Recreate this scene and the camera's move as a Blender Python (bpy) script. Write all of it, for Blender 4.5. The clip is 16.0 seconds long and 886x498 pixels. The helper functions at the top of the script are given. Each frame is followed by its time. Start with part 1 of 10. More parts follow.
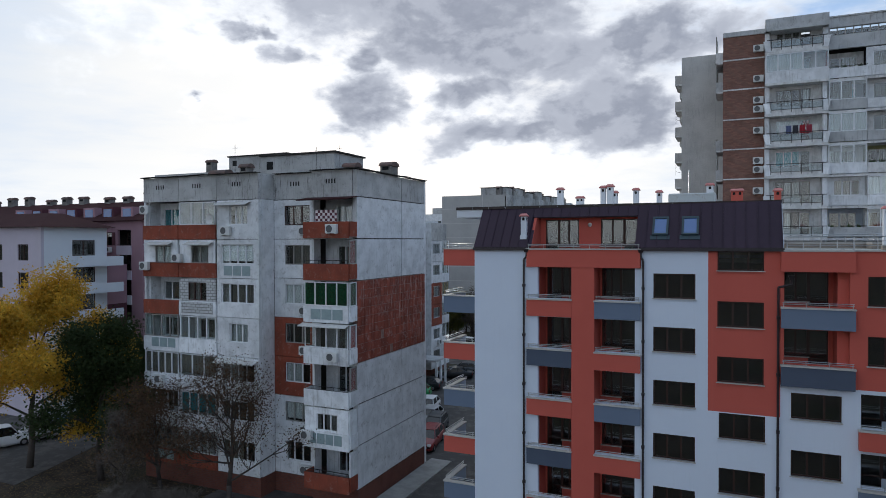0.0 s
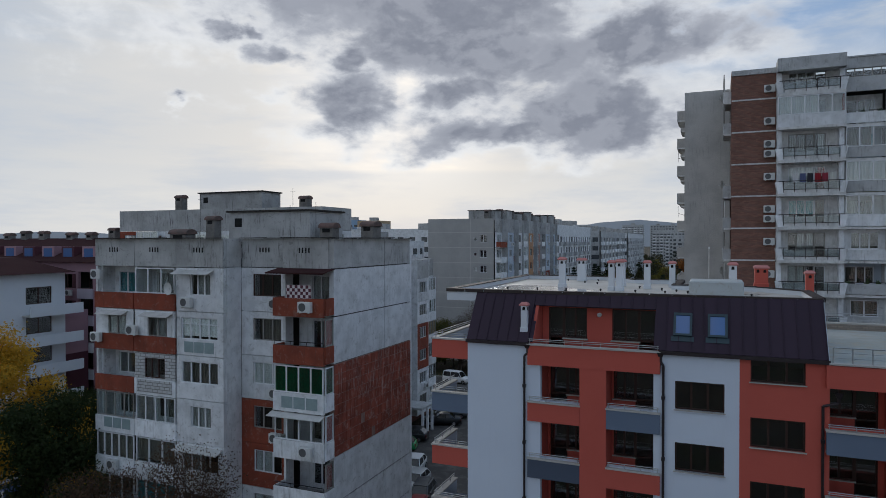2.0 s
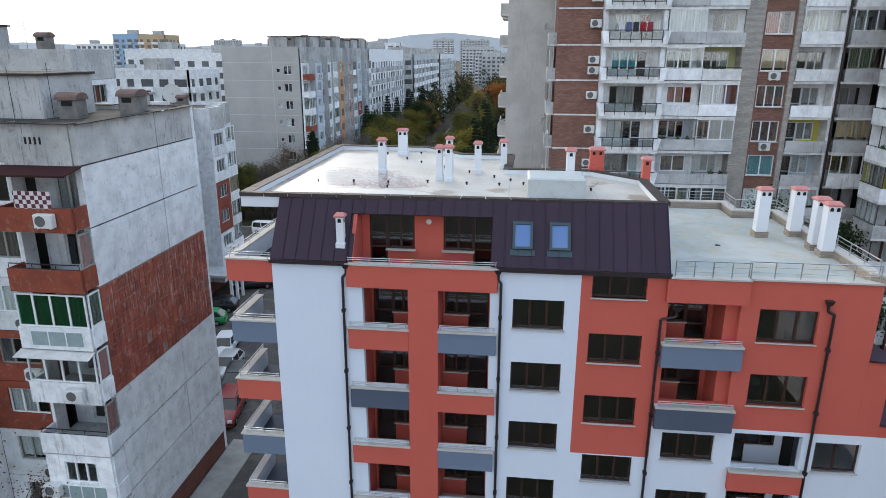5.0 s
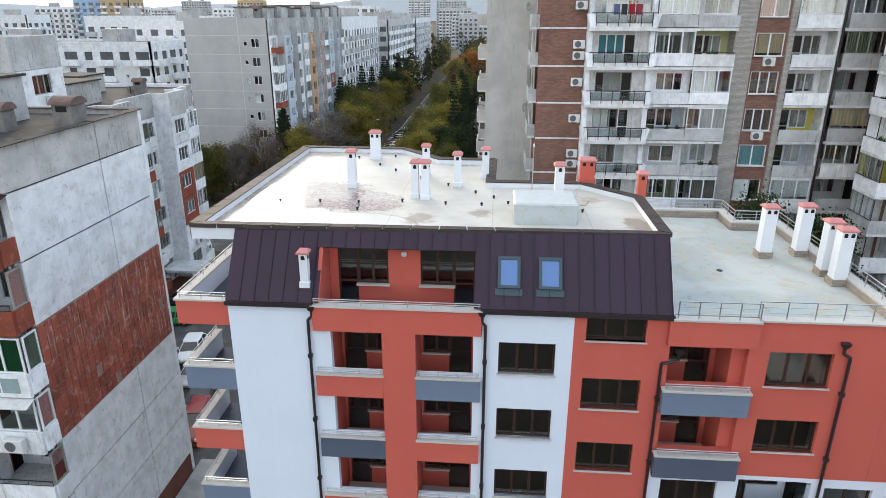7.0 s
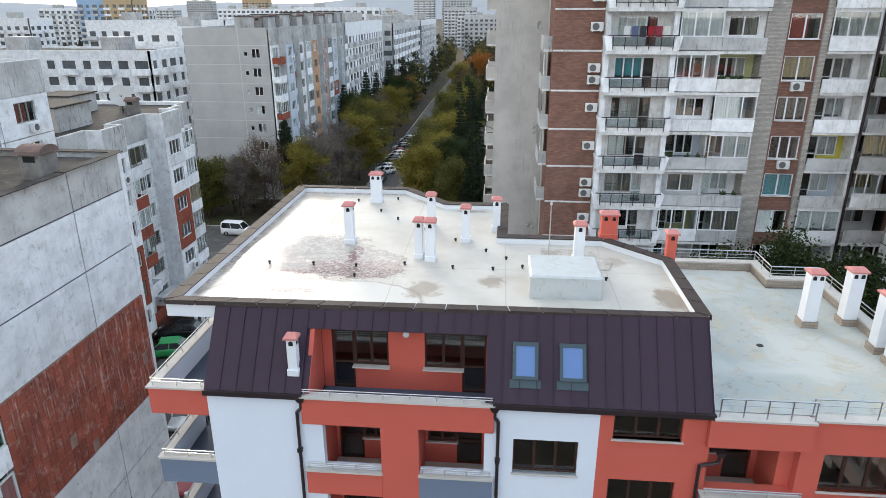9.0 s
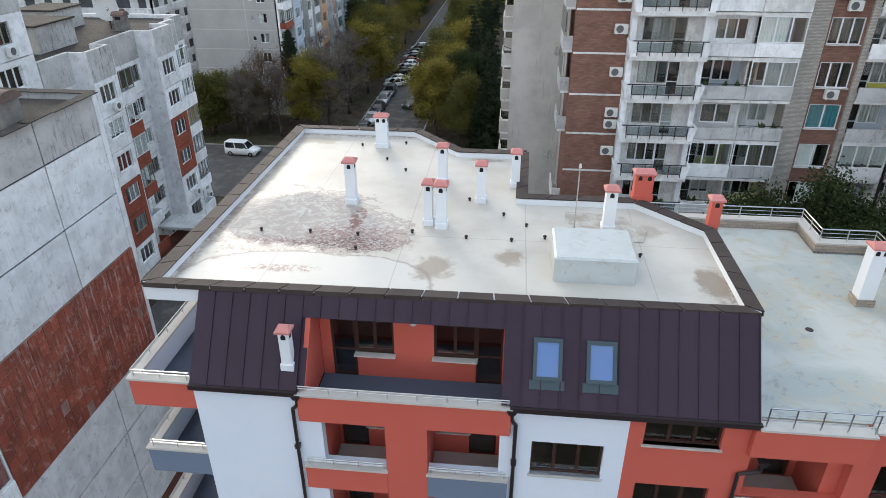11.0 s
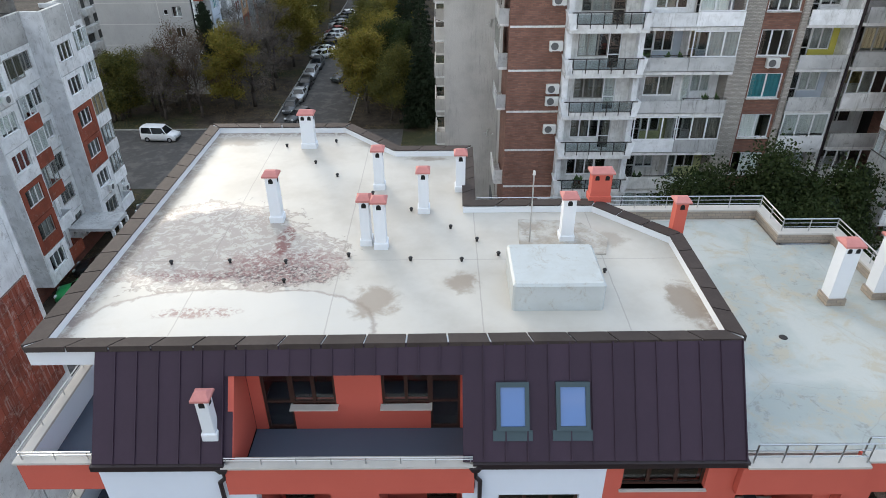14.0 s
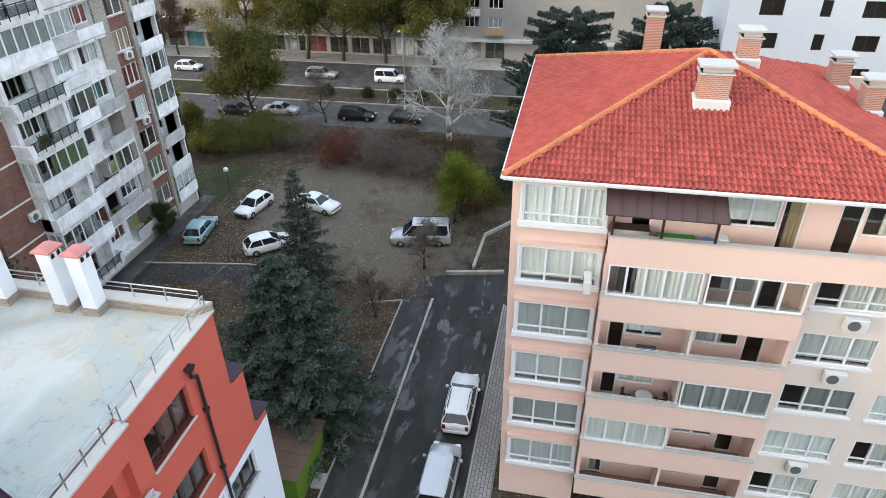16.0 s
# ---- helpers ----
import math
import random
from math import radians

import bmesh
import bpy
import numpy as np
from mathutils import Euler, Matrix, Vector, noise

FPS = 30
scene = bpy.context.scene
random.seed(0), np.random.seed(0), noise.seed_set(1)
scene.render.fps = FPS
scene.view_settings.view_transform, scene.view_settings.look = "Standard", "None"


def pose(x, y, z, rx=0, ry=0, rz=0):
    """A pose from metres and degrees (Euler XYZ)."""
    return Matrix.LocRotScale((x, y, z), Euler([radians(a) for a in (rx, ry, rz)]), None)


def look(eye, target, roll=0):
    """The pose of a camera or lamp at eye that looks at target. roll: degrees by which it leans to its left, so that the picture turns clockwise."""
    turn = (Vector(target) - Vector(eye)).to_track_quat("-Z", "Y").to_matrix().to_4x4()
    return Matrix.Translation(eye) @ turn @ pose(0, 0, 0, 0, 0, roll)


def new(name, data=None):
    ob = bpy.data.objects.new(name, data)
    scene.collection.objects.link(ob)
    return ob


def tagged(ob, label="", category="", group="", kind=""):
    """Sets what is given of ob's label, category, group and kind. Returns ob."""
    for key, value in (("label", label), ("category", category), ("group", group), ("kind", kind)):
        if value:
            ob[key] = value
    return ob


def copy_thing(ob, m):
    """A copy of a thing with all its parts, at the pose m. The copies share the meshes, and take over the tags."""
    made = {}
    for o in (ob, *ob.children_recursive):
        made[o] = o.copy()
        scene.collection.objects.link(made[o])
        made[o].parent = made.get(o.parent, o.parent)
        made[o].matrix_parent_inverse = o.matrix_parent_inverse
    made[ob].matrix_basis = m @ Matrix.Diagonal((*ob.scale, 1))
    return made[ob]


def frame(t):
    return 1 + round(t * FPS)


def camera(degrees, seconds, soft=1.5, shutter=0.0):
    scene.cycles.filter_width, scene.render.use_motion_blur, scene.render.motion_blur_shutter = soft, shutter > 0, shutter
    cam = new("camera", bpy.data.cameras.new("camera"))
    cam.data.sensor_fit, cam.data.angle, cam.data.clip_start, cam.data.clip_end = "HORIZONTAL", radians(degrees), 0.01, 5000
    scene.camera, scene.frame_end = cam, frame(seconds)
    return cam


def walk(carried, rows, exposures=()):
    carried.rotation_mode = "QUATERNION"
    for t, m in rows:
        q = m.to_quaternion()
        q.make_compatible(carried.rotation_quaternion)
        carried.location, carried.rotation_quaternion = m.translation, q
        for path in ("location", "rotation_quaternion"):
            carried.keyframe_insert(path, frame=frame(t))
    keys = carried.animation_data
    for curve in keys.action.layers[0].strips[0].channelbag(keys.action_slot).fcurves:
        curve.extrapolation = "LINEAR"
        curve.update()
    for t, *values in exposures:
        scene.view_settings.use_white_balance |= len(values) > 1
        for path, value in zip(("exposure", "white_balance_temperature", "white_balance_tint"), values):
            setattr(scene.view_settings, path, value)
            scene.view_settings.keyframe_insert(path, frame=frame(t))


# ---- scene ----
cam = camera(68.4, 16.0, 0.6)
METRES, EYE, TILT, LEAN, TURN = 28.5, 17.5, 0.0, 0.0, 24.0
ROWS = [
    (0.0, 0.0, 0.0, 0.0, -0.0, -0.76, 0.13),
    (0.5, -0.001, 0.0424, 0.0427, 0.02, -0.79, 0.13),
    (1.0, -0.0031, 0.0834, 0.0827, -0.02, -0.73, 0.07),
    (1.5, -0.0054, 0.1223, 0.1259, -0.15, -0.81, 0.08),
    (2.0, -0.005, 0.1663, 0.1556, -1.27, -0.7, 0.06),
    (2.5, -0.0042, 0.2114, 0.1784, -4.94, -0.7, 0.04),
    (3.0, 0.0011, 0.2575, 0.193, -10.24, -0.7, -0.01),
    (3.5, 0.007, 0.2962, 0.2088, -12.97, -2.95, -0.01),
    (4.0, 0.0131, 0.3288, 0.2262, -14.56, -8.03, -0.06),
    (4.5, 0.0202, 0.3598, 0.2447, -16.22, -13.6, -0.09),
    (7.0, 0.0682, 0.5046, 0.3224, -19.53, -19.87, -0.06),
    (7.5, 0.0776, 0.5338, 0.3369, -19.56, -19.82, -0.02),
    (8.0, 0.0877, 0.5633, 0.3512, -19.57, -19.77, -0.01),
    (10.5, 0.1356, 0.7058, 0.4045, -17.99, -24.03, 0.14),
    (11.0, 0.1456, 0.7338, 0.4102, -17.97, -28.28, 0.16),
    (11.5, 0.1553, 0.7612, 0.4173, -17.97, -31.39, 0.2),
    (12.0, 0.1644, 0.7874, 0.4212, -17.97, -31.4, 0.21),
    (12.5, 0.1722, 0.8137, 0.4221, -17.97, -31.36, 0.24),
    (13.0, 0.1768, 0.8317, 0.4217, -17.96, -31.34, 0.27),
    (13.5, 0.1773, 0.8347, 0.4216, -17.95, -31.34, 0.29),
    (14.0, 0.1796, 0.8356, 0.42, -24.12, -31.36, 0.4),
    (14.5, 0.1822, 0.8343, 0.4202, -45.24, -31.59, 0.64),
    (15.0, 0.1841, 0.8338, 0.4193, -65.55, -31.84, 0.81),
    (15.5, 0.1881, 0.8351, 0.4179, -84.34, -32.1, 0.85),
    (16.0, 0.1931, 0.8361, 0.4161, -102.54, -32.21, 0.86),
]
EXPOSURES = [(0.0, 0.22, 6080, 10), (0.8, 0.1, 6080, 10), (1.5, -0.2, 6080, 10), (2.4, -0.3, 6080, 10), (3.3, -0.38, 6130, 10), (4.0, 0.17, 6130, 10), (4.7, 1.0, 6300, 10), (6.8, 1.55, 6900, 10), (8.2, 1.55, 6900, 10), (10.3, 1.35, 6830, 10), (13.6, 1.3, 6830, 10), (14.6, 1.33, 6830, 10), (15.3, 1.62, 6750, 10), (16.0, 1.7, 6750, 10)]
walk(cam, [(t, pose(0, 0, EYE, TILT, LEAN, TURN) @ pose(METRES * x, METRES * y, METRES * z, 90 + pitch, roll, yaw)) for t, x, y, z, yaw, pitch, roll in ROWS], EXPOSURES)

# ---- world, sky and sun ----
SUN_AZ, SUN_EL = 27.6, 10.8          # degrees left of +y, and above the horizon
world = bpy.data.worlds.new("world")
scene.world = world
world.use_nodes = True


class Nodes:
    """Short hand for building node trees."""

    def __init__(self, tree):
        self.t = tree
        tree.nodes.clear()

    def n(self, kind, props=None, **inputs):
        node = self.t.nodes.new(kind)
        p = props or {}
        if "operation" in p:
            node.operation = p["operation"]
        if "use_clamp" in p:
            node.use_clamp = p["use_clamp"]
        if "data_type" in p:
            node.data_type, node.blend_type = p["data_type"], p["blend_type"]
        if "interpolation_type" in p:
            node.interpolation_type = p["interpolation_type"]
        for key, value in inputs.items():
            self.put(node, key, value)
        return node

    def put(self, node, key, value):
        name = key.replace("_", " ")
        if key.startswith("i") and key[1:].isdigit():
            sock = node.inputs[int(key[1:])]
        else:
            sock = node.inputs[name]
        if isinstance(value, bpy.types.NodeSocket):
            self.t.links.new(value, sock)
        elif isinstance(value, bpy.types.Node):
            self.t.links.new(value.outputs[0], sock)
        else:
            sock.default_value = value

    def math(self, op, a, b=0.0, c=0.0, clamp=False):
        return self.n("ShaderNodeMath", {"operation": op, "use_clamp": clamp}, i0=a, i1=b, i2=c).outputs[0]

    def mix(self, fac, a, b, blend="MIX"):
        node = self.n("ShaderNodeMix", {"data_type": "RGBA", "blend_type": blend})
        self.put(node, "i0", fac)
        self.put(node, "i6", a)
        self.put(node, "i7", b)
        return node.outputs[2]

    def noise(self, vec, scale, detail=4.0, rough=0.55, dist=0.0):
        node = self.n("ShaderNodeTexNoise", None, Scale=scale, Detail=detail, Roughness=rough, Distortion=dist)
        if vec is not None:
            self.put(node, "Vector", vec)
        return node.outputs[0]

    def ramp(self, value, *stops):
        node = self.n("ShaderNodeValToRGB")
        self.put(node, "Fac", value)
        els = node.color_ramp.elements
        while len(els) < len(stops):
            els.new(0.5)
        for el, (pos, col) in zip(els, stops):
            el.position = pos
            el.color = col if isinstance(col, tuple) else (col, col, col, 1)
        return node.outputs[0]

    def step(self, value, lo, hi, a=0.0, b=1.0):
        node = self.n("ShaderNodeMapRange", {"interpolation_type": "SMOOTHSTEP"}, Value=value)
        for key, v in zip(("From Min", "From Max", "To Min", "To Max"), (lo, hi, a, b)):
            node.inputs[key].default_value = v
        return node.outputs[0]


def rgb(r, g, b):
    return (r, g, b, 1.0)


w = Nodes(world.node_tree)
sky = w.n("ShaderNodeTexSky")
sky.sky_type, sky.sun_disc, sky.dust_density = "NISHITA", False, 2.0
sky.sun_elevation, sky.sun_rotation = radians(SUN_EL), radians(-SUN_AZ)
way = w.n("ShaderNodeTexCoord").outputs["Generated"]
sep = w.n("ShaderNodeSeparateXYZ", None, Vector=way)
dx, dy, dz = sep.outputs
up = w.math("MAXIMUM", dz, 0.0)
# cloud sheet on a plane overhead
flat = w.math("ADD", up, 0.10)
plane = w.n("ShaderNodeCombineXYZ", None, X=w.math("DIVIDE", dx, flat), Y=w.math("DIVIDE", dy, flat), Z=0.0)
veil = w.noise(plane, 0.45, 6.0, 0.6)
# the direction to the sun, for the bright rim of the clouds about it
s_az, s_el = radians(SUN_AZ), radians(SUN_EL)
sun_way = (-math.sin(s_az) * math.cos(s_el), math.cos(s_az) * math.cos(s_el), math.sin(s_el))
near_sun = w.n("ShaderNodeVectorMath", {"operation": "DOT_PRODUCT"}, i0=way, i1=sun_way).outputs["Value"]
glow = w.step(near_sun, 0.72, 0.99)
core = w.step(near_sun, 0.978, 1.0)
# azimuth and elevation, for the dark cumulus over the street
az = w.math("ARCTAN2", w.math("MULTIPLY", dx, -1.0), dy)
el = w.math("ARCSINE", dz)
warp_at = w.n("ShaderNodeCombineXYZ", None, X=az, Y=w.math("MULTIPLY", el, 1.7), Z=0.0)
# the same billows a little way towards the sun: their difference lights one side of each
lean_at = w.n("ShaderNodeCombineXYZ", None, X=w.math("MULTIPLY_ADD", w.math("SUBTRACT", s_az, az), 0.10, az), Y=w.math("MULTIPLY", w.math("MULTIPLY_ADD", w.math("SUBTRACT", s_el, el), 0.16, el), 1.7), Z=0.0)
warp = w.noise(warp_at, 9.0, 7.0, 0.56, 0.25)
warp_l = w.noise(lean_at, 9.0, 7.0, 0.56, 0.25)
curl = w.noise(warp_at, 30.0, 6.0, 0.6, 0.3)
bumpy = w.math("ADD", w.math("MULTIPLY", w.math("SUBTRACT", warp, 0.5), 3.4), w.math("MULTIPLY", w.math("SUBTRACT", curl, 0.5), 1.3))
CLOUDS = [  # azimuth, elevation, half width, half height in degrees, weight
    (24.2, 20.2, 9.9, 3.0, 1.0), (18.7, 15.6, 4.2, 2.0, 1.0), (6.4, 16.2, 7.3, 1.3, 0.95), (30.6, 15.2, 2.5, 1.0, 0.75), (30.6, 11.6, 2.8, 1.5, 0.95),
    (10.3, 11.6, 4.6, 2.0, 1.0), (15.3, 9.5, 9.3, 1.0, 0.95), (20.7, 12.8, 3.3, 1.2, 0.85), (6.4, 10.2, 3.0, 1.6, 0.9), (37.3, 15.2, 2.3, 0.7, 0.8), (39.6, 17.4, 1.7, 0.5, 0.6),
    (44.5, 11.5, 1.6, 0.35, 0.5), (26.1, 17.4, 6.0, 2.0, 0.9), (13.4, 15.5, 2.9, 1.8, 0.9), (26.0, 29.0, 18.0, 6.0, 1.0), (-20.0, 24.0, 9.0, 3.0, 0.7), (70.0, 26.0, 10.0, 4.0, 0.8)]
bend = w.n("ShaderNodeTexNoise", None, Vector=warp_at, Scale=10.0, Detail=5.0, Roughness=0.52)
bend = w.n("ShaderNodeSeparateXYZ", None, Vector=bend.outputs[1]).outputs
b_az = w.math("MULTIPLY_ADD", w.math("SUBTRACT", bend[0], 0.5), 0.20, az)
b_el = w.math("MULTIPLY_ADD", w.math("SUBTRACT", bend[1], 0.5), 0.11, el)
mass = None
for ca, ce, rw, rh, k in CLOUDS:
    a2 = w.math("POWER", w.math("DIVIDE", w.math("SUBTRACT", b_az, radians(ca)), radians(rw * 1.35)), 2.0)
    e2 = w.math("POWER", w.math("DIVIDE", w.math("SUBTRACT", b_el, radians(ce)), radians(rh * 1.6)), 2.0)
    d = w.math("SUBTRACT", k, w.math("SQRT", w.math("ADD", a2, e2)))
    mass = d if mass is None else w.math("SMOOTH_MAX", mass, d, 0.3)
mass = w.math("MINIMUM", mass, 0.55)
mass = w.math("ADD", mass, w.math("MULTIPLY", bumpy, 0.5))
mass = w.math("ADD", mass, 0.2)
cloud = w.step(mass, -0.32, 0.42, 0.0, 0.97)
thick = w.step(mass, 0.0, 0.75)
lit = w.step(w.math("SUBTRACT", warp, warp_l), -0.055, 0.075)
blue = w.mix(1.0, sky.outputs[0], rgb(0.10, 0.10, 0.10), "MULTIPLY")
high = w.mix(glow, rgb(0.56, 0.63, 0.72), rgb(0.83, 0.81, 0.775))
high = w.mix(w.math("MULTIPLY", core, 0.8), high, rgb(1.1, 1.06, 1.0))
low = w.step(dz, 0.02, 0.16)
high = w.mix(low, w.mix(glow, rgb(0.80, 0.80, 0.775), rgb(0.93, 0.895, 0.83)), high)
streak = w.noise(w.n("ShaderNodeCombineXYZ", None, X=w.math("MULTIPLY", az, 1.0), Y=w.math("MULTIPLY", el, 5.0), Z=0.0), 3.2, 6.0, 0.6)
high = w.mix(w.step(streak, 0.42, 0.66, 0.0, 0.6), high, rgb(0.62, 0.68, 0.76))
rift = w.math("MULTIPLY", w.math("MULTIPLY", w.step(az, 0.05, 0.22, 1.0, 0.0), w.step(el, 0.20, 0.30)), w.step(streak, 0.36, 0.56))
high = w.mix(w.math("MULTIPLY", rift, 0.8), high, rgb(0.27, 0.43, 0.68))
air = w.mix(w.math("MAXIMUM", w.step(veil, 0.48, 0.70, 0.96, 0.8), w.step(dz, 0.10, 0.2, 0.98, 0.0)), blue, high)
dark = w.mix(thick, rgb(0.66, 0.67, 0.70), rgb(0.27, 0.285, 0.335))
dark = w.mix(w.math("MULTIPLY", lit, 0.42), dark, rgb(0.56, 0.57, 0.61))
dark = w.mix(w.step(curl, 0.42, 0.72, 0.0, 0.2), dark, rgb(0.50, 0.515, 0.56))
rim = w.math("MULTIPLY", w.math("MULTIPLY", w.step(mass, -0.75, -0.05), w.math("ADD", w.math("MULTIPLY", glow, 0.8), 0.1)), w.step(warp, 0.30, 0.6))
air = w.mix(rim, air, rgb(1.06, 1.04, 1.0))
seen = w.mix(cloud, air, dark)
back = w.n("ShaderNodeBackground", None, Color=seen, Strength=1.0)
w.n("ShaderNodeOutputWorld", None, Surface=back.outputs[0])

sun = new("sun", bpy.data.lights.new("sun", "SUN"))
sun.data.energy, sun.data.angle, sun.data.color = 1.2, radians(20), (1.0, 0.93, 0.82)
sun.matrix_world = look((0, 0, 60), Vector((0, 0, 60)) - Vector(sun_way))

# ---- tools ----
WORLD = {}


class Geo:
    """Vertices and faces of one mesh."""

    def __init__(self):
        self.v, self.f = [], []

    def box(self, x0, x1, y0, y1, z0, z1):
        b = len(self.v)
        self.v += [(x0, y0, z0), (x1, y0, z0), (x1, y1, z0), (x0, y1, z0), (x0, y0, z1), (x1, y0, z1), (x1, y1, z1), (x0, y1, z1)]
        self.f += [tuple(b + i for i in q) for q in ((0, 3, 2, 1), (4, 5, 6, 7), (0, 1, 5, 4), (1, 2, 6, 5), (2, 3, 7, 6), (3, 0, 4, 7))]
        return self

    def soft(self, x0, x1, y0, y1, z0, z1, r):
        """A box whose upright and upper edges are cut at r."""
        ring = lambda k, z: [(x0 + k + r, y0 + k, z), (x1 - k - r, y0 + k, z), (x1 - k, y0 + k + r, z), (x1 - k, y1 - k - r, z),
                             (x1 - k - r, y1 - k, z), (x0 + k + r, y1 - k, z), (x0 + k, y1 - k - r, z), (x0 + k, y0 + k + r, z)]
        self.rings([ring(0, z0), ring(0, z1 - r), ring(r, z1)])
        return self

    def rings(self, loops, close=True):
        b, n = len(self.v), len(loops[0])
        for loop in loops:
            self.v += [tuple(p) for p in loop]
        for k in range(len(loops) - 1):
            for i in range(n):
                j = (i + 1) % n
                self.f.append((b + k * n + i, b + k * n + j, b + (k + 1) * n + j, b + (k + 1) * n + i))
        if close:
            self.f.append(tuple(b + i for i in reversed(range(n))))
            self.f.append(tuple(b + (len(loops) - 1) * n + i for i in range(n)))
        return self

    def quad(self, *pts):
        b = len(self.v)
        self.v += [tuple(p) for p in pts]
        self.f.append(tuple(range(b, b + len(pts))))
        return self

    def prism(self, poly, z0, z1):
        return self.rings([[(x, y, z0) for x, y in poly], [(x, y, z1) for x, y in poly]])

    def tube(self, p, q, r0, r1=None, n=6):
        p, q = Vector(p), Vector(q)
        r1 = r0 if r1 is None else r1
        axis = (q - p).normalized()
        side = axis.orthogonal().normalized()
        other = axis.cross(side)
        loops = []
        for c, r in ((p, r0), (q, r1)):
            loops.append([c + (side * math.cos(a) + other * math.sin(a)) * r for a in (math.tau * i / n for i in range(n))])
        return self.rings(loops)

    def pipe(self, pts, r, n=6):
        for a, b in zip(pts, pts[1:]):
            self.tube(a, b, r, r, n)
        return self

    def bar(self, p, q, w, h):
        """A bar of w across and h high from p to q, both at its lower middle."""
        p, q = Vector(p), Vector(q)
        d = (q - p).normalized()
        s = Vector((-d.y, d.x, 0)).normalized() * (w / 2)
        u = Vector((0, 0, h))
        return self.rings([[p - s, p + s, p + s + u, p - s + u], [q - s, q + s, q + s + u, q - s + u]])

    def mesh(self, name, material, smooth=False):
        me = bpy.data.meshes.new(name)
        me.from_pydata(self.v, [], self.f)
        if material is not None:
            me.materials.append(material)
        if smooth:
            me.shade_smooth()
        return me


def outward(me):
    bm = bmesh.new()
    bm.from_mesh(me)
    bmesh.ops.recalc_face_normals(bm, faces=bm.faces)
    bm.to_mesh(me)
    bm.free()
    return me


def thing(name, label, category, x=0.0, y=0.0, z=0.0, rz=0.0, group="", kind=""):
    ob = new(name)
    ob.empty_display_size = 0.2
    ob.matrix_basis = pose(x, y, z, 0, 0, rz)
    WORLD[ob.name] = ob.matrix_basis.copy()
    return tagged(ob, label, category, group, kind)


def part(name, geo, material, parent, label="", m=None, smooth=False):
    """Links geo (or a ready mesh) as ONE mesh object under parent. m: its place in the world."""
    me = geo if isinstance(geo, bpy.types.Mesh) else outward(geo.mesh(name, material, smooth))
    ob = new(name, me)
    m = Matrix() if m is None else m
    ob.matrix_basis = m
    if parent is not None:
        ob.parent = parent
        ob.matrix_parent_inverse = WORLD[parent.name].inverted()
    WORLD[ob.name] = m.copy()
    if label:
        ob["label"] = label
    return ob


def lone(name, geo, material, label, category, kind="", m=None, smooth=False, group=""):
    ob = part(name, geo, material, None, "", m, smooth)
    return tagged(ob, label, category, group, kind)


# ---- materials ----
MATS = {}


def surface(name, base, vary=None, rough=0.8, metal=0.0, grain=30.0, patch=0.6, amount=0.5, bump=0.15, streak=0.0, streak_col=None,
            jitter=0.0, stain=0.0, stain_col=(0.08, 0.07, 0.06), spec=0.3, depth=0.01, wide=False):
    """A weathered plain surface: patches, fine grain, upright streaks, stains and relief."""
    m = bpy.data.materials.new(name)
    m.use_nodes = True
    n = Nodes(m.node_tree)
    vec = n.n("ShaderNodeNewGeometry").outputs["Position"] if wide else n.n("ShaderNodeTexCoord").outputs["Object"]
    vary = vary or tuple(c * 0.8 for c in base)
    big = n.step(n.noise(vec, patch, 5.0, 0.6), 0.35, 0.68)
    fine = n.noise(vec, grain, 3.0, 0.6)
    col = n.mix(n.math("MULTIPLY", big, amount), rgb(*base), rgb(*vary))
    col = n.mix(n.math("MULTIPLY", fine, 0.25 * amount), col, rgb(*[c * 0.6 for c in vary]))
    if streak:
        run = n.n("ShaderNodeMapping", None, Vector=vec)
        run.inputs["Scale"].default_value = (3.2, 3.2, 0.34)
        drip = n.math("MULTIPLY", n.step(n.noise(run, 2.0, 6.0, 0.7), 0.50, 0.70), n.step(n.noise(vec, 0.35, 3.0), 0.40, 0.58))
        col = n.mix(n.math("MULTIPLY", drip, streak), col, rgb(*(streak_col or stain_col)))
    if stain:
        spot = n.step(n.noise(vec, 2.3, 9.0, 0.8, 0.5), 0.53, 0.64)
        col = n.mix(n.math("MULTIPLY", spot, stain), col, rgb(*stain_col))
    if jitter:
        rand = n.n("ShaderNodeObjectInfo").outputs["Random"]
        hsv = n.n("ShaderNodeHueSaturation", None, Color=col)
        n.put(hsv, "Value", n.math("MULTIPLY_ADD", rand, jitter * 2, 1.0 - jitter))
        col = hsv.outputs[0]
    bs = n.n("ShaderNodeBsdfPrincipled", None, Base_Color=col, Metallic=metal)
    n.put(bs, "Roughness", n.math("MULTIPLY_ADD", fine, 0.2, rough - 0.1))
    bs.inputs["Specular IOR Level"].default_value = spec
    if bump:
        b = n.n("ShaderNodeBump", None, Strength=bump, Distance=depth, Height=fine)
        n.put(bs, "Normal", b.outputs[0])
    n.n("ShaderNodeOutputMaterial", None, Surface=bs.outputs[0])
    MATS[name] = m
    return m


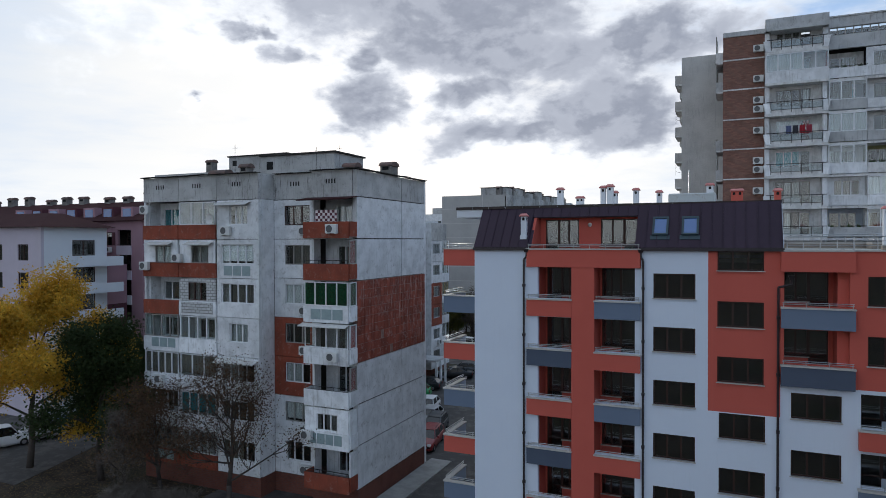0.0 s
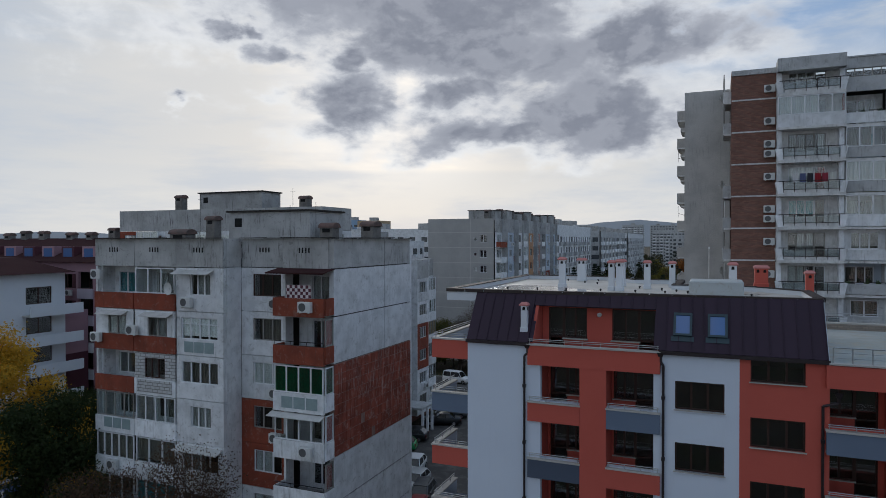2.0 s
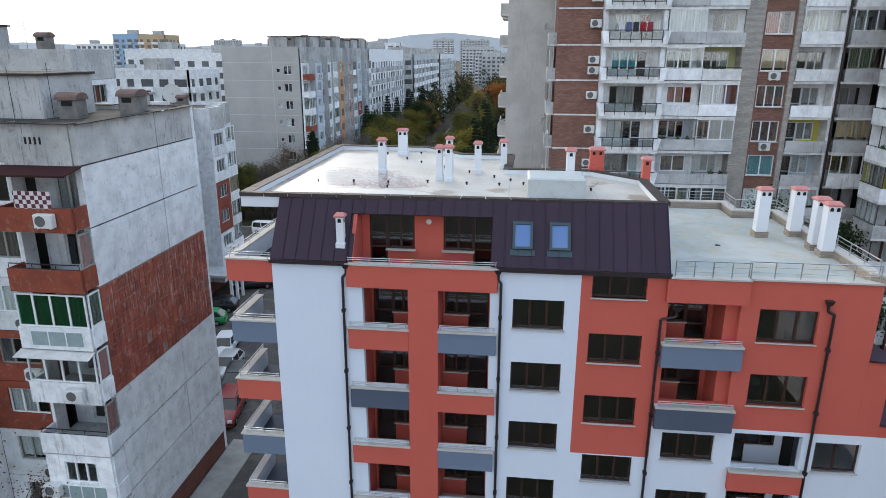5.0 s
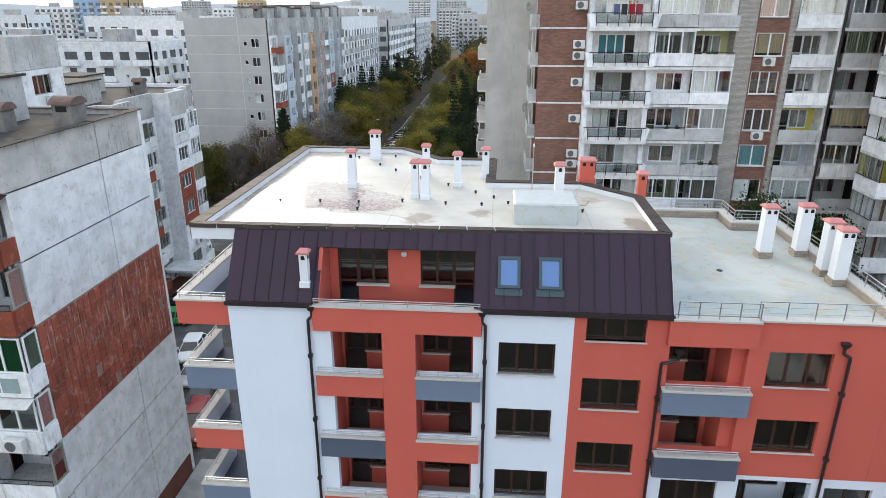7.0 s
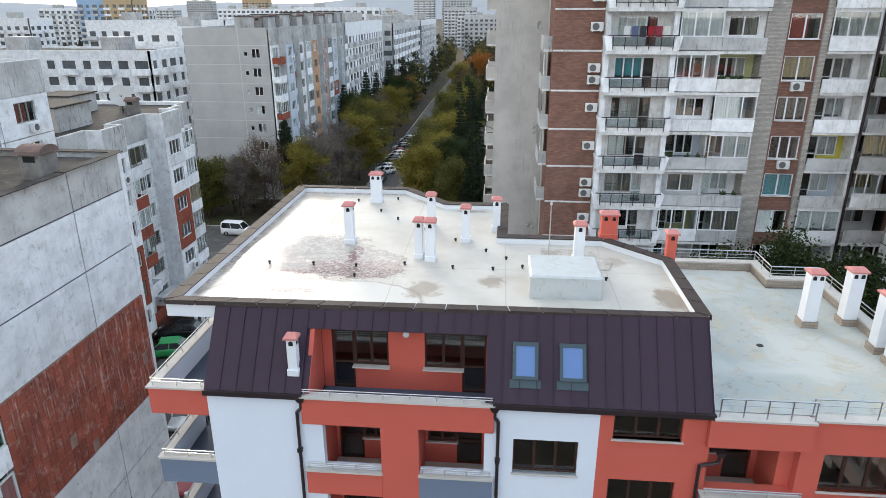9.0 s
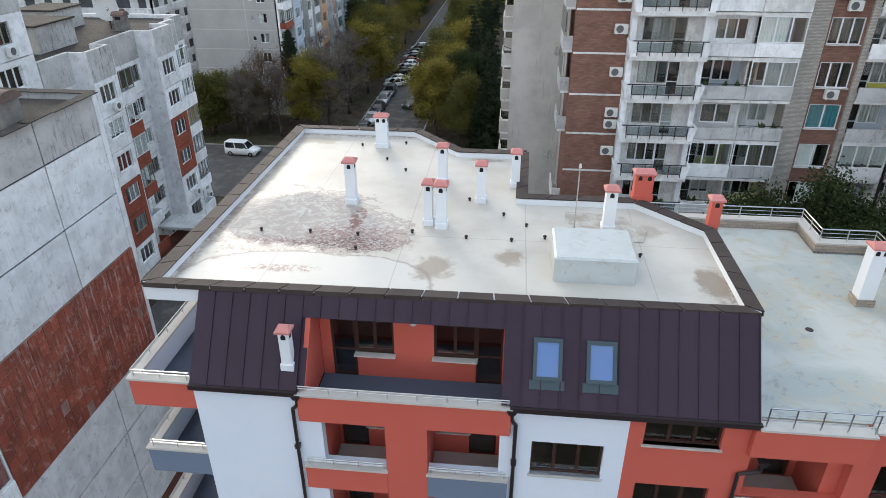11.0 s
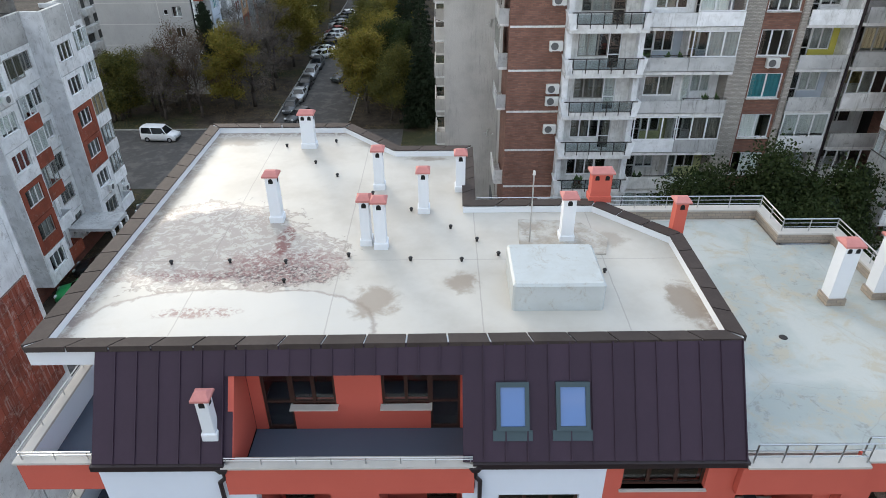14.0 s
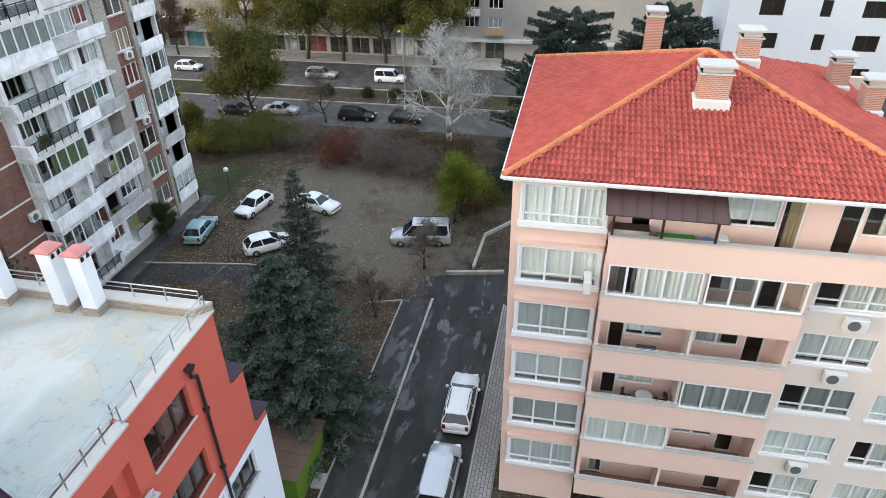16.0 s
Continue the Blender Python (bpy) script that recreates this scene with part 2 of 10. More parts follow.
def glass(name, tint=(0.92, 0.95, 0.95), gloss=0.02):
    m = bpy.data.materials.new(name)
    m.use_nodes = True
    n = Nodes(m.node_tree)
    fr = n.math("POWER", n.n("ShaderNodeLayerWeight", None, Blend=0.5).outputs["Facing"], 5.0)
    clear = n.n("ShaderNodeBsdfTransparent", None, Color=rgb(*tint))
    shine = n.n("ShaderNodeBsdfGlossy", None, Color=rgb(0.95, 0.95, 0.95), Roughness=gloss)
    mix = n.n("ShaderNodeMixShader", None, Fac=n.math("MULTIPLY_ADD", fr, 0.90, 0.085, clamp=True))
    n.put(mix, "i1", clear)
    n.put(mix, "i2", shine)
    n.n("ShaderNodeOutputMaterial", None, Surface=mix.outputs[0])
    return m


def bricked(name, c1, c2, mortar, bw, bh, gap=0.012, rough=0.85, stain=0.3, axes="XZ", bump=0.5):
    m = bpy.data.materials.new(name)
    m.use_nodes = True
    n = Nodes(m.node_tree)
    vec = n.n("ShaderNodeTexCoord").outputs["Object"]
    s = n.n("ShaderNodeSeparateXYZ", None, Vector=vec).outputs
    side = n.math("ADD", s[0], s[1])
    flat = n.n("ShaderNodeCombineXYZ", None, X=side, Y=s[2], Z=0.0)
    if axes == "XY":
        flat = n.n("ShaderNodeCombineXYZ", None, X=s[0], Y=s[1], Z=0.0)
    bk = n.n("ShaderNodeTexBrick", None, Vector=flat.outputs[0], Color1=rgb(*c1), Color2=rgb(*c2), Mortar=rgb(*mortar), Scale=1.0)
    for key, v in (("Mortar Size", gap), ("Mortar Smooth", 0.2), ("Bias", 0.0), ("Brick Width", bw), ("Row Height", bh)):
        bk.inputs[key].default_value = v
    col = n.mix(n.step(n.noise(vec, 0.8, 6.0, 0.65), 0.42, 0.72, 0.0, stain), bk.outputs[0], rgb(*[c * 0.45 for c in c2]))
    fine = n.noise(vec, 25.0, 3.0)
    col = n.mix(n.math("MULTIPLY", fine, 0.3), col, rgb(*[c * 0.6 for c in c1]))
    bs = n.n("ShaderNodeBsdfPrincipled", None, Base_Color=col, Roughness=rough)
    bs.inputs["Specular IOR Level"].default_value = 0.25
    h = n.math("ADD", n.math("MULTIPLY", bk.outputs[1], -1.0), n.math("MULTIPLY", fine, 0.4))
    b = n.n("ShaderNodeBump", None, Strength=bump, Distance=0.01, Height=h)
    n.put(bs, "Normal", b.outputs[0])
    n.n("ShaderNodeOutputMaterial", None, Surface=bs.outputs[0])
    return m


WHITE = surface("white_render", (0.68, 0.73, 0.81), (0.62, 0.67, 0.76), 0.85, grain=60, patch=0.4, amount=0.35, bump=0.12, streak=0.08, streak_col=(0.45, 0.47, 0.5))
ORANGE = surface("orange_render", (0.55, 0.115, 0.082), (0.51, 0.102, 0.073), 0.85, grain=70, patch=0.5, amount=0.5, bump=0.12, streak=0.10, streak_col=(0.40, 0.09, 0.05))
SLATE = surface("slate_blue_render", (0.16, 0.20, 0.27), (0.14, 0.18, 0.25), 0.8, grain=60, amount=0.5, bump=0.1)
SLATE_DARK = surface("dark_slate_render", (0.085, 0.105, 0.145), (0.075, 0.09, 0.13), 0.8, grain=60, amount=0.5, bump=0.1)
SILL = surface("pale_stone", (0.52, 0.49, 0.45), (0.44, 0.42, 0.39), 0.7, grain=40, patch=2.0, amount=0.6, bump=0.1)
MANSARD = surface("aubergine_metal", (0.040, 0.023, 0.038), (0.031, 0.018, 0.030), 0.55, 0.0, grain=8, patch=1.2, amount=0.5, bump=0.05, jitter=0.10, spec=0.22)
COPING = surface("coping_metal", (0.070, 0.056, 0.051), (0.053, 0.042, 0.039), 0.7, 0.0, grain=12, patch=1.5, amount=0.6, bump=0.05, jitter=0.12, spec=0.1)
GUTTER = surface("dark_pipe", (0.03, 0.022, 0.025), (0.04, 0.03, 0.03), 0.4, 0.2, grain=20, amount=0.4, bump=0.03, spec=0.5)
STEEL = surface("brushed_steel", (0.55, 0.55, 0.55), (0.45, 0.45, 0.46), 0.32, 1.0, grain=60, amount=0.4, bump=0.03)
BROWN_FRAME = surface("brown_frame", (0.05, 0.024, 0.018), (0.04, 0.019, 0.014), 0.45, grain=40, amount=0.6, bump=0.05)
WHITE_FRAME = surface("white_frame", (0.74, 0.75, 0.76), (0.66, 0.67, 0.68), 0.45, grain=40, amount=0.4, bump=0.03)
GREY_FRAME = surface("grey_frame", (0.30, 0.29, 0.27), (0.22, 0.21, 0.19), 0.6, grain=40, amount=0.7, bump=0.05)
# near-black base: the gloom of unlit rooms is put into the colour
UNLIT_ROOM = surface("unlit_room", (0.055, 0.05, 0.046), (0.025, 0.024, 0.022), 0.95, grain=3, patch=0.35, amount=0.9, bump=0.0)
CURTAIN = surface("curtain", (0.82, 0.81, 0.78), (0.66, 0.65, 0.62), 0.95, grain=20, patch=1.0, amount=0.5, bump=0.1, jitter=0.25)
DARK_CLOTH = surface("dark_curtain", (0.16, 0.15, 0.13), (0.24, 0.20, 0.16), 0.95, grain=20, patch=1.0, amount=0.6, bump=0.1, jitter=0.4)
TEAL_CLOTH = surface("teal_curtain", (0.05, 0.30, 0.34), (0.04, 0.24, 0.28), 0.95, grain=20, bump=0.1, jitter=0.3)
RED_CLOTH = surface("red_curtain", (0.30, 0.05, 0.035), (0.22, 0.04, 0.03), 0.95, grain=20, bump=0.1, jitter=0.3)
TAN_CLOTH = surface("tan_curtain", (0.45, 0.33, 0.20), (0.36, 0.26, 0.16), 0.95, grain=20, bump=0.1, jitter=0.3)
GREEN_CLOTH = surface("green_curtain", (0.15, 0.19, 0.10), (0.11, 0.15, 0.08), 0.95, grain=20, bump=0.1, jitter=0.3)
NET_CLOTH = surface("grey_voile", (0.50, 0.50, 0.48), (0.36, 0.36, 0.35), 0.95, grain=20, patch=1.5, amount=0.5, bump=0.1, jitter=0.4)
CLOTHS, CLOTH_ODDS = [NET_CLOTH, CURTAIN, DARK_CLOTH, TEAL_CLOTH, RED_CLOTH, TAN_CLOTH, GREEN_CLOTH], [34, 16, 24, 7, 7, 9, 3]
PANE = glass("window_glass")
PANE_SMOKE = glass("smoked_rail_glass", (0.68, 0.73, 0.74), 0.1)
PANE_GREEN = glass("green_glass", (0.36, 0.66, 0.46))
CONCRETE = surface("grey_concrete", (0.56, 0.565, 0.56), (0.40, 0.40, 0.395), 0.9, grain=16, patch=0.7, amount=0.9, bump=0.4, streak=0.8, streak_col=(0.13, 0.125, 0.115), stain=0.45, stain_col=(0.18, 0.17, 0.16))
PALE_PANEL = surface("pale_panel", (0.80, 0.805, 0.81), (0.60, 0.605, 0.605), 0.9, grain=14, patch=1.0, amount=0.9, bump=0.5, streak=0.35, streak_col=(0.22, 0.21, 0.20), stain=0.5, stain_col=(0.26, 0.24, 0.22), jitter=0.08)
ATTIC = surface("attic_concrete", (0.52, 0.515, 0.50), (0.34, 0.335, 0.32), 0.92, grain=14, patch=0.5, amount=0.9, bump=0.4, streak=0.95, streak_col=(0.09, 0.085, 0.08), stain=0.45, stain_col=(0.13, 0.125, 0.12), jitter=0.12)
WHITE_WORN = surface("worn_white_paint", (0.86, 0.87, 0.88), (0.66, 0.67, 0.67), 0.85, grain=14, patch=1.3, amount=0.9, bump=0.3, streak=0.55, streak_col=(0.24, 0.22, 0.20), stain=0.28, stain_col=(0.34, 0.31, 0.28), jitter=0.14)
RUST_PAINT = surface("rust_red_panel", (0.29, 0.068, 0.036), (0.19, 0.048, 0.028), 0.85, grain=22, patch=0.8, amount=0.8, bump=0.3, streak=0.5, streak_col=(0.10, 0.045, 0.03), stain=0.4, stain_col=(0.36, 0.25, 0.20))
TILE_RED = surface("rust_red_tile", (0.33, 0.085, 0.052), (0.20, 0.05, 0.033), 0.8, grain=18, patch=0.8, amount=0.9, bump=0.4, streak=0.8, streak_col=(0.50, 0.37, 0.33), stain=0.6, stain_col=(0.44, 0.31, 0.27), jitter=0.16, spec=0.25, wide=True)
TILE_BED = surface("tile_mortar", (0.36, 0.25, 0.215), (0.20, 0.11, 0.09), 0.9, grain=12, patch=1.2, amount=0.9, bump=0.3, streak=0.6, streak_col=(0.44, 0.34, 0.30))
BRICK = bricked("tower_brick", (0.30, 0.145, 0.105), (0.18, 0.088, 0.068), (0.17, 0.115, 0.092), 0.34, 0.10, 0.016, stain=0.4)
STONE_STRIP = bricked("grey_brick", (0.54, 0.50, 0.445), (0.36, 0.33, 0.295), (0.24, 0.22, 0.20), 0.26, 0.085, 0.014, stain=0.25, bump=0.9)
TOWER_WALL = surface("tower_grey_wall", (0.56, 0.535, 0.50), (0.42, 0.40, 0.375), 0.92, grain=9, patch=0.4, amount=0.9, bump=0.6, depth=0.03, streak=0.5, streak_col=(0.2, 0.19, 0.18))
RAIL_DARK = surface("dark_iron", (0.035, 0.035, 0.038), (0.06, 0.045, 0.04), 0.6, 0.3, grain=30, amount=0.6, bump=0.1)
RAIL_PANEL = surface("grey_balcony_panel", (0.13, 0.14, 0.145), (0.09, 0.095, 0.10), 0.6, grain=20, patch=1.0, amount=0.6, bump=0.1, jitter=0.35)
AC_WHITE = surface("ac_case", (0.66, 0.66, 0.64), (0.55, 0.55, 0.53), 0.5, grain=30, patch=2.0, amount=0.5, bump=0.05)
AC_DARK = surface("ac_grille", (0.10, 0.10, 0.10), (0.16, 0.16, 0.16), 0.6, grain=30, amount=0.5, bump=0.05)
FELT = surface("roof_felt", (0.036, 0.033, 0.031), (0.062, 0.056, 0.05), 0.95, grain=12, patch=0.6, amount=0.9, bump=0.4, stain=0.4, stain_col=(0.15, 0.13, 0.115), spec=0.15)
PURPLE = surface("mauve_render", (0.36, 0.215, 0.245), (0.32, 0.19, 0.22), 0.9, grain=40, amount=0.5, bump=0.1)
PLUM = surface("plum_render", (0.10, 0.035, 0.045), (0.085, 0.03, 0.04), 0.9, grain=40, amount=0.5, bump=0.1)
ROOF_DARK = surface("dark_red_sheet", (0.045, 0.018, 0.019), (0.06, 0.026, 0.025), 0.9, grain=10, patch=0.5, amount=0.6, bump=0.1, spec=0.1)
PEACH = surface("peach_render", (0.74, 0.54, 0.455), (0.70, 0.50, 0.42), 0.88, grain=60, patch=0.4, amount=0.5, bump=0.1, streak=0.10, streak_col=(0.5, 0.32, 0.26))
CREAM = surface("cream_render", (0.72, 0.63, 0.56), (0.67, 0.58, 0.52), 0.88, grain=60, patch=0.4, amount=0.5, bump=0.1)
GABLE_GREY = surface("gable_concrete", (0.45, 0.44, 0.42), (0.37, 0.36, 0.345), 0.92, grain=10, patch=0.25, amount=0.8, bump=0.3, streak=0.25, streak_col=(0.22, 0.21, 0.2), stain=0.12, stain_col=(0.25, 0.24, 0.23))
BAY_BLUE = surface("pale_blue_render", (0.50, 0.56, 0.63), (0.42, 0.47, 0.54), 0.9, grain=14, patch=0.6, amount=0.7, bump=0.2, streak=0.3, streak_col=(0.25, 0.26, 0.28))
BAY_ORANGE = surface("faded_orange_render", (0.52, 0.30, 0.17), (0.44, 0.25, 0.14), 0.9, grain=14, patch=0.6, amount=0.7, bump=0.2, streak=0.3)
BAY_PINK = surface("faded_pink_render", (0.50, 0.33, 0.28), (0.42, 0.28, 0.24), 0.9, grain=14, patch=0.6, amount=0.7, bump=0.2, streak=0.3)
BAY_BEIGE = surface("beige_panel_render", (0.56, 0.50, 0.42), (0.47, 0.42, 0.35), 0.9, grain=14, patch=0.6, amount=0.7, bump=0.2, streak=0.3)
STUCCO = surface("bright_white_render", (0.70, 0.72, 0.745), (0.64, 0.66, 0.69), 0.85, grain=40, amount=0.4, bump=0.1)

# ---- facades: walls with real openings, windows, balconies ----
CACHE = {}
rnd = random.Random(7)


def kept(key, make):
    if key not in CACHE:
        CACHE[key] = make()
    return CACHE[key]


def window_frame(w, h, n, mat, door=-1, bar=0.0):
    """Outer frame and mullions, cut from one slab."""
    t, d = 0.065, 0.07
    xs = [0, t]
    for i in range(1, n):
        xs += [w * i / n - 0.045, w * i / n + 0.045]
    xs += [w - t, w]
    zs = [0, t] + ([bar - 0.03, bar + 0.03] if bar else []) + [h - t, h]
    full = lambda i, k: i % 2 == 0 or k % 2 == 0
    g = Geo()
    for i in range(len(xs) - 1):
        for k in range(len(zs) - 1):
            if not full(i, k):
                continue
            x0, x1, z0, z1 = xs[i], xs[i + 1], zs[k], zs[k + 1]
            g.quad((x0, 0, z0), (x1, 0, z0), (x1, 0, z1), (x0, 0, z1))
            g.quad((x1, d, z0), (x0, d, z0), (x0, d, z1), (x1, d, z1))
            if i == 0 or not full(i - 1, k):
                g.quad((x0, d, z0), (x0, 0, z0), (x0, 0, z1), (x0, d, z1))
            if i == len(xs) - 2 or not full(i + 1, k):
                g.quad((x1, 0, z0), (x1, d, z0), (x1, d, z1), (x1, 0, z1))
            if k == 0 or not full(i, k - 1):
                g.quad((x0, d, z0), (x1, d, z0), (x1, 0, z0), (x0, 0, z0))
            if k == len(zs) - 2 or not full(i, k + 1):
                g.quad((x0, 0, z1), (x1, 0, z1), (x1, d, z1), (x0, d, z1))
    me = g.mesh("window", mat)
    bm = bmesh.new()
    bm.from_mesh(me)
    bmesh.ops.remove_doubles(bm, verts=bm.verts, dist=0.0005)
    bm.to_mesh(me)
    bm.free()
    return me


def window_pane(w, h, mat):
    return outward(Geo().box(0.05, w - 0.05, 0.03, 0.042, 0.05, h - 0.05).mesh("pane", mat))


def curtain_mesh(w, h, mat, seed):
    r, g = random.Random(seed), Geo()
    n = max(6, int(w / 0.09))
    a0, a1 = ((0, 1), (0, 1), (0, 0.62), (0, 1), (0.3, 1))[seed]
    pts = [(0.06 + (w - 0.12) * (a0 + (a1 - a0) * i / n), 0.10 + 0.025 * math.sin(i * 2.1 + r.random())) for i in range(n + 1)]
    low = 0.05 if seed != 3 else h * 0.14
    for (xa, ya), (xb, yb) in zip(pts, pts[1:]):
        g.quad((xa, ya, low), (xb, yb, low), (xb, yb, h - 0.05), (xa, ya, h - 0.05))
    for (xa, ya), (xb, yb) in zip(pts, pts[1:]):
        g.quad((xb, yb + 0.01, low), (xa, ya + 0.01, low), (xa, ya + 0.01, h - 0.05), (xb, yb + 0.01, h - 0.05))
    return g.mesh("curtain", mat)


class Face:
    """A facade: local x to the right as seen from outside, y into the house, z up."""

    def __init__(self, parent, ox, oy, rot=0.0, seed=1):
        self.p, self.m, self.r = parent, pose(ox, oy, 0, 0, 0, rot), random.Random(seed)
        self.cloths, self.odds = CLOTHS, CLOTH_ODDS

    def at(self, x, y, z):
        return self.m @ Matrix.Translation((x, y, z))

    def add(self, name, geo, mat, label="", smooth=False):
        return part(name, geo, mat, self.p, label, self.m, smooth)

    def wall(self, mat, x0, x1, z0, z1, holes=(), depth=0.3, y=0.0, name="wall", label=""):
        """A wall with openings: face, reveals, and edges back to its depth."""
        xs = sorted({x0, x1, *[v for h in holes for v in h[:2] if x0 < v < x1]})
        zs = sorted({z0, z1, *[v for h in holes for v in h[2:4] if z0 < v < z1]})
        solid = {}
        for i in range(len(xs) - 1):
            for k in range(len(zs) - 1):
                cx, cz = (xs[i] + xs[i + 1]) / 2, (zs[k] + zs[k + 1]) / 2
                solid[i, k] = not any(h[0] < cx < h[1] and h[2] < cz < h[3] for h in holes)
        g, y1 = Geo(), y + depth
        for (i, k), full in solid.items():
            if not full:
                continue
            a, b, c, d = xs[i], xs[i + 1], zs[k], zs[k + 1]
            g.quad((a, y, c), (b, y, c), (b, y, d), (a, y, d))
            g.quad((b, y1, c), (a, y1, c), (a, y1, d), (b, y1, d))
            if not solid.get((i - 1, k)):
                g.quad((a, y1, c), (a, y, c), (a, y, d), (a, y1, d))
            if not solid.get((i + 1, k)):
                g.quad((b, y, c), (b, y1, c), (b, y1, d), (b, y, d))
            if not solid.get((i, k - 1)):
                g.quad((a, y1, c), (b, y1, c), (b, y, c), (a, y, c))
            if not solid.get((i, k + 1)):
                g.quad((a, y, d), (b, y, d), (b, y1, d), (a, y1, d))
        me = g.mesh(name, mat)
        bm = bmesh.new()
        bm.from_mesh(me)
        bmesh.ops.remove_doubles(bm, verts=bm.verts, dist=0.0005)
        bm.to_mesh(me)
        bm.free()
        return part(name, me, mat, self.p, label, self.m)

    def win(self, x0, x1, z0, z1, n=2, frame=None, y=0.12, pane=None, cloth=0.5, sill=None, bar=0.0, label="", sill_d=0.16):
        w, h = round(x1 - x0, 2), round(z1 - z0, 2)
        frame, pane = frame or WHITE_FRAME, pane or PANE
        fm = kept(("f", w, h, n, frame.name, bar), lambda: window_frame(w, h, n, frame, bar=bar))
        ob = part("window", fm, None, self.p, label, self.at(x0, y, z0))
        pm = kept(("p", w, h, pane.name), lambda: window_pane(w, h, pane))
        pa = part("pane", pm, None, ob, "", self.at(x0, y, z0))
        pa.visible_shadow = False
        if self.r.random() < (0.0 if frame is BROWN_FRAME else 0.2 + 0.7 * cloth):
            mat = self.r.choices(self.cloths, self.odds)[0]
            k = self.r.randrange(5)
            cm = kept(("c", w, h, mat.name, k), lambda: curtain_mesh(w, h, mat, k))
            part("curtain", cm, None, ob, "", self.at(x0, y, z0))
        if sill is not None:
            sm = kept(("s", w, sill.name, sill_d), lambda: outward(Geo().box(-0.05, w + 0.05, -sill_d - 0.06, 0.0, -0.04, 0.0).mesh("sill", sill)))
            part("sill", sm, None, ob, "", self.at(x0, y, z0))
        return ob

    def box(self, name, mat, x0, x1, y0, y1, z0, z1, label=""):
        return self.add(name, Geo().box(x0, x1, y0, y1, z0, z1), mat, label)

    def ac(self, x, y, z, turn=0.0):
        """An outdoor cooling unit on two brackets, its fan to the outside."""
        ob = part("cooling_unit", kept("ac", ac_case), None, self.p, "white outdoor cooling unit", self.at(x, y, z) @ pose(0, 0, 0, 0, 0, turn))
        part("fan_grille", kept("acf", ac_fan), None, ob, "", self.at(x, y, z) @ pose(0, 0, 0, 0, 0, turn))

    def dish(self, x, y, z, r=0.4, turn=30.0):
        part("satellite_dish", kept(("dish", r), lambda: dish_mesh(r)), None, self.p, "pale satellite dish", self.at(x, y, z) @ pose(0, 0, 0, 0, 0, turn))


def ac_case():
    g = Geo().soft(-0.42, 0.42, -0.36, -0.06, 0, 0.58, 0.03)
    g.box(-0.3, -0.26, -0.34, 0, -0.05, 0).box(0.26, 0.3, -0.34, 0, -0.05, 0)
    return outward(g.mesh("cooling_unit", AC_WHITE))


def ac_fan():
    g, n = Geo(), 14
    ring = lambda r, y: [(-0.1 + r * math.cos(math.tau * i / n), y, 0.29 + r * math.sin(math.tau * i / n)) for i in range(n)]
    g.rings([ring(0.235, -0.355), ring(0.235, -0.372), ring(0.20, -0.372), ring(0.20, -0.362)])
    g.rings([ring(0.07, -0.362), ring(0.07, -0.375)])
    return outward(g.mesh("fan_grille", AC_DARK))


def dish_mesh(r):
    g, n = Geo(), 14
    ring = lambda k, y: [(k * math.cos(math.tau * i / n), y, k * math.sin(math.tau * i / n)) for i in range(n)]
    g.rings([ring(r, -0.42), ring(r * 0.6, -0.33), ring(r * 0.15, -0.30), ring(r * 0.16, -0.285), ring(r * 0.62, -0.312), ring(r * 1.01, -0.405)], close=False)
    g.tube((0, -0.3, 0), (0, 0.0, -0.1), 0.025).tube((0, -0.35, -r * 0.8), (0, -0.75, -0.05), 0.012).box(-0.04, 0.04, -0.8, -0.72, -0.06, 0.02)
    return outward(g.mesh("satellite_dish", AC_WHITE))


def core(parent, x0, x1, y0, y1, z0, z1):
    """The rooms behind the windows, as one lining; its dark colour stands for missing light."""
    return part("room_lining", Geo().box(x0, x1, y0, y1, z0, z1), UNLIT_ROOM, parent)


def fence_rail(name, label, pts, height=0.9, step=1.2, bars=3, mat=None, z_post=0.0, r=0.022, group="", parent=None, top=True):
    """A metal railing along pts: posts, a hand rail on top and thin bars. As a thing, or as a part of parent."""
    mat = mat or STEEL
    root = parent or thing(name, label, "railing", *pts[0], group=group)
    for a, b in zip(pts, pts[1:]):
        a, b = Vector(a), Vector(b)
        n = max(1, round((b - a).length / step))
        for i in range(n + (1 if b == Vector(pts[-1]) else 0)):
            p = a.lerp(b, i / n)
            part("post", kept(("post", height, r, mat.name), lambda: outward(Geo().tube((0, 0, 0), (0, 0, height), r).mesh("post", mat))), None, root, "", Matrix.Translation(p))
        for k in range(bars):
            z = height * (k + 1) / bars if top else height * (k + 0.7) / bars
            rr = r * (1.15 if k == bars - 1 else 0.55)
            part("rail", Geo().tube(a + Vector((0, 0, z)), b + Vector((0, 0, z)), rr), mat, root)
    return root

# ---- the new orange and white house ----
house = thing("apartment_house", "new orange and white apartment house with a dark metal mansard roof", "building", -2.0, 42.0, 0)
FY = 34.5
south = Face(house, 0, FY, 0, seed=3)
PITCH = 2.7


def rows(top, bottom, n):
    return [(bottom - PITCH * k, top - PITCH * k) for k in range(n)]


def brown_window(f, x0, x1, z0, z1, n=3):
    f.win(x0, x1, z0, z1, n, BROWN_FRAME, 0.14, None, 0.12, SILL, label="dark brown framed window")


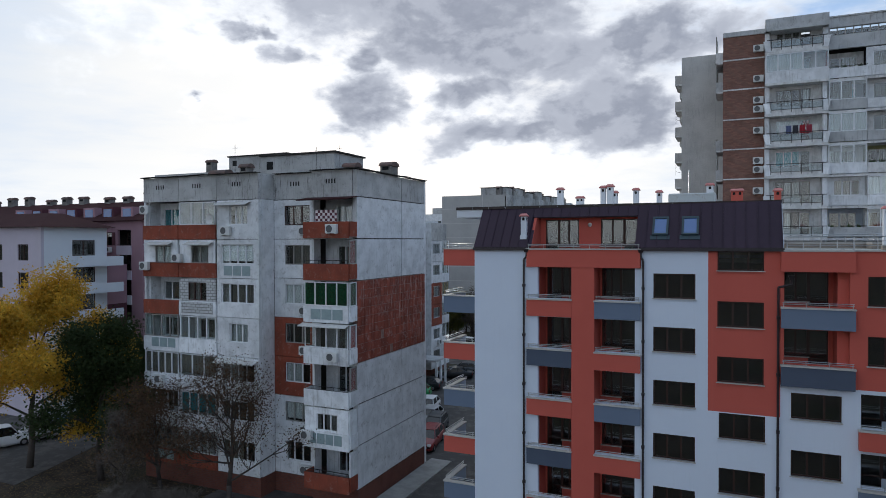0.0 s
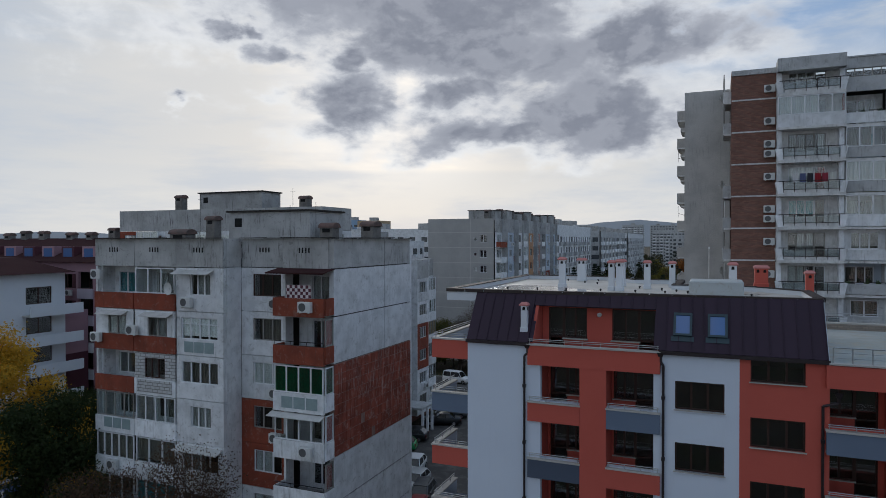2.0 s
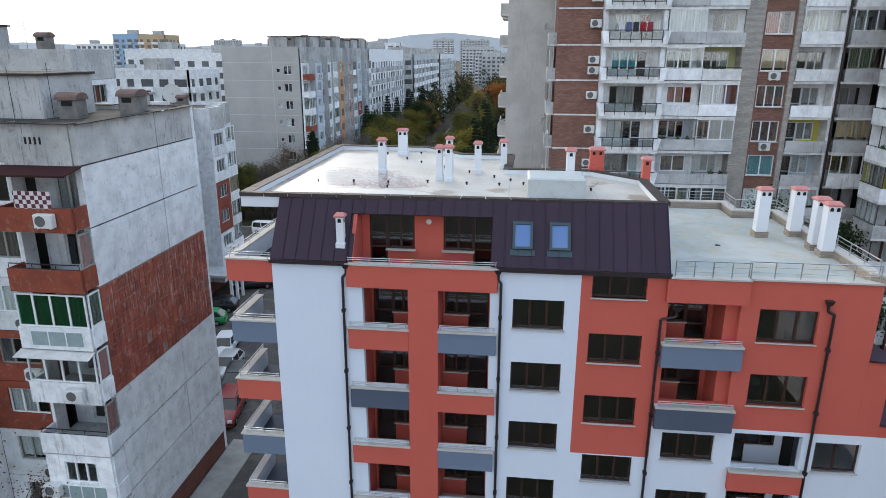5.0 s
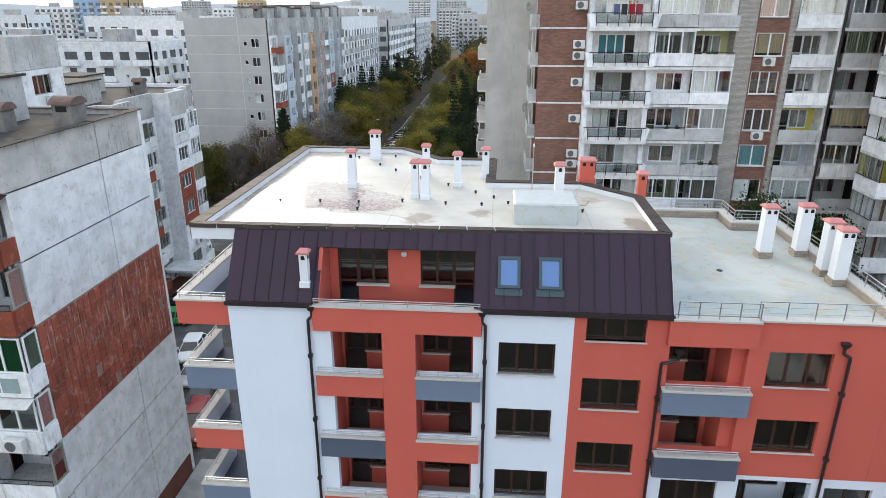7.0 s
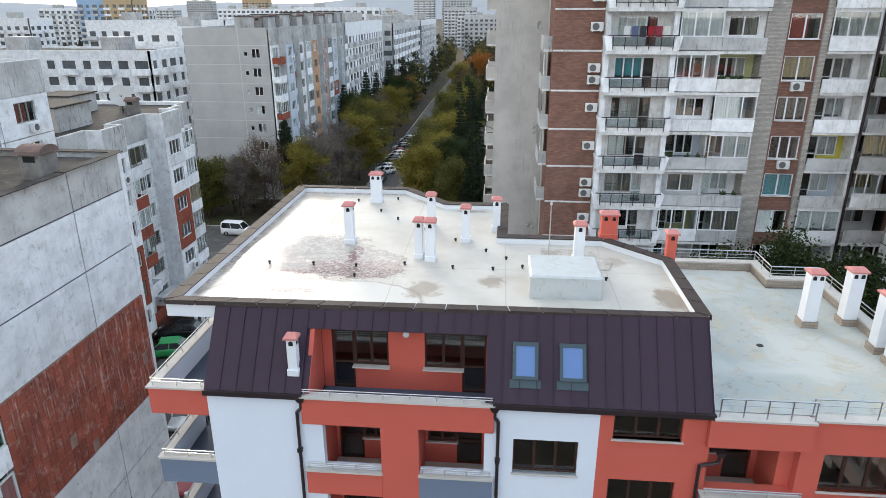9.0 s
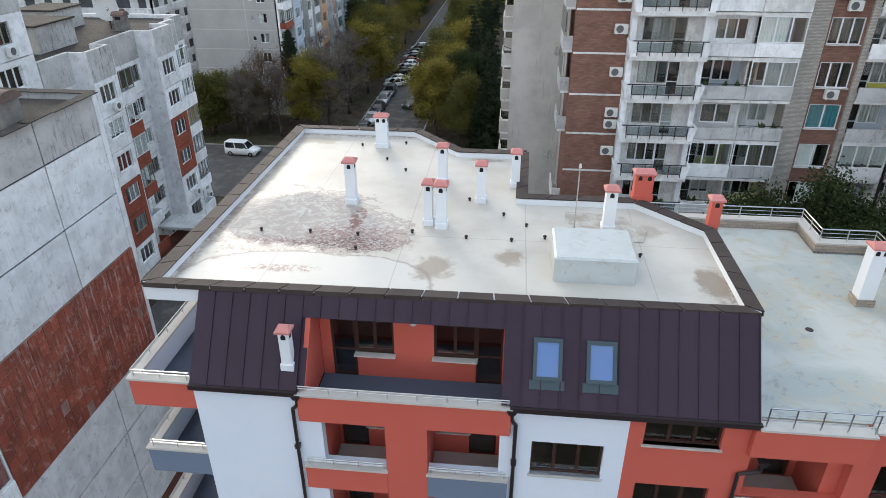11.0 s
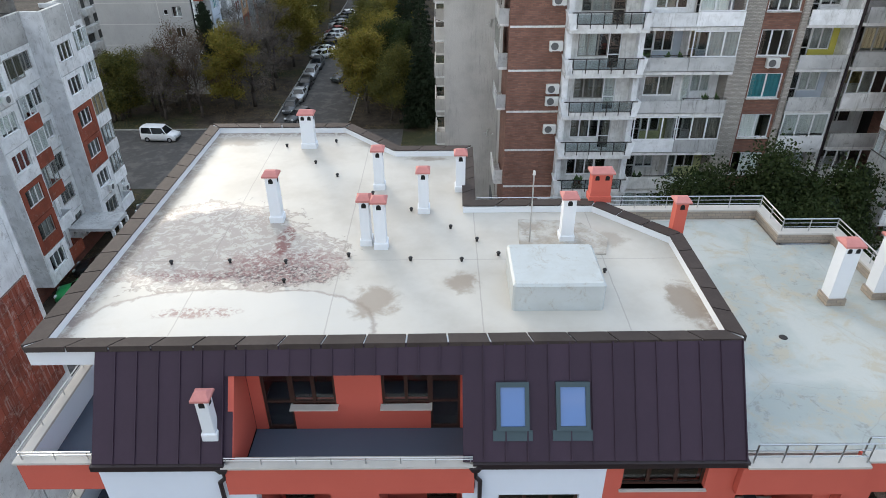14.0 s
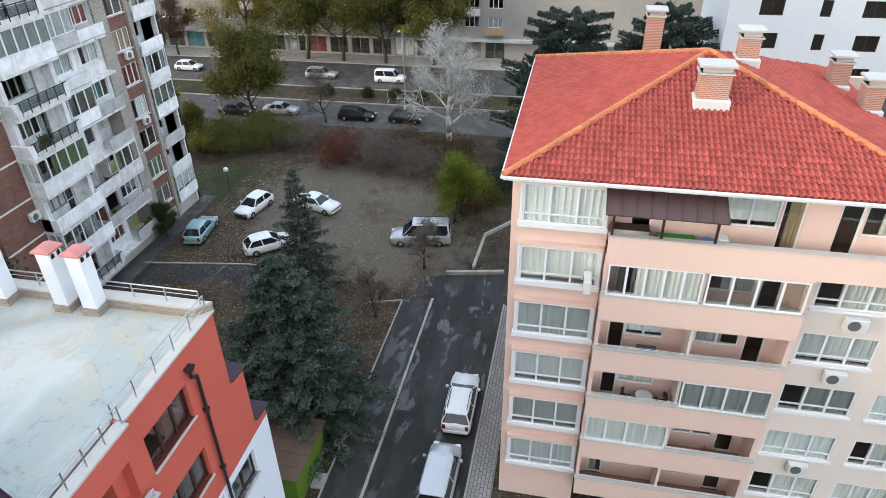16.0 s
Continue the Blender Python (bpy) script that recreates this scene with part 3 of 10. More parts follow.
def parapet(f, mat, x0, x1, y0, y1, z0, z1, label):
    """A rendered balcony front with a stone coping and a low steel rail."""
    b = f.box("balcony_front", mat, x0, x1, y0, y1, z0, z1 - 0.07, label)
    part("coping", Geo().box(x0 - 0.03, x1 + 0.03, y0 - 0.05, y1 + 0.03, z1 - 0.07, z1), SILL, b, "pale stone coping", f.m)
    g = Geo()
    for k in (0.14, 0.22):
        g.tube((x0 + 0.05, y0 + 0.06, z1 + k), (x1 - 0.05, y0 + 0.06, z1 + k), 0.018)
    n = max(2, round((x1 - x0) / 0.9))
    for i in range(n + 1):
        x = x0 + 0.1 + (x1 - x0 - 0.2) * i / n
        g.tube((x, y0 + 0.06, z1), (x, y0 + 0.06, z1 + 0.22), 0.016)
    part("rail", g, STEEL, b, "low steel rail", f.m)
    return b


# white stair strip
south.wall(WHITE, -13.4, -10.35, 0, 17.05)
# two stacks of loggias
LOG = [(14.35 - PITCH * k, 16.05 - PITCH * k) for k in range(6)]
LOG[5] = (0.85, 2.55)
south.wall(WHITE, -10.35, -7.85, 0, 16.05, [(-9.72, -7.85, a, b) for a, b in LOG], 0.3)
south.wall(WHITE, -6.65, -4.3, 0, 16.05, [(-6.65, -4.6, a, b) for a, b in LOG], 0.3)
south.wall(ORANGE, -7.85, -6.65, 0, 16.05, (), 1.6, -0.12)
parapet(south, ORANGE, -10.32, -4.32, -0.14, 0.12, 16.05, 17.05, "long orange balcony front")
for k in range(5):
    a = 13.38 - PITCH * k
    left, right = (ORANGE, SLATE) if k % 2 == 0 else (SLATE_DARK, ORANGE)
    parapet(south, left, -10.32, -7.852, -0.14, 0.1, a, a + 0.95, "orange balcony front" if k % 2 == 0 else "dark slate balcony front")
    parapet(south, right, -6.648, -4.32, -0.14, 0.1, a, a + 0.95, "slate-blue balcony front" if k % 2 == 0 else "orange balcony front")
for a, b in LOG:
    lo = a - 0.95
    for x0, x1, door in ((-9.72, -7.85, 0), (-6.65, -4.6, 1)):
        south.box("loggia_floor", SILL, x0, x1, 0.305, 1.6, lo + 0.0, lo + 0.12)
        south.box("loggia_side", ORANGE, x0 - 0.12, x0 - 0.004, 0.305, 1.6, lo, b)
        south.box("loggia_side", ORANGE, x1 + 0.004, x1 + 0.12, 0.305, 1.6, lo, b)
        d0, d1 = (x0 + 0.1, x0 + 0.95) if door == 0 else (x1 - 0.95, x1 - 0.1)
        w0, w1 = (d1, x1 - 0.1) if door == 0 else (x0 + 0.1, d0)
        south.wall(ORANGE, x0, x1, lo + 0.12, b, [(d0, d1, lo + 0.12, b - 0.08), (w0, w1, lo + 1.0, b - 0.08)], 0.25, 1.6, "loggia_wall")
        south.win(d0, d1, lo + 0.12, b - 0.08, 1, BROWN_FRAME, 1.66, None, 0.1, bar=0.9, label="brown framed balcony door")
        south.win(w0, w1, lo + 1.0, b - 0.08, 2, BROWN_FRAME, 1.66, None, 0.1, SILL, sill_d=0.1, label="dark brown framed window")
# white window strip
C = rows(15.8, 14.55, 6)
south.wall(WHITE, -4.3, -1.12, 0, 17.05, [(-3.7, -1.7, a, b) for a, b in C])
for a, b in C:
    brown_window(south, -3.7, -1.7, a, b)
# orange block and the white below it
D = [(16.0, 16.95), (13.25, 14.5), (10.55, 11.8)]
south.wall(ORANGE, -1.12, 2.05, 9.1, 17.05, [(-0.7, 1.35, a, b) for a, b in D])
D2 = [(7.8, 9.05), (5.1, 6.35), (2.4, 3.65)]
south.wall(WHITE, -1.12, 2.05, 0, 9.1, [(-0.62, 1.42, a, b) for a, b in D2])
for a, b in D:
    brown_window(south, -0.7, 1.35, a, b)
for a, b in D2:
    brown_window(south, -0.62, 1.42, a, b)
# loggia stack by the terrace
E_LOG = [(14.38, 16.0), (11.68, 13.3)]
south.wall(ORANGE, 2.05, 5.05, 10.65, 16.0, [(2.2, 4.85, a, b) for a, b in E_LOG])
for k, (a, b) in enumerate(E_LOG):
    parapet(south, SLATE if k == 0 else SLATE_DARK, 2.06, 5.04, -0.35, -0.1, a - 1.02, a - 0.03, "slate-blue balcony front" if k == 0 else "dark slate balcony front")
    south.box("loggia_floor", SILL, 2.06, 5.0, -0.1, 1.7, a - 1.02, a - 0.9)
    south.box("loggia_side", ORANGE, 4.4, 4.85, 0.305, 1.7, a - 0.9, b)
    south.box("loggia_side", ORANGE, 2.06, 2.195, 0.305, 1.7, a - 0.9, b)
    south.wall(ORANGE, 2.2, 4.4, a - 0.9, b, [(2.25, 3.35, a + 0.1, b - 0.08), (3.35, 4.2, a - 0.9, b - 0.08)], 0.25, 1.7, "loggia_wall")
    south.win(2.25, 3.35, a + 0.1, b - 0.08, 2, BROWN_FRAME, 1.76, None, 0.1, SILL, sill_d=0.1)
    south.win(3.35, 4.2, a - 0.9, b - 0.08, 1, BROWN_FRAME, 1.76, None, 0.1, bar=0.9)
E2 = [(9.1, 10.32), (6.4, 7.62), (3.7, 4.92), (1.0, 2.22)]
south.wall(WHITE, 2.05, 5.05, 0, 10.65, [(2.5, 4.56, a, b) for a, b in E2])
for a, b in E2:
    brown_window(south, 2.5, 4.56, a, b)
# east part
F = [(14.48, 15.82), (11.78, 13.12)]
south.wall(ORANGE, 5.05, 9.75, 10.68, 16.98, [(5.55, 7.68, a, b) for a, b in F])
for a, b in F:
    brown_window(south, 5.55, 7.68, a, b)
F_LOG = [(8.95, 10.5), (6.25, 7.8), (3.55, 5.1), (0.85, 2.4)]
F_WIN = [(9.0, 10.3), (6.3, 7.6), (3.6, 4.9), (0.9, 2.2)]
south.wall(WHITE, 5.05, 11.45, 0, 10.68, [(5.3, 7.9, a, b) for a, b in F_LOG] + [(8.4, 10.1, a, b) for a, b in F_WIN])
for k, (a, b) in enumerate(F_LOG):
    parapet(south, ORANGE if k % 2 == 0 else SLATE, 5.2, 8.0, -0.3, -0.05, a - 0.95, a - 0.02, "orange balcony front" if k % 2 == 0 else "slate-blue balcony front")
    south.box("loggia_floor", SILL, 5.3, 7.9, 0.005, 1.7, a - 0.95, a - 0.83)
    south.wall(WHITE, 5.3, 7.9, a - 0.83, b, [(5.5, 6.4, a - 0.83, b - 0.08), (6.4, 7.6, a, b - 0.08)], 0.25, 1.7, "loggia_wall")
    south.win(5.5, 6.4, a - 0.83, b - 0.08, 1, BROWN_FRAME, 1.76, None, 0.1, bar=0.9)
    south.win(6.4, 7.6, a, b - 0.08, 2, BROWN_FRAME, 1.76, None, 0.1)
for a, b in F_WIN:
    brown_window(south, 8.4, 10.1, a, b, 2)
# stepped east end with metal caps
south.box("step_wall", ORANGE, 9.755, 10.6, 0.0, 9.0, 10.69, 13.85)
south.box("step_wall", ORANGE, 10.605, 11.45, 0.0, 9.0, 10.69, 11.15)
for x0, x1, z in ((9.755, 10.75, 13.852), (10.605, 11.6, 11.152)):
    g = Geo().quad((x0, -0.12, z + 0.10), (x1, -0.12, z), (x1, 9.1, z), (x0, 9.1, z + 0.10))
    g.quad((x0, -0.12, z + 0.14), (x1, -0.12, z + 0.05), (x1, 9.1, z + 0.05), (x0, 9.1, z + 0.14))
    g.quad((x0, -0.12, z + 0.10), (x1, -0.12, z), (x1, -0.12, z + 0.05), (x0, -0.12, z + 0.14))
    g.quad((x1, -0.12, z), (x1, 9.1, z), (x1, 9.1, z + 0.05), (x1, -0.12, z + 0.05))
    south.add("step_cap", g, MANSARD, "dark metal cap")
east = Face(house, 9.75, FY + 0.3, 90)
east.wall(ORANGE, 0, 9.9, 10.69, 16.9)
Face(house, 11.45, FY + 0.3, 90).wall(WHITE, 0, 9.0, 0, 10.68)
part("rear_body", Geo().prism([(-13.05, 43.3), (-4.2, 43.3), (-4.1, 47.9), (-6.8, 47.9), (-9.1, 50.35), (-13.05, 50.35)], 0, 18.84), WHITE, house, "white rendered rear walls")
Face(house, 7.7, 46.95, 180).wall(WHITE, 0, 11.5, 0, 16.88)
Face(house, 7.7, 45.05, 90).wall(WHITE, 0, 1.6, 0, 16.88)
Face(house, 9.7, 45.05, 180).wall(WHITE, 0, 1.95, 0, 16.88)
# west side with deep balconies
west = Face(house, -13.4, 50.4, -90, seed=5)
WW = [(14.3 - PITCH * k, 15.7 - PITCH * k) for k in range(5)]
west.wall(WHITE, 0.0, 14.3, 17.06, 18.85)
west.wall(WHITE, 0, 15.6, 0, 17.05, [(12.6, 14.2, a - 0.8, b) for a, b in WW] + [(9.0, 10.8, a, b) for a, b in WW])
for a, b in WW:
    west.win(12.6, 14.2, a - 0.8, b, 2, BROWN_FRAME, 0.14, None, 0.1)
    west.win(9.0, 10.8, a, b, 2, BROWN_FRAME, 0.14, None, 0.1)
for k in range(6):
    z = 16.05 - PITCH * k
    y1 = 44.5 if k == 0 else 37.5
    col, word = ((ORANGE, "orange") if k % 2 == 0 else (SLATE, "slate-blue"))
    b = part("balcony_front", Geo().box(-15.35, -13.405, 34.55, 34.75, z, z + 0.93), col, house, word + " balcony front")
    part("coping", Geo().box(-15.4, -13.41, 34.5, 34.8, z + 0.93, z + 1.0), SILL, b, "pale stone coping")
    part("balcony_side", Geo().box(-15.35, -15.15, 34.755, y1, z, z + 0.93), WHITE, house, "white rendered balcony side")
    part("coping", Geo().box(-15.4, -15.1, 34.805, y1, z + 0.93, z + 1.0), SILL, house, "pale stone coping")
    part("balcony_floor", Geo().box(-15.145, -13.405, 34.755, y1, z, z + 0.14), SLATE_DARK, house)
    if k:
        part("balcony_back", Geo().box(-14.45, -13.405, y1 + 0.005, y1 + 0.2, z, z + PITCH), WHITE, house)
    g = Geo()
    for q in (0.14, 0.24):
        g.pipe([(-13.5, 34.62, z + 1 + q), (-15.27, 34.62, z + 1 + q), (-15.27, y1 - 0.1, z + 1 + q)], 0.018)
    for i in range(3):
        g.tube((-13.6 - 0.8 * i, 34.62, z + 1), (-13.6 - 0.8 * i, 34.62, z + 1.24), 0.016)
    for i in range(1, int((y1 - 34.6) / 1.1) + 1):
        g.tube((-15.27, 34.62 + 1.1 * i, z + 1), (-15.27, 34.62 + 1.1 * i, z + 1.24), 0.016)
    part("rail", g, STEEL, house, "low steel rail")
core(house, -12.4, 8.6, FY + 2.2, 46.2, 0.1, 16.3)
# slabs
part("terrace_floor_slab", Geo().prism([(2.1, 34.8), (9.74, 34.8), (9.74, 44.6), (7.2, 44.6), (7.2, 46.69), (-3.84, 46.69), (-3.84, 43.3), (2.1, 43.3)], 16.6, 16.9), SILL, house)

# mansard: standing-seam panels on a slope
SZ0, SZ1, SY0, SY1 = 17.1, 19.4, 34.42, 36.05


def slope_y(z):
    return SY0 + (z - SZ0) * (SY1 - SY0) / (SZ1 - SZ0)


part("mansard_backing", Geo().quad((-13.35, SY0 + 0.06, SZ0), (-10.1, SY0 + 0.06, SZ0), (-10.1, SY1 + 0.06, SZ1), (-13.35, SY1 + 0.06, SZ1))
     .quad((-4.4, SY0 + 0.06, SZ0), (2.1, SY0 + 0.06, SZ0), (2.1, SY1 + 0.06, SZ1), (-4.4, SY1 + 0.06, SZ1)), MANSARD, house)


def seam_panel(w, z0, z1):
    g = Geo()
    y0, y1 = slope_y(z0), slope_y(z1)
    nx = Vector((0, -(SZ1 - SZ0), SY1 - SY0)).normalized()
    lift = lambda y, z, d: (y + nx.y * d, z + nx.z * d)
    for a, b, d in ((0.0, w - 0.03, 0.02), (w - 0.03, w, 0.055)):
        (ya, za), (yb, zb) = lift(y0, z0, d), lift(y1, z1, d)
        (yc, zc), (yd, zd) = lift(y0, z0, -0.02), lift(y1, z1, -0.02)
        g.rings([[(a, yc, zc), (b, yc, zc), (b, ya, za), (a, ya, za)], [(a, yd, zd), (b, yd, zd), (b, yb, zb), (a, yb, zb)]])
    return outward(g.mesh("roof_panel", MANSARD))


PANELS = 30
pw = (2.15 + 13.42) / PANELS
for i in range(PANELS):
    x = -13.42 + i * pw
    z0 = 18.77 if -10.2 < x + pw / 2 < -4.4 else SZ0
    part("roof_panel", kept(("seam", z0), lambda: seam_panel(pw, z0, SZ1)), None, house, "", Matrix.Translation((x, 0, 0)))
for a, b in ((-13.45, -10.28), (-4.36, 2.2)):
    part("eaves_gutter", Geo().box(a, b, SY0 - 0.10, SY0 + 0.08, SZ0 - 0.16, SZ0), GUTTER, house, "dark eaves gutter")

for x, d in ((-13.42, 0.0), (2.13, 5.0)):
    part("mansard_cheek", Geo().rings([[(x, SY0 + 0.01, SZ0), (x, SY1 + d, SZ0), (x, SY1 + d, SZ1 - 0.1), (x, SY1 - 0.06, SZ1 - 0.1)], [(x + 0.05, SY0 + 0.01, SZ0), (x + 0.05, SY1 + d, SZ0), (x + 0.05, SY1 + d, SZ1 - 0.1), (x + 0.05, SY1 - 0.06, SZ1 - 0.1)]]), MANSARD if x < 0 else WHITE, house)
# the loggia cut into the mansard
LZ = 18.77
for x, w in ((-10.22, 0.14), (-4.46, 0.14)):
    part("loggia_cheek", Geo().rings([[(x, 34.65, 16.3), (x, 36.3, 16.3), (x, 36.3, LZ), (x, slope_y(LZ) + 0.03, LZ), (x, slope_y(17.1) + 0.1, 17.1)], [(x + w, 34.65, 16.3), (x + w, 36.3, 16.3), (x + w, 36.3, LZ), (x + w, slope_y(LZ) + 0.03, LZ), (x + w, slope_y(17.1) + 0.1, 17.1)]]), ORANGE, house)
part("loggia_floor", Geo().box(-10.07, -4.47, 34.63, 36.3, 16.1, 16.25), SLATE_DARK, house)
part("loggia_ceiling", Geo().box(-10.07, -4.47, slope_y(LZ) + 0.04, 36.3, LZ - 0.03, LZ + 0.06), GUTTER, house)
top = Face(house, 0, 36.3, 0, seed=9)
top.wall(ORANGE, -10.07, -4.47, 16.25, LZ - 0.03, [(-9.75, -9.0, 16.25, 18.65), (-9.0, -7.85, 17.15, 18.65), (-6.65, -5.4, 17.15, 18.65), (-5.4, -4.62, 16.25, 18.65)], 0.25, 0, "loggia_wall")
top.win(-9.75, -9.0, 16.25, 18.65, 1, BROWN_FRAME, 0.04, None, 0, bar=0.95, label="brown framed balcony door")
top.win(-9.0, -7.85, 17.15, 18.65, 2, BROWN_FRAME, 0.04, None, 0, SILL, sill_d=0.2)
top.win(-6.65, -5.4, 17.15, 18.65, 2, BROWN_FRAME, 0.04, None, 0, SILL, sill_d=0.2)
top.win(-5.4, -4.62, 16.25, 18.65, 1, BROWN_FRAME, 0.04, None, 0, bar=0.95, label="brown framed balcony door")
ring = lambda r, y: [(-7.25 + r * math.cos(math.tau * i / 14), y, 18.35 + r * math.sin(math.tau * i / 14)) for i in range(14)]
part("wall_lamp", Geo().rings([ring(0.11, 36.3), ring(0.11, 36.22), ring(0.06, 36.18)]), AC_WHITE, house, "round white wall lamp")
core(house, -12.9, 1.6, 37.4, 42.6, 16.95, 19.0)
# skylights
SKY_FRAME = surface("skylight_frame", (0.05, 0.075, 0.085), (0.04, 0.06, 0.07), 0.45, 0.3, grain=30, amount=0.4, bump=0.03)
SKY_PANE = surface("skylight_pane", (0.075, 0.15, 0.34), (0.065, 0.13, 0.30), 0.05, 0.0, grain=2, amount=0.2, bump=0.0, spec=0.9)
for x0, x1 in ((-3.80, -3.02), (-2.38, -1.58)):
    ang = math.degrees(math.atan2(SZ1 - SZ0, SY1 - SY0))
    m = pose(x0, slope_y(17.7), 17.7, ang, 0, 0)
    wd, ln = x1 - x0, 1.14
    g = Geo().box(0, wd, 0, 0.1, 0, 0.13).box(0, wd, ln - 0.12, ln, 0, 0.13).box(0, 0.1, 0.1, ln - 0.12, 0, 0.13).box(wd - 0.1, wd, 0.1, ln - 0.12, 0, 0.13).box(-0.08, wd + 0.08, -0.25, 0.0, 0.0, 0.05)
    sk = part("skylight", g, SKY_FRAME, house, "dark framed roof window", m)
    part("pane", Geo().box(0.1, wd - 0.1, 0.1, ln - 0.12, 0.04, 0.09), SKY_PANE, sk, "roof window glass", m)

# flat roof with its parapet
ROOF = [(-15.1, 35.95), (2.2, 36.1), (2.2, 41.1), (0.1, 43.35), (-4.0, 43.35), (-3.9, 48.1), (-6.75, 48.1), (-9.0, 50.7), (-15.0, 50.75)]
IN = [(-14.68, 36.22), (1.85, 36.36), (1.85, 40.95), (-0.1, 43.0), (-4.38, 43.0), (-4.28, 47.73), (-6.92, 47.73), (-9.2, 50.33), (-14.6, 50.38)]


def membrane():
    m = bpy.data.materials.new("roof_membrane")
    m.use_nodes = True
    n = Nodes(m.node_tree)
    vec = n.n("ShaderNodeTexCoord").outputs["Object"]
    s = n.n("ShaderNodeSeparateXYZ", None, Vector=vec).outputs

    def spot(cx, cy, rx, ry):
        a = n.math("POWER", n.math("DIVIDE", n.math("SUBTRACT", s[0], cx), rx), 2.0)
        b = n.math("POWER", n.math("DIVIDE", n.math("SUBTRACT", s[1], cy), ry), 2.0)
        return n.math("SUBTRACT", 1.0, n.math("SQRT", n.math("ADD", a, b)))

    big, fine, mid = n.noise(vec, 0.5, 5.0, 0.6), n.noise(vec, 14.0, 5.0, 0.7), n.noise(vec, 2.2, 6.0, 0.65, 0.4)
    rag = n.noise(vec, 3.6, 9.0, 0.72, 0.9)
    wob = lambda f, k: n.math("ADD", f, n.math("MULTIPLY", n.math("SUBTRACT", mid, 0.5), k))
    col = n.mix(n.step(big, 0.35, 0.7), rgb(0.50, 0.47, 0.42), rgb(0.42, 0.385, 0.335))
    # dried puddle: a grey skin that has flaked off in ragged islands
    pud = wob(n.math("MAXIMUM", spot(-12.3, 41.2, 3.3, 2.9), spot(-10.2, 40.3, 2.6, 1.9)), 0.9)
    skin = n.math("MULTIPLY", n.step(pud, 0.04, 0.12), n.step(rag, 0.455, 0.50))
    col = n.mix(n.math("MULTIPLY", skin, 0.8), col, rgb(0.33, 0.285, 0.255))
    col = n.mix(n.math("MULTIPLY", n.math("SUBTRACT", n.step(pud, 0.03, 0.09), n.step(pud, 0.10, 0.18)), 0.6), col, rgb(0.20, 0.17, 0.15))
    # reddish algae, densest by the outlet
    alg = n.math("MAXIMUM", wob(spot(-9.7, 39.75, 2.1, 1.15), 1.0), n.math("MULTIPLY", wob(spot(-12.0, 39.3, 2.2, 0.4), 1.4), 0.6))
    red = n.math("MULTIPLY", n.step(alg, -0.05, 0.4), n.step(n.noise(vec, 8.0, 7.0, 0.75, 0.6), 0.42, 0.58))
    col = n.mix(n.math("MULTIPLY", red, 0.85), col, rgb(0.22, 0.105, 0.10))
    # dark red strip: the chimney's reflection in the puddle, painted into the colour
    run = n.step(wob(spot(-9.95, 41.3, 0.34, 1.15), 0.7), 0.05, 0.4)
    col = n.mix(n.math("MULTIPLY", n.math("MULTIPLY", run, n.step(rag, 0.36, 0.56)), 0.8), col, rgb(0.17, 0.05, 0.045))
    soot = n.math("MULTIPLY", n.step(wob(spot(-9.6, 39.3, 2.2, 0.75), 1.5), 0.0, 0.5), n.step(n.noise(vec, 9.0, 7.0, 0.78), 0.485, 0.56))
    col = n.mix(n.math("MULTIPLY", soot, 0.8), col, rgb(0.07, 0.05, 0.05))
    # clean sheet along the front edge, with a dark tide line
    tongue = wob(n.math("MAXIMUM", spot(-11.2, 36.9, 3.3, 1.75), spot(-9.2, 36.9, 2.4, 1.65)), 0.22)
    col = n.mix(n.math("MULTIPLY", n.step(tongue, 0.0, 0.05), n.step(n.noise(vec, 1.3, 7.0, 0.7, 0.6), 0.30, 0.55, 0.55, 0.95)), col, rgb(0.50, 0.478, 0.438))
    col = n.mix(n.math("MULTIPLY", n.math("SUBTRACT", n.step(tongue, -0.05, 0.0), n.step(tongue, 0.0, 0.05)), 0.7), col, rgb(0.24, 0.20, 0.18))
    low = n.math("MULTIPLY", n.step(wob(spot(-11.4, 37.55, 1.5, 0.3), 1.2), 0.0, 0.5), n.step(n.noise(vec, 7.0, 6.0, 0.7), 0.44, 0.58))
    col = n.mix(n.math("MULTIPLY", low, 0.75), col, rgb(0.21, 0.095, 0.085))
    # grime against the west and north upstands, with their shadow line painted in
    edge = n.math("MULTIPLY", n.math("MAXIMUM", n.math("MAXIMUM", n.step(s[0], -14.2, -14.6), n.math("MULTIPLY", n.step(s[0], 1.5, 1.8), n.step(s[1], 39.2, 37.6))), n.step(s[1], 49.7, 50.3)), n.step(rag, 0.40, 0.58))
    col = n.mix(n.math("MULTIPLY", edge, 0.75), col, rgb(0.15, 0.10, 0.09))
    # brown silt fans; the long west strip paints the parapet's shadow line
    for cx, cy, rx, ry, k in ((-6.9, 38.0, 0.8, 1.0, 0.8), (-4.5, 38.9, 0.6, 0.7, 0.8), (1.45, 37.8, 0.7, 1.3, 0.95), (-13.5, 49.4, 1.6, 0.7, 0.55), (-5.6, 47.5, 1.0, 0.3, 0.8), (-14.4, 43.0, 0.35, 7.0, 0.5), (0.0, 41.2, 0.9, 0.6, 0.5), (-8.0, 49.0, 0.9, 0.5, 0.4)):
        f = n.step(n.math("ADD", spot(cx, cy, rx, ry), n.math("MULTIPLY", n.math("SUBTRACT", mid, 0.5), 1.6)), 0.05, 0.55)
        col = n.mix(n.math("MULTIPLY", f, k * 0.9), col, rgb(0.23, 0.178, 0.132))
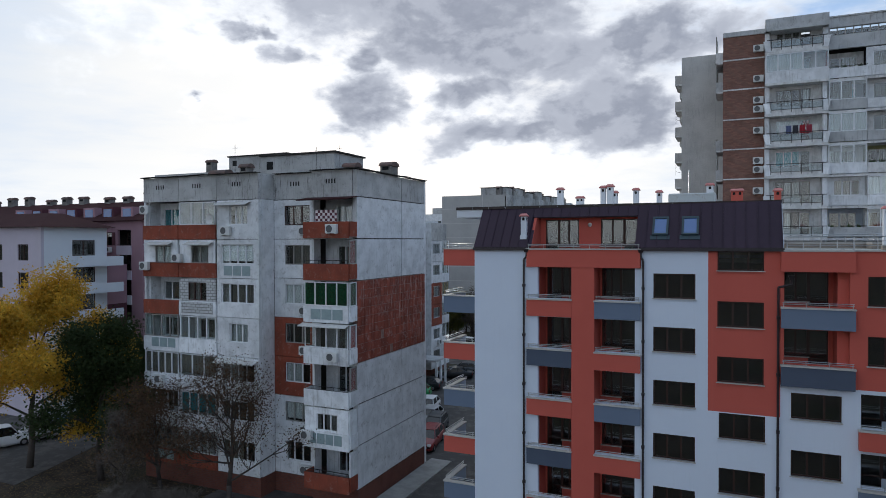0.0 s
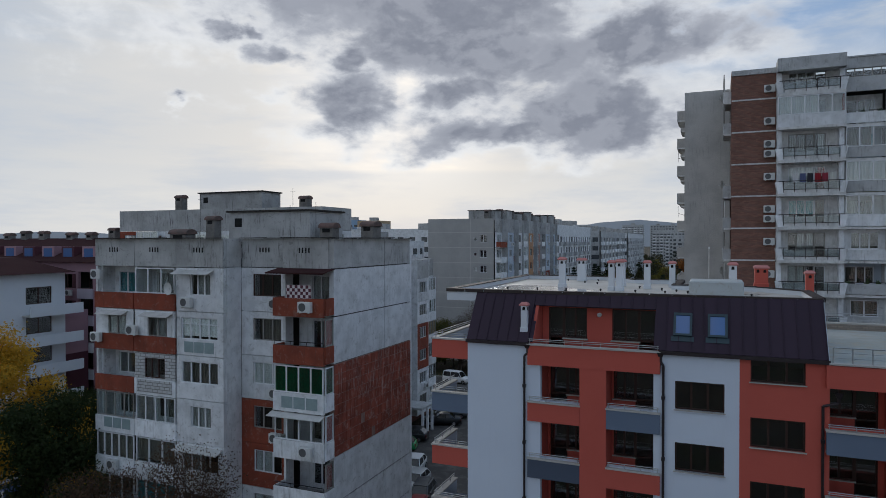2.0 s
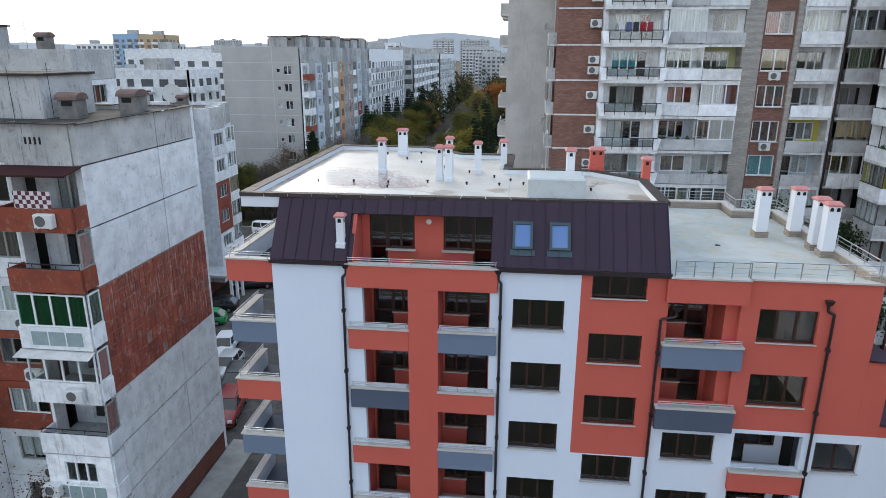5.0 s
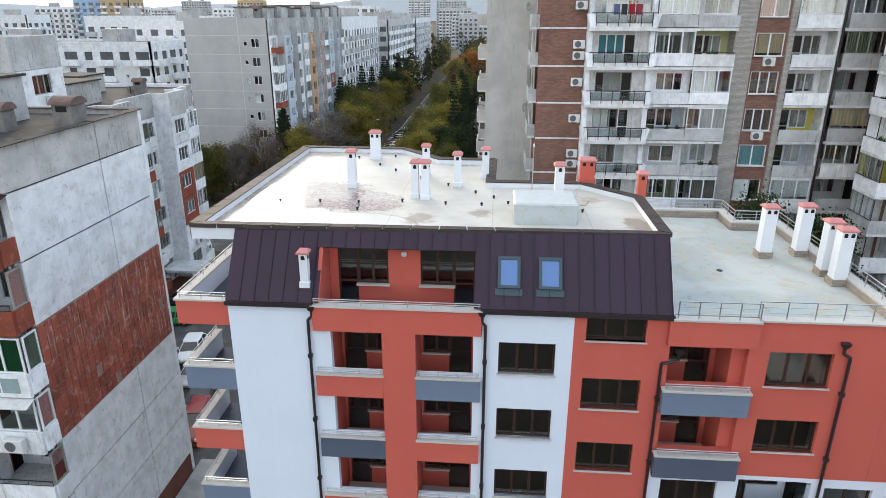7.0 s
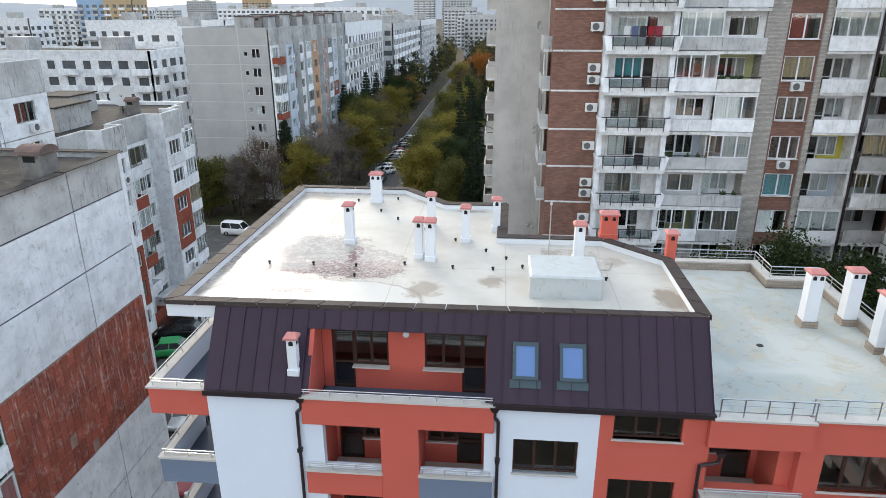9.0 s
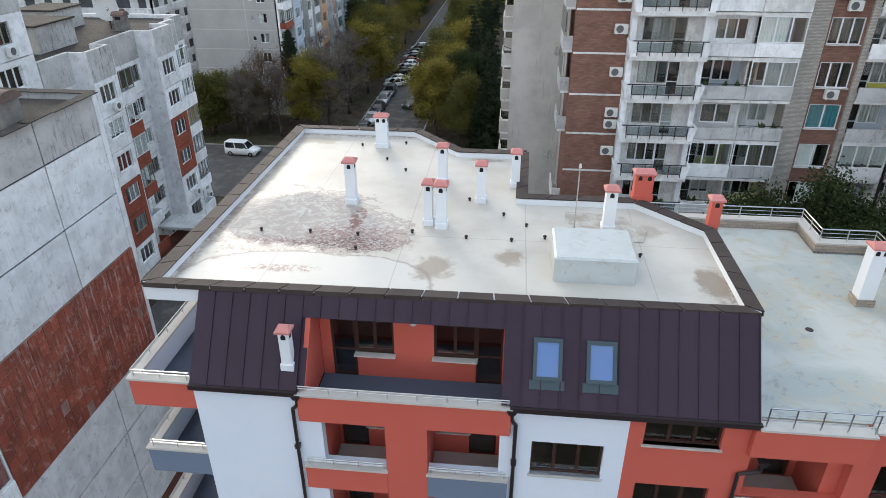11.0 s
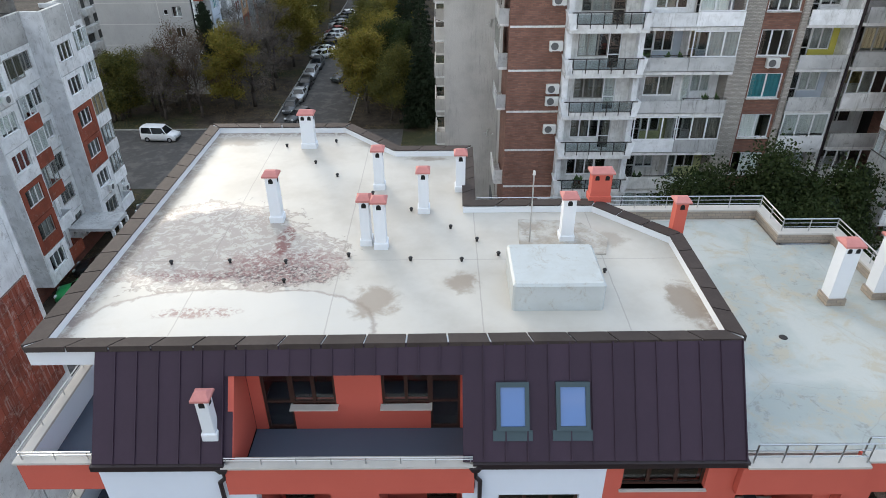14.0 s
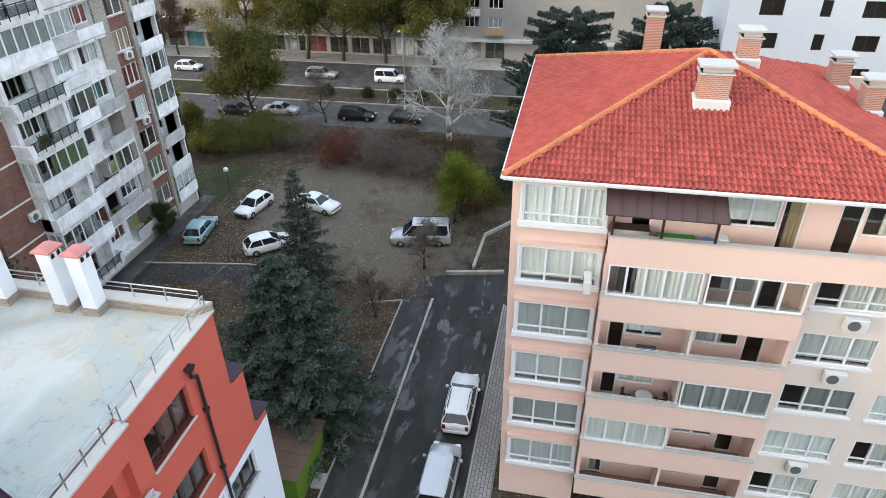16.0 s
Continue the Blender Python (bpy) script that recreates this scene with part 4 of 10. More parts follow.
    # welded seams
    for axis, v in ((0, -11.9), (0, -8.0), (0, -4.0), (0, -0.3), (1, 40.12)):
        line = n.math("LESS_THAN", n.math("ABSOLUTE", n.math("SUBTRACT", n.math("MULTIPLY_ADD", mid, 0.06, s[axis]), v)), 0.018)
        col = n.mix(n.math("MULTIPLY", line, 0.45), col, rgb(0.25, 0.22, 0.2))
    bs = n.n("ShaderNodeBsdfPrincipled", None, Base_Color=col)
    wet = n.math("MULTIPLY", n.step(pud, 0.05, 0.35), 0.42)
    n.put(bs, "Roughness", n.math("SUBTRACT", n.math("MULTIPLY_ADD", mid, 0.3, 0.36), wet))
    bs.inputs["Specular IOR Level"].default_value = 0.45
    b = n.n("ShaderNodeBump", None, Strength=0.25, Distance=0.02, Height=n.math("ADD", mid, n.math("MULTIPLY", fine, 0.15)))
    n.put(bs, "Normal", b.outputs[0])
    n.n("ShaderNodeOutputMaterial", None, Surface=bs.outputs[0])
    return m


MEMBRANE = membrane()
part("roof_deck", Geo().prism(IN, 18.9, 19.2), MEMBRANE, house, "white stained roof membrane")
for i in range(len(ROOF)):
    j = (i + 1) % len(ROOF)
    g = Geo().rings([[(*ROOF[i], 18.85), (*ROOF[i], 19.42), (*IN[i], 19.42), (*IN[i], 18.85)], [(*ROOF[j], 18.85), (*ROOF[j], 19.42), (*IN[j], 19.42), (*IN[j], 18.85)]])
    part("roof_parapet", g, STUCCO, house, "white upstand under the metal coping")
for i in range(len(ROOF)):
    j = (i + 1) % len(ROOF)
    a, b, c, d = (Vector((*p, 0)) for p in (ROOF[i], ROOF[j], IN[j], IN[i]))
    mid = ((b + c) - (a + d)) / 2
    n = max(1, round(mid.length / 1.0))
    out = Vector((mid.y, -mid.x, 0)).normalized() * 0.06
    lift = Vector((0, 0, 0.02)) if i % 2 else Vector()
    for k in range(n):
        u, v = k / n + 0.022 / n, (k + 1) / n - 0.022 / n
        p = [a.lerp(b, u) + out, a.lerp(b, v) + out, d.lerp(c, v) - out * 0.3, d.lerp(c, u) - out * 0.3]
        part("coping_sheet", Geo().rings([[q + Vector((0, 0, 19.424)) + lift for q in p], [q + Vector((0, 0, 19.46)) + lift for q in p]]).rings([[p[0] + Vector((0, 0, 19.30)), p[1] + Vector((0, 0, 19.30)), p[1] - out * 0.25 + Vector((0, 0, 19.30)), p[0] - out * 0.25 + Vector((0, 0, 19.30))], [p[0] + Vector((0, 0, 19.423)), p[1] + Vector((0, 0, 19.423)), p[1] - out * 0.25 + Vector((0, 0, 19.423)), p[0] - out * 0.25 + Vector((0, 0, 19.423))]]), COPING, house)
part("eaves_soffit", Geo().box(-15.05, -13.45, 36.0, 50.3, 18.86, 18.9), WHITE, house)
part("access_hatch", Geo().soft(-3.25, -0.85, 37.55, 39.62, 19.2, 20.02, 0.06), surface("hatch_membrane", (0.47, 0.50, 0.50), (0.40, 0.40, 0.38), 0.5, grain=12, patch=1.2, amount=0.5, bump=0.2, stain=0.45, stain_col=(0.30, 0.24, 0.18)), house, "white membrane-clad roof box")
LOOSE = surface("loose_membrane", (0.50, 0.48, 0.44), (0.30, 0.26, 0.21), 0.6, grain=6, patch=1.6, amount=0.9, bump=0.8, depth=0.05, stain=0.5, stain_col=(0.22, 0.17, 0.13))
part("membrane_patch", Geo().prism([(-2.75, 40.35), (-0.2, 40.3), (0.05, 41.2), (-0.7, 42.35), (-2.6, 42.45)], 19.2, 19.24), LOOSE, house, "wrinkled stained membrane patch")
POT = surface("black_vent", (0.02, 0.02, 0.02), (0.03, 0.03, 0.03), 0.5, grain=30, bump=0.05)


def vent_mesh():
    g = Geo().tube((0, 0, 0), (0, 0, 0.08), 0.04, 0.04, 8).tube((0, 0, 0.08), (0, 0, 0.115), 0.062, 0.062, 8).tube((0, 0, 0.115), (0, 0, 0.145), 0.062, 0.02, 8)
    return outward(g.mesh("roof_vent", POT))


VENTS = [(-11.4, 48.8), (-9.45, 49.25), (-9.95, 47.1), (-8.95, 45.9), (-13.0, 39.95), (-11.3, 40.0), (-9.65, 39.95), (-9.5, 38.95), (-7.85, 40.3), (-6.0, 40.05), (-4.5, 40.0), (-3.4, 40.3), (-6.1, 43.15), (-4.8, 41.95), (-4.0, 41.15), (-0.45, 39.35), (-7.5, 44.4)]
for x, y in VENTS:
    part("roof_vent", kept("vent", vent_mesh), None, house, "small black roof vent", Matrix.Translation((x, y, 19.2)))

# chimneys with pink tiled caps
CAP = surface("pink_cap", (0.55, 0.22, 0.20), (0.45, 0.17, 0.15), 0.75, grain=30, patch=3.0, amount=0.7, bump=0.2)
# near-black colour for the shade inside openings that are not cut
OPENING_SHADE = surface("opening_shade", (0.012, 0.012, 0.012), (0.02, 0.02, 0.02), 0.9, bump=0)
BASE_STONE = bricked("stone_cladding", (0.40, 0.33, 0.26), (0.30, 0.26, 0.22), (0.22, 0.19, 0.16), 0.3, 0.12, 0.01, stain=0.4)


def chimney(x, y, z, h, w=0.44, d=0.44, shaft=None, foot=None, flues=1):
    shaft = shaft or STUCCO
    root = thing("chimney", ("orange" if shaft is ORANGE else "white") + " rendered chimney with a pink tiled cap" + (" and a stone foot" if foot else ", standing on the roof"), "chimney", x, y, z, group="roof chimneys")
    m = Matrix.Translation((x, y, z))
    part("shaft", Geo().soft(-w / 2, w / 2, -d / 2, d / 2, 0 if not foot else 0.22, h - 0.14, 0.012), shaft, root, "", m)
    if foot:
        part("foot", Geo().box(-w / 2 - 0.05, w / 2 + 0.05, -d / 2 - 0.05, d / 2 + 0.05, 0, 0.26), foot, root, "stone-clad foot", m)
    else:
        part("collar", Geo().soft(-w / 2 - 0.04, w / 2 + 0.04, -d / 2 - 0.04, d / 2 + 0.04, 0, 0.22, 0.02), shaft, root, "", m)
    for k in range(flues):
        c = (k - (flues - 1) / 2) * w / flues
        arch = [(c - 0.07, h - 0.36), (c + 0.07, h - 0.36), (c + 0.07, h - 0.26), (c + 0.05, h - 0.21), (c, h - 0.19), (c - 0.05, h - 0.21), (c - 0.07, h - 0.26)]
        part("flue_hole", Geo().rings([[(u, -d / 2 - 0.004, v) for u, v in arch], [(u, -d / 2 + 0.1, v) for u, v in arch]]), OPENING_SHADE, root, "", m)
        side = [(u - c, v) for u, v in arch]
        part("flue_hole", Geo().rings([[(w / 2 + 0.004, u, v) for u, v in side], [(w / 2 - 0.1, u, v) for u, v in side]]), OPENING_SHADE, root, "", m)
    e = 0.07
    part("cap", Geo().rings([[(-w / 2 - e, -d / 2 - e, h - 0.14), (w / 2 + e, -d / 2 - e, h - 0.14), (w / 2 + e, d / 2 + e, h - 0.14), (-w / 2 - e, d / 2 + e, h - 0.14)],
                             [(-w / 2 - e, -d / 2 - e, h - 0.08), (w / 2 + e, -d / 2 - e, h - 0.08), (w / 2 + e, d / 2 + e, h - 0.08), (-w / 2 - e, d / 2 + e, h - 0.08)],
                             [(-w / 2 + 0.02, -0.05, h + 0.03), (w / 2 - 0.02, -0.05, h + 0.03), (w / 2 - 0.02, 0.05, h + 0.03), (-w / 2 + 0.02, 0.05, h + 0.03)]]), CAP, root, "pink tiled cap", m)
    return root


for x, y, h, w, f in ((-10.45, 42.6, 1.75, 0.36, 1), (-7.38, 41.1, 1.65, 0.3, 1), (-6.92, 40.88, 1.7, 0.35, 1), (-7.3, 44.95, 1.6, 0.34, 1), (-5.68, 43.15, 1.6, 0.33, 1), (-4.42, 44.75, 1.52, 0.33, 1), (-10.47, 48.8, 1.55, 0.54, 2), (-1.25, 41.25, 1.6, 0.38, 1)):
    chimney(x, y, 19.2, h, w, 0.38, None, None, f)
chimney(0.2, 43.5, 19.42, 1.15, 0.66, 0.44, ORANGE, None, 2)
chimney(2.3, 41.7, 17.0, 3.4, 0.36, 0.36, ORANGE, None, 1)
chimney(-10.6, slope_y(17.75), 17.55, 1.4, 0.3, 0.3, None, None, 1)
for x, y in ((7.5, 41.0), (9.1, 41.3), (9.15, 39.1), (9.15, 38.1)):
    chimney(x, y, 16.95, 2.3, 0.5, 0.5, None, BASE_STONE, 2)

# terrace
def screed():
    """Pale green-grey screed: beige clouds, darker damp blots, fine cracks."""
    m = bpy.data.materials.new("terrace_screed")
    m.use_nodes = True
    n = Nodes(m.node_tree)
    vec = n.n("ShaderNodeTexCoord").outputs["Object"]
    big, mid, fine = n.noise(vec, 0.35, 5.0, 0.6, 0.5), n.noise(vec, 1.1, 8.0, 0.72, 0.6), n.noise(vec, 16.0, 4.0, 0.7)
    col = n.mix(n.step(big, 0.38, 0.62), rgb(0.34, 0.37, 0.35), rgb(0.45, 0.46, 0.43))
    col = n.mix(n.math("MULTIPLY", n.step(mid, 0.47, 0.62), 0.8), col, rgb(0.42, 0.37, 0.28))
    col = n.mix(n.math("MULTIPLY", n.math("MULTIPLY", n.step(n.noise(vec, 2.6, 8.0, 0.75, 0.4), 0.54, 0.62), n.step(big, 0.52, 0.40)), 0.6), col, rgb(0.22, 0.22, 0.20))
    vor = n.n("ShaderNodeTexVoronoi", None, Vector=n.mix(0.25, vec, n.n("ShaderNodeTexNoise", None, Vector=vec, Scale=0.9).outputs[1]), Scale=0.32)
    vor.feature = "DISTANCE_TO_EDGE"
    col = n.mix(n.math("MULTIPLY", n.math("LESS_THAN", vor.outputs[0], 0.0022), 0.22), col, rgb(0.2, 0.19, 0.17))
    col = n.mix(n.math("MULTIPLY", fine, 0.2), col, rgb(0.25, 0.25, 0.23))
    bs = n.n("ShaderNodeBsdfPrincipled", None, Base_Color=col)
    n.put(bs, "Roughness", n.math("MULTIPLY_ADD", mid, 0.4, 0.35))
    b = n.n("ShaderNodeBump", None, Strength=0.15, Distance=0.01, Height=fine)
    n.put(bs, "Normal", b.outputs[0])
    n.n("ShaderNodeOutputMaterial", None, Surface=bs.outputs[0])
    return m


TERRACE = screed()
part("terrace_deck", Geo().prism([(2.2, 34.85), (9.35, 34.85), (9.35, 44.5), (7.3, 44.5), (7.3, 46.4), (-3.8, 46.4), (-3.8, 43.42), (0.1, 43.42), (2.25, 41.15)], 16.904, 16.95), TERRACE, house, "pale green-grey terrace screed")
LEDGE = [(2.15, 34.25), (5.05, 34.25), (5.05, 34.42), (9.78, 34.42), (9.78, 45.1), (7.75, 45.1), (7.75, 47.0), (-3.8, 47.0)]
LEDGE_IN = [(2.15, 34.62), (5.1, 34.62), (5.1, 34.8), (9.36, 34.8), (9.36, 44.7), (7.36, 44.7), (7.36, 46.6), (-3.8, 46.6)]
part("balcony_front", Geo().box(2.06, 5.045, 34.3, 34.6, 16.0, 16.92), ORANGE, house, "orange terrace front")
h = Geo()
for i in range(len(LEDGE) - 1):
    a, b, c, d = LEDGE[i], LEDGE[i + 1], LEDGE_IN[i + 1], LEDGE_IN[i]
    top_z = 17.02 if i < 3 else 17.32
    g = Geo().rings([[(*a, top_z - 0.07), (*b, top_z - 0.07), (*c, top_z - 0.07), (*d, top_z - 0.07)], [(*a, top_z), (*b, top_z), (*c, top_z), (*d, top_z)]])
    part("terrace_coping", g, SILL, house, "pale stone coping")
    if i >= 3:
        ax, ay = a[0] * 0.97 + d[0] * 0.03, a[1] * 0.97 + d[1] * 0.03
        h.rings([[(ax, ay, 16.9), (*b, 16.9), (*c, 16.9), (*d, 16.9)], [(ax, ay, top_z - 0.072), (*b, top_z - 0.072), (*c, top_z - 0.072), (*d, top_z - 0.072)]])
part("terrace_upstand", h, BASE_STONE, house, "stone-clad upstand")
fence_rail("terrace_railing", "brushed steel railing along the terrace edge", [(2.3, 34.4, 17.02), (5.0, 34.4, 17.02)], 0.62, 0.75, 3, group="terrace railings")
fence_rail("terrace_railing", "brushed steel railing along the terrace edge", [(5.0, 34.6, 17.02), (9.6, 34.6, 17.02)], 0.62, 0.85, 3, group="terrace railings")
fence_rail("terrace_railing", "brushed steel railing on a stone-clad upstand", [(9.57, 34.7, 17.32), (9.57, 44.9, 17.32), (7.55, 44.9, 17.32), (7.55, 46.8, 17.32), (-3.7, 46.8, 17.32)], 0.5, 1.2, 3, group="terrace railings")
part("floor_drain", Geo().tube((5.15, 39.15, 16.95), (5.15, 39.15, 16.97), 0.13, 0.11, 10), RAIL_DARK, house, "dark floor drain")
mast = thing("antenna_mast", "thin steel lightning mast beside the roof box", "antenna", -2.4, 41.0, 19.2)
part("pole", Geo().tube((-2.4, 41.0, 19.2), (-2.4, 41.0, 21.5), 0.022), STEEL, mast)
part("tip", Geo().tube((-2.4, 41.0, 21.5), (-2.4, 41.0, 21.62), 0.05, 0.03, 8), AC_WHITE, mast)


# rain pipes with hoppers
def rain_pipe(x, top_z, jog=0.0, y=FY - 0.1):
    g = Geo()
    pts = [(x + jog, y, top_z), (x + jog, y, top_z - 0.35), (x, y, top_z - 0.5), (x, y, 0.3)]
    g.pipe(pts, 0.055, 8)
    g.rings([[(x + jog - 0.08, y - 0.08, top_z - 0.12), (x + jog + 0.08, y - 0.08, top_z - 0.12), (x + jog + 0.08, y + 0.08, top_z - 0.12), (x + jog - 0.08, y + 0.08, top_z - 0.12)], [(x + jog - 0.15, y - 0.13, top_z + 0.06), (x + jog + 0.15, y - 0.13, top_z + 0.06), (x + jog + 0.15, y + 0.09, top_z + 0.06), (x + jog - 0.15, y + 0.09, top_z + 0.06)]])
    k = top_z - 2.0
    while k > 0.5:
        g.rings([[(x - 0.07, y - 0.07, k), (x + 0.07, y - 0.07, k), (x + 0.07, y + 0.09, k), (x - 0.07, y + 0.09, k)], [(x - 0.08, y - 0.08, k + 0.14), (x + 0.08, y - 0.08, k + 0.14), (x + 0.08, y + 0.09, k + 0.14), (x - 0.08, y + 0.09, k + 0.14)]])
        k -= PITCH
    part("rain_pipe", g, GUTTER, house, "dark brown rain pipe")


rain_pipe(-10.48, 16.95, 0.15)
rain_pipe(-4.18, 16.95, -0.12)
rain_pipe(1.95, 15.75, 0.55)
rain_pipe(8.15, 16.25, -0.25)

# ---- the old panel block beside it ----
def slab_levels(z0, pitch, n):
    return [z0 + pitch * k for k in range(n)]


def railing_bars(f, x0, x1, y, z, h, step=0.12, mat=None, name="rail"):
    g = Geo()
    g.box(x0, x1, y, y + 0.03, z + h - 0.04, z + h).box(x0, x1, y, y + 0.03, z, z + 0.03)
    n = int((x1 - x0) / step)
    for i in range(n + 1):
        x = x0 + (x1 - x0 - 0.02) * i / n
        g.box(x, x + 0.02, y + 0.005, y + 0.025, z + 0.03, z + h - 0.04)
    return f.add(name, g, mat or RAIL_DARK)


def glazed(f, x0, x1, z0, z1, y, n, frame=None, pane=None, cloth=0.6, label="glazed-in balcony window"):
    return f.win(x0, x1, z0, z1, n, frame or WHITE_FRAME, y, pane, cloth, label=label)


panel_block = thing("panel_block", "worn grey concrete panel block with rust-red balconies and patchy white repairs", "building", -31.0, 41.0, 0)
LZS = slab_levels(1.35, 2.71, 8)
LTOP = 22.1
ls = Face(panel_block, 0, 35.2, 0, seed=21)
lr = Face(panel_block, 0, 36.8, 0, seed=22)
lb = Face(panel_block, 0, 36.0, 0, seed=23)
lf = Face(panel_block, 0, 35.12, 0, seed=24)      # the fronts of the end balconies, which stand out from the gable
for face in (ls, lr, lb, lf):
    face.cloths, face.odds = [NET_CLOTH, CURTAIN, DARK_CLOTH, TEAL_CLOTH], [30, 22, 40, 2]
cols = [(-40.0, -36.5), (-36.5, -33.0), (-33.0, -29.3)]
# attic panels, with near-black blocks for the shade in their slots
for x0, x1 in cols:
    a = ls.box("attic_panel", ATTIC, x0 + 0.02, x1 - 0.02, 0.0, 0.3, 20.35, LTOP, "grey stained attic panel")
    for k in range(4):
        xm = (x0 + x1) / 2 - 0.45 + 0.22 * k
        part("slot", Geo().box(xm, xm + 0.09, -0.012, 0.1, 21.25, 21.55), OPENING_SHADE, a, "", ls.m)
for f, x0, x1 in ((lr, -29.28, -25.6), (lb, -25.58, -22.41)):
    a = f.box("attic_panel", ATTIC, x0 + 0.02, x1 - 0.02, 0.0, 0.3, 20.35, LTOP, "grey stained attic panel")
    for k in range(4):
        xm = (x0 + x1) / 2 - 0.45 + 0.22 * k
        part("slot", Geo().box(xm, xm + 0.09, -0.012, 0.1, 21.25, 21.55), OPENING_SHADE, a, "", f.m)
Face(panel_block, -29.3, 35.5, 90).box("attic_panel", ATTIC, 0.0, 1.3, 0.0, 0.3, 20.35, LTOP)
Face(panel_block, -25.6, 36.78, -90).box("attic_panel", ATTIC, 0.0, 0.46, 0.0, 0.25, 20.36, LTOP - 0.01)
# returns
Face(panel_block, -29.3, 35.5, 90).wall(PALE_PANEL, 0, 1.29, 1.34, 20.33, (), 0.3)
# window column and the two loggia columns, storey by storey
STY = random.Random(5)
for k, z in enumerate(LZS[:7]):
    t = z + 2.71
    floor = 7 - k
    # third column: flush windows
    mat = PALE_PANEL if k != 2 else WHITE_WORN
    ls.wall(mat, -32.98, -29.32, z + 0.02, t - 0.02, [(-32.6, -29.75, z + 1.0, t - 0.35)] if k not in (3, 6) else [(-31.9, -30.3, z + 1.0, t - 0.4)], 0.28, 0.0, "wall_panel", "pale concrete wall panel")
    if k in (3, 6):
        ls.win(-31.9, -30.3, z + 1.0, t - 0.4, 3, WHITE_FRAME, 0.1, None, 0.8)
    else:
        ls.win(-32.6, -29.75, z + 1.0, t - 0.35, 4, WHITE_FRAME, 0.06, None, 0.8, bar=0.95 if k == 5 else 0.0)
    for c, (x0, x1) in enumerate(cols[:2]):
        red = k in (0, 6, 5) or (k == 4 and c == 0)
        pm = RUST_PAINT if red else WHITE_WORN
        ls.box("balcony_panel", pm, x0 + 0.03, x1 - 0.03, -0.1, 0.04, z + 0.0, z + 1.02, "rust-red balcony panel" if red else "white patched balcony panel")
        ls.box("balcony_slab", CONCRETE, x0 + 0.03, x1 - 0.03, 0.045, 1.3, z, z + 0.14)
        ls.box("divider", PALE_PANEL, x0 - 0.02, x0 + 0.16, 0.06, 1.3, z + 0.14, t)
        ls.wall(WHITE_WORN, x0 + 0.16, x1 - 0.03, z + 0.14, t, [(x0 + 0.6, x1 - 0.6, z + 0.9, t - 0.4)], 0.2, 1.3, "loggia_wall")
        ls.win(x0 + 0.6, x1 - 0.6, z + 0.9, t - 0.4, 3, STY.choice((WHITE_FRAME, GREY_FRAME)), 1.36, None, 0.7)
        if (k, c) in ((6, 1), (3, 0), (3, 1), (2, 0), (2, 1), (1, 0), (1, 1), (0, 0), (0, 1)):
            glazed(ls, x0 + 0.1, x1 - 0.1, z + 1.04, t - 0.06, -0.05, STY.choice((3, 4, 5)), STY.choice((WHITE_FRAME, GREY_FRAME, WHITE_FRAME)))
        elif (k, c) == (5, 1) or (k, c) == (5, 0):
            ls.wall(WHITE_WORN, x0 + 0.1, x1 - 0.1, z + 1.04, t - 0.04, [(x0 + 1.2, x1 - 0.7, z + 1.04, t - 0.45)], 0.12, -0.06, "infill_wall", "white patched infill wall")
            ls.win(x0 + 1.2, x1 - 0.7, z + 1.04, t - 0.45, 2, GREY_FRAME, -0.02, None, 0.8)
    # recessed column
    red = k in (2, 3)
    lr.wall(RUST_PAINT if red else PALE_PANEL, -29.28, -25.62, z + 0.02, t - 0.02, [(-28.4, -26.3, z + 0.95, t - 0.4)], 0.28, 0.0, "wall_panel", "rust-red tiled wall panel" if red else "pale concrete wall panel")
    lr.win(-28.4, -26.3, z + 0.95, t - 0.4, 3, BROWN_FRAME if k == 6 else WHITE_FRAME if k % 2 == 0 else GREY_FRAME, 0.08, None, 0.8)
    if k in (1, 3, 4, 6, 0):
        lr.ac(-26.6, 0.0, z + 0.25)
    # end balconies
    red = k in (0, 5, 6)
    lf.box("balcony_panel", RUST_PAINT if red else WHITE_WORN, -25.55, -22.14, -0.12, 0.02, z + 0.05, z + 1.1, "rust-red balcony panel" if red else "white balcony panel")
    lb.box("balcony_slab", CONCRETE, -25.55, -22.42, -0.855, 1.6, z, z + 0.14)
    for xa in (-25.55, -22.16):
        lb.box("balcony_side", RUST_PAINT if red else WHITE_WORN, xa, xa + 0.1, -0.855, -0.01, z + 0.145, z + 1.1)
    if k in (4, 3, 2, 5):
        end = Face(panel_block, -22.1, 35.16, 90)
        end.win(0.02, 0.82, z + 1.12, t - 0.06, 1, WHITE_FRAME if k in (3, 4) else GREY_FRAME, 0.0, PANE_GREEN if k == 4 else None, 0.2)
    elif k in (1, 0):
        lb.box("infill_side", WHITE_WORN, -22.2, -22.1, -0.85, -0.01, z + 1.11, t - 0.04)
    lb.box("divider", PALE_PANEL, -25.58, -25.42, 0.03, 0.79, z + 0.15, t)
    lb.wall(WHITE_WORN, -25.55, -22.4, z + 0.14, t, [(-24.6, -22.8, z + 0.4, t - 0.45)], 0.2, 1.6, "loggia_wall")
    lb.win(-24.6, -22.8, z + 0.4, t - 0.45, 3, WHITE_FRAME, 1.66, None, 0.6)
    if k in (4, 3):
        glazed(lf, -25.5, -22.2, z + 1.12, t - 0.05, -0.06, 4, WHITE_FRAME, PANE_GREEN if k == 4 else None, 0.9)
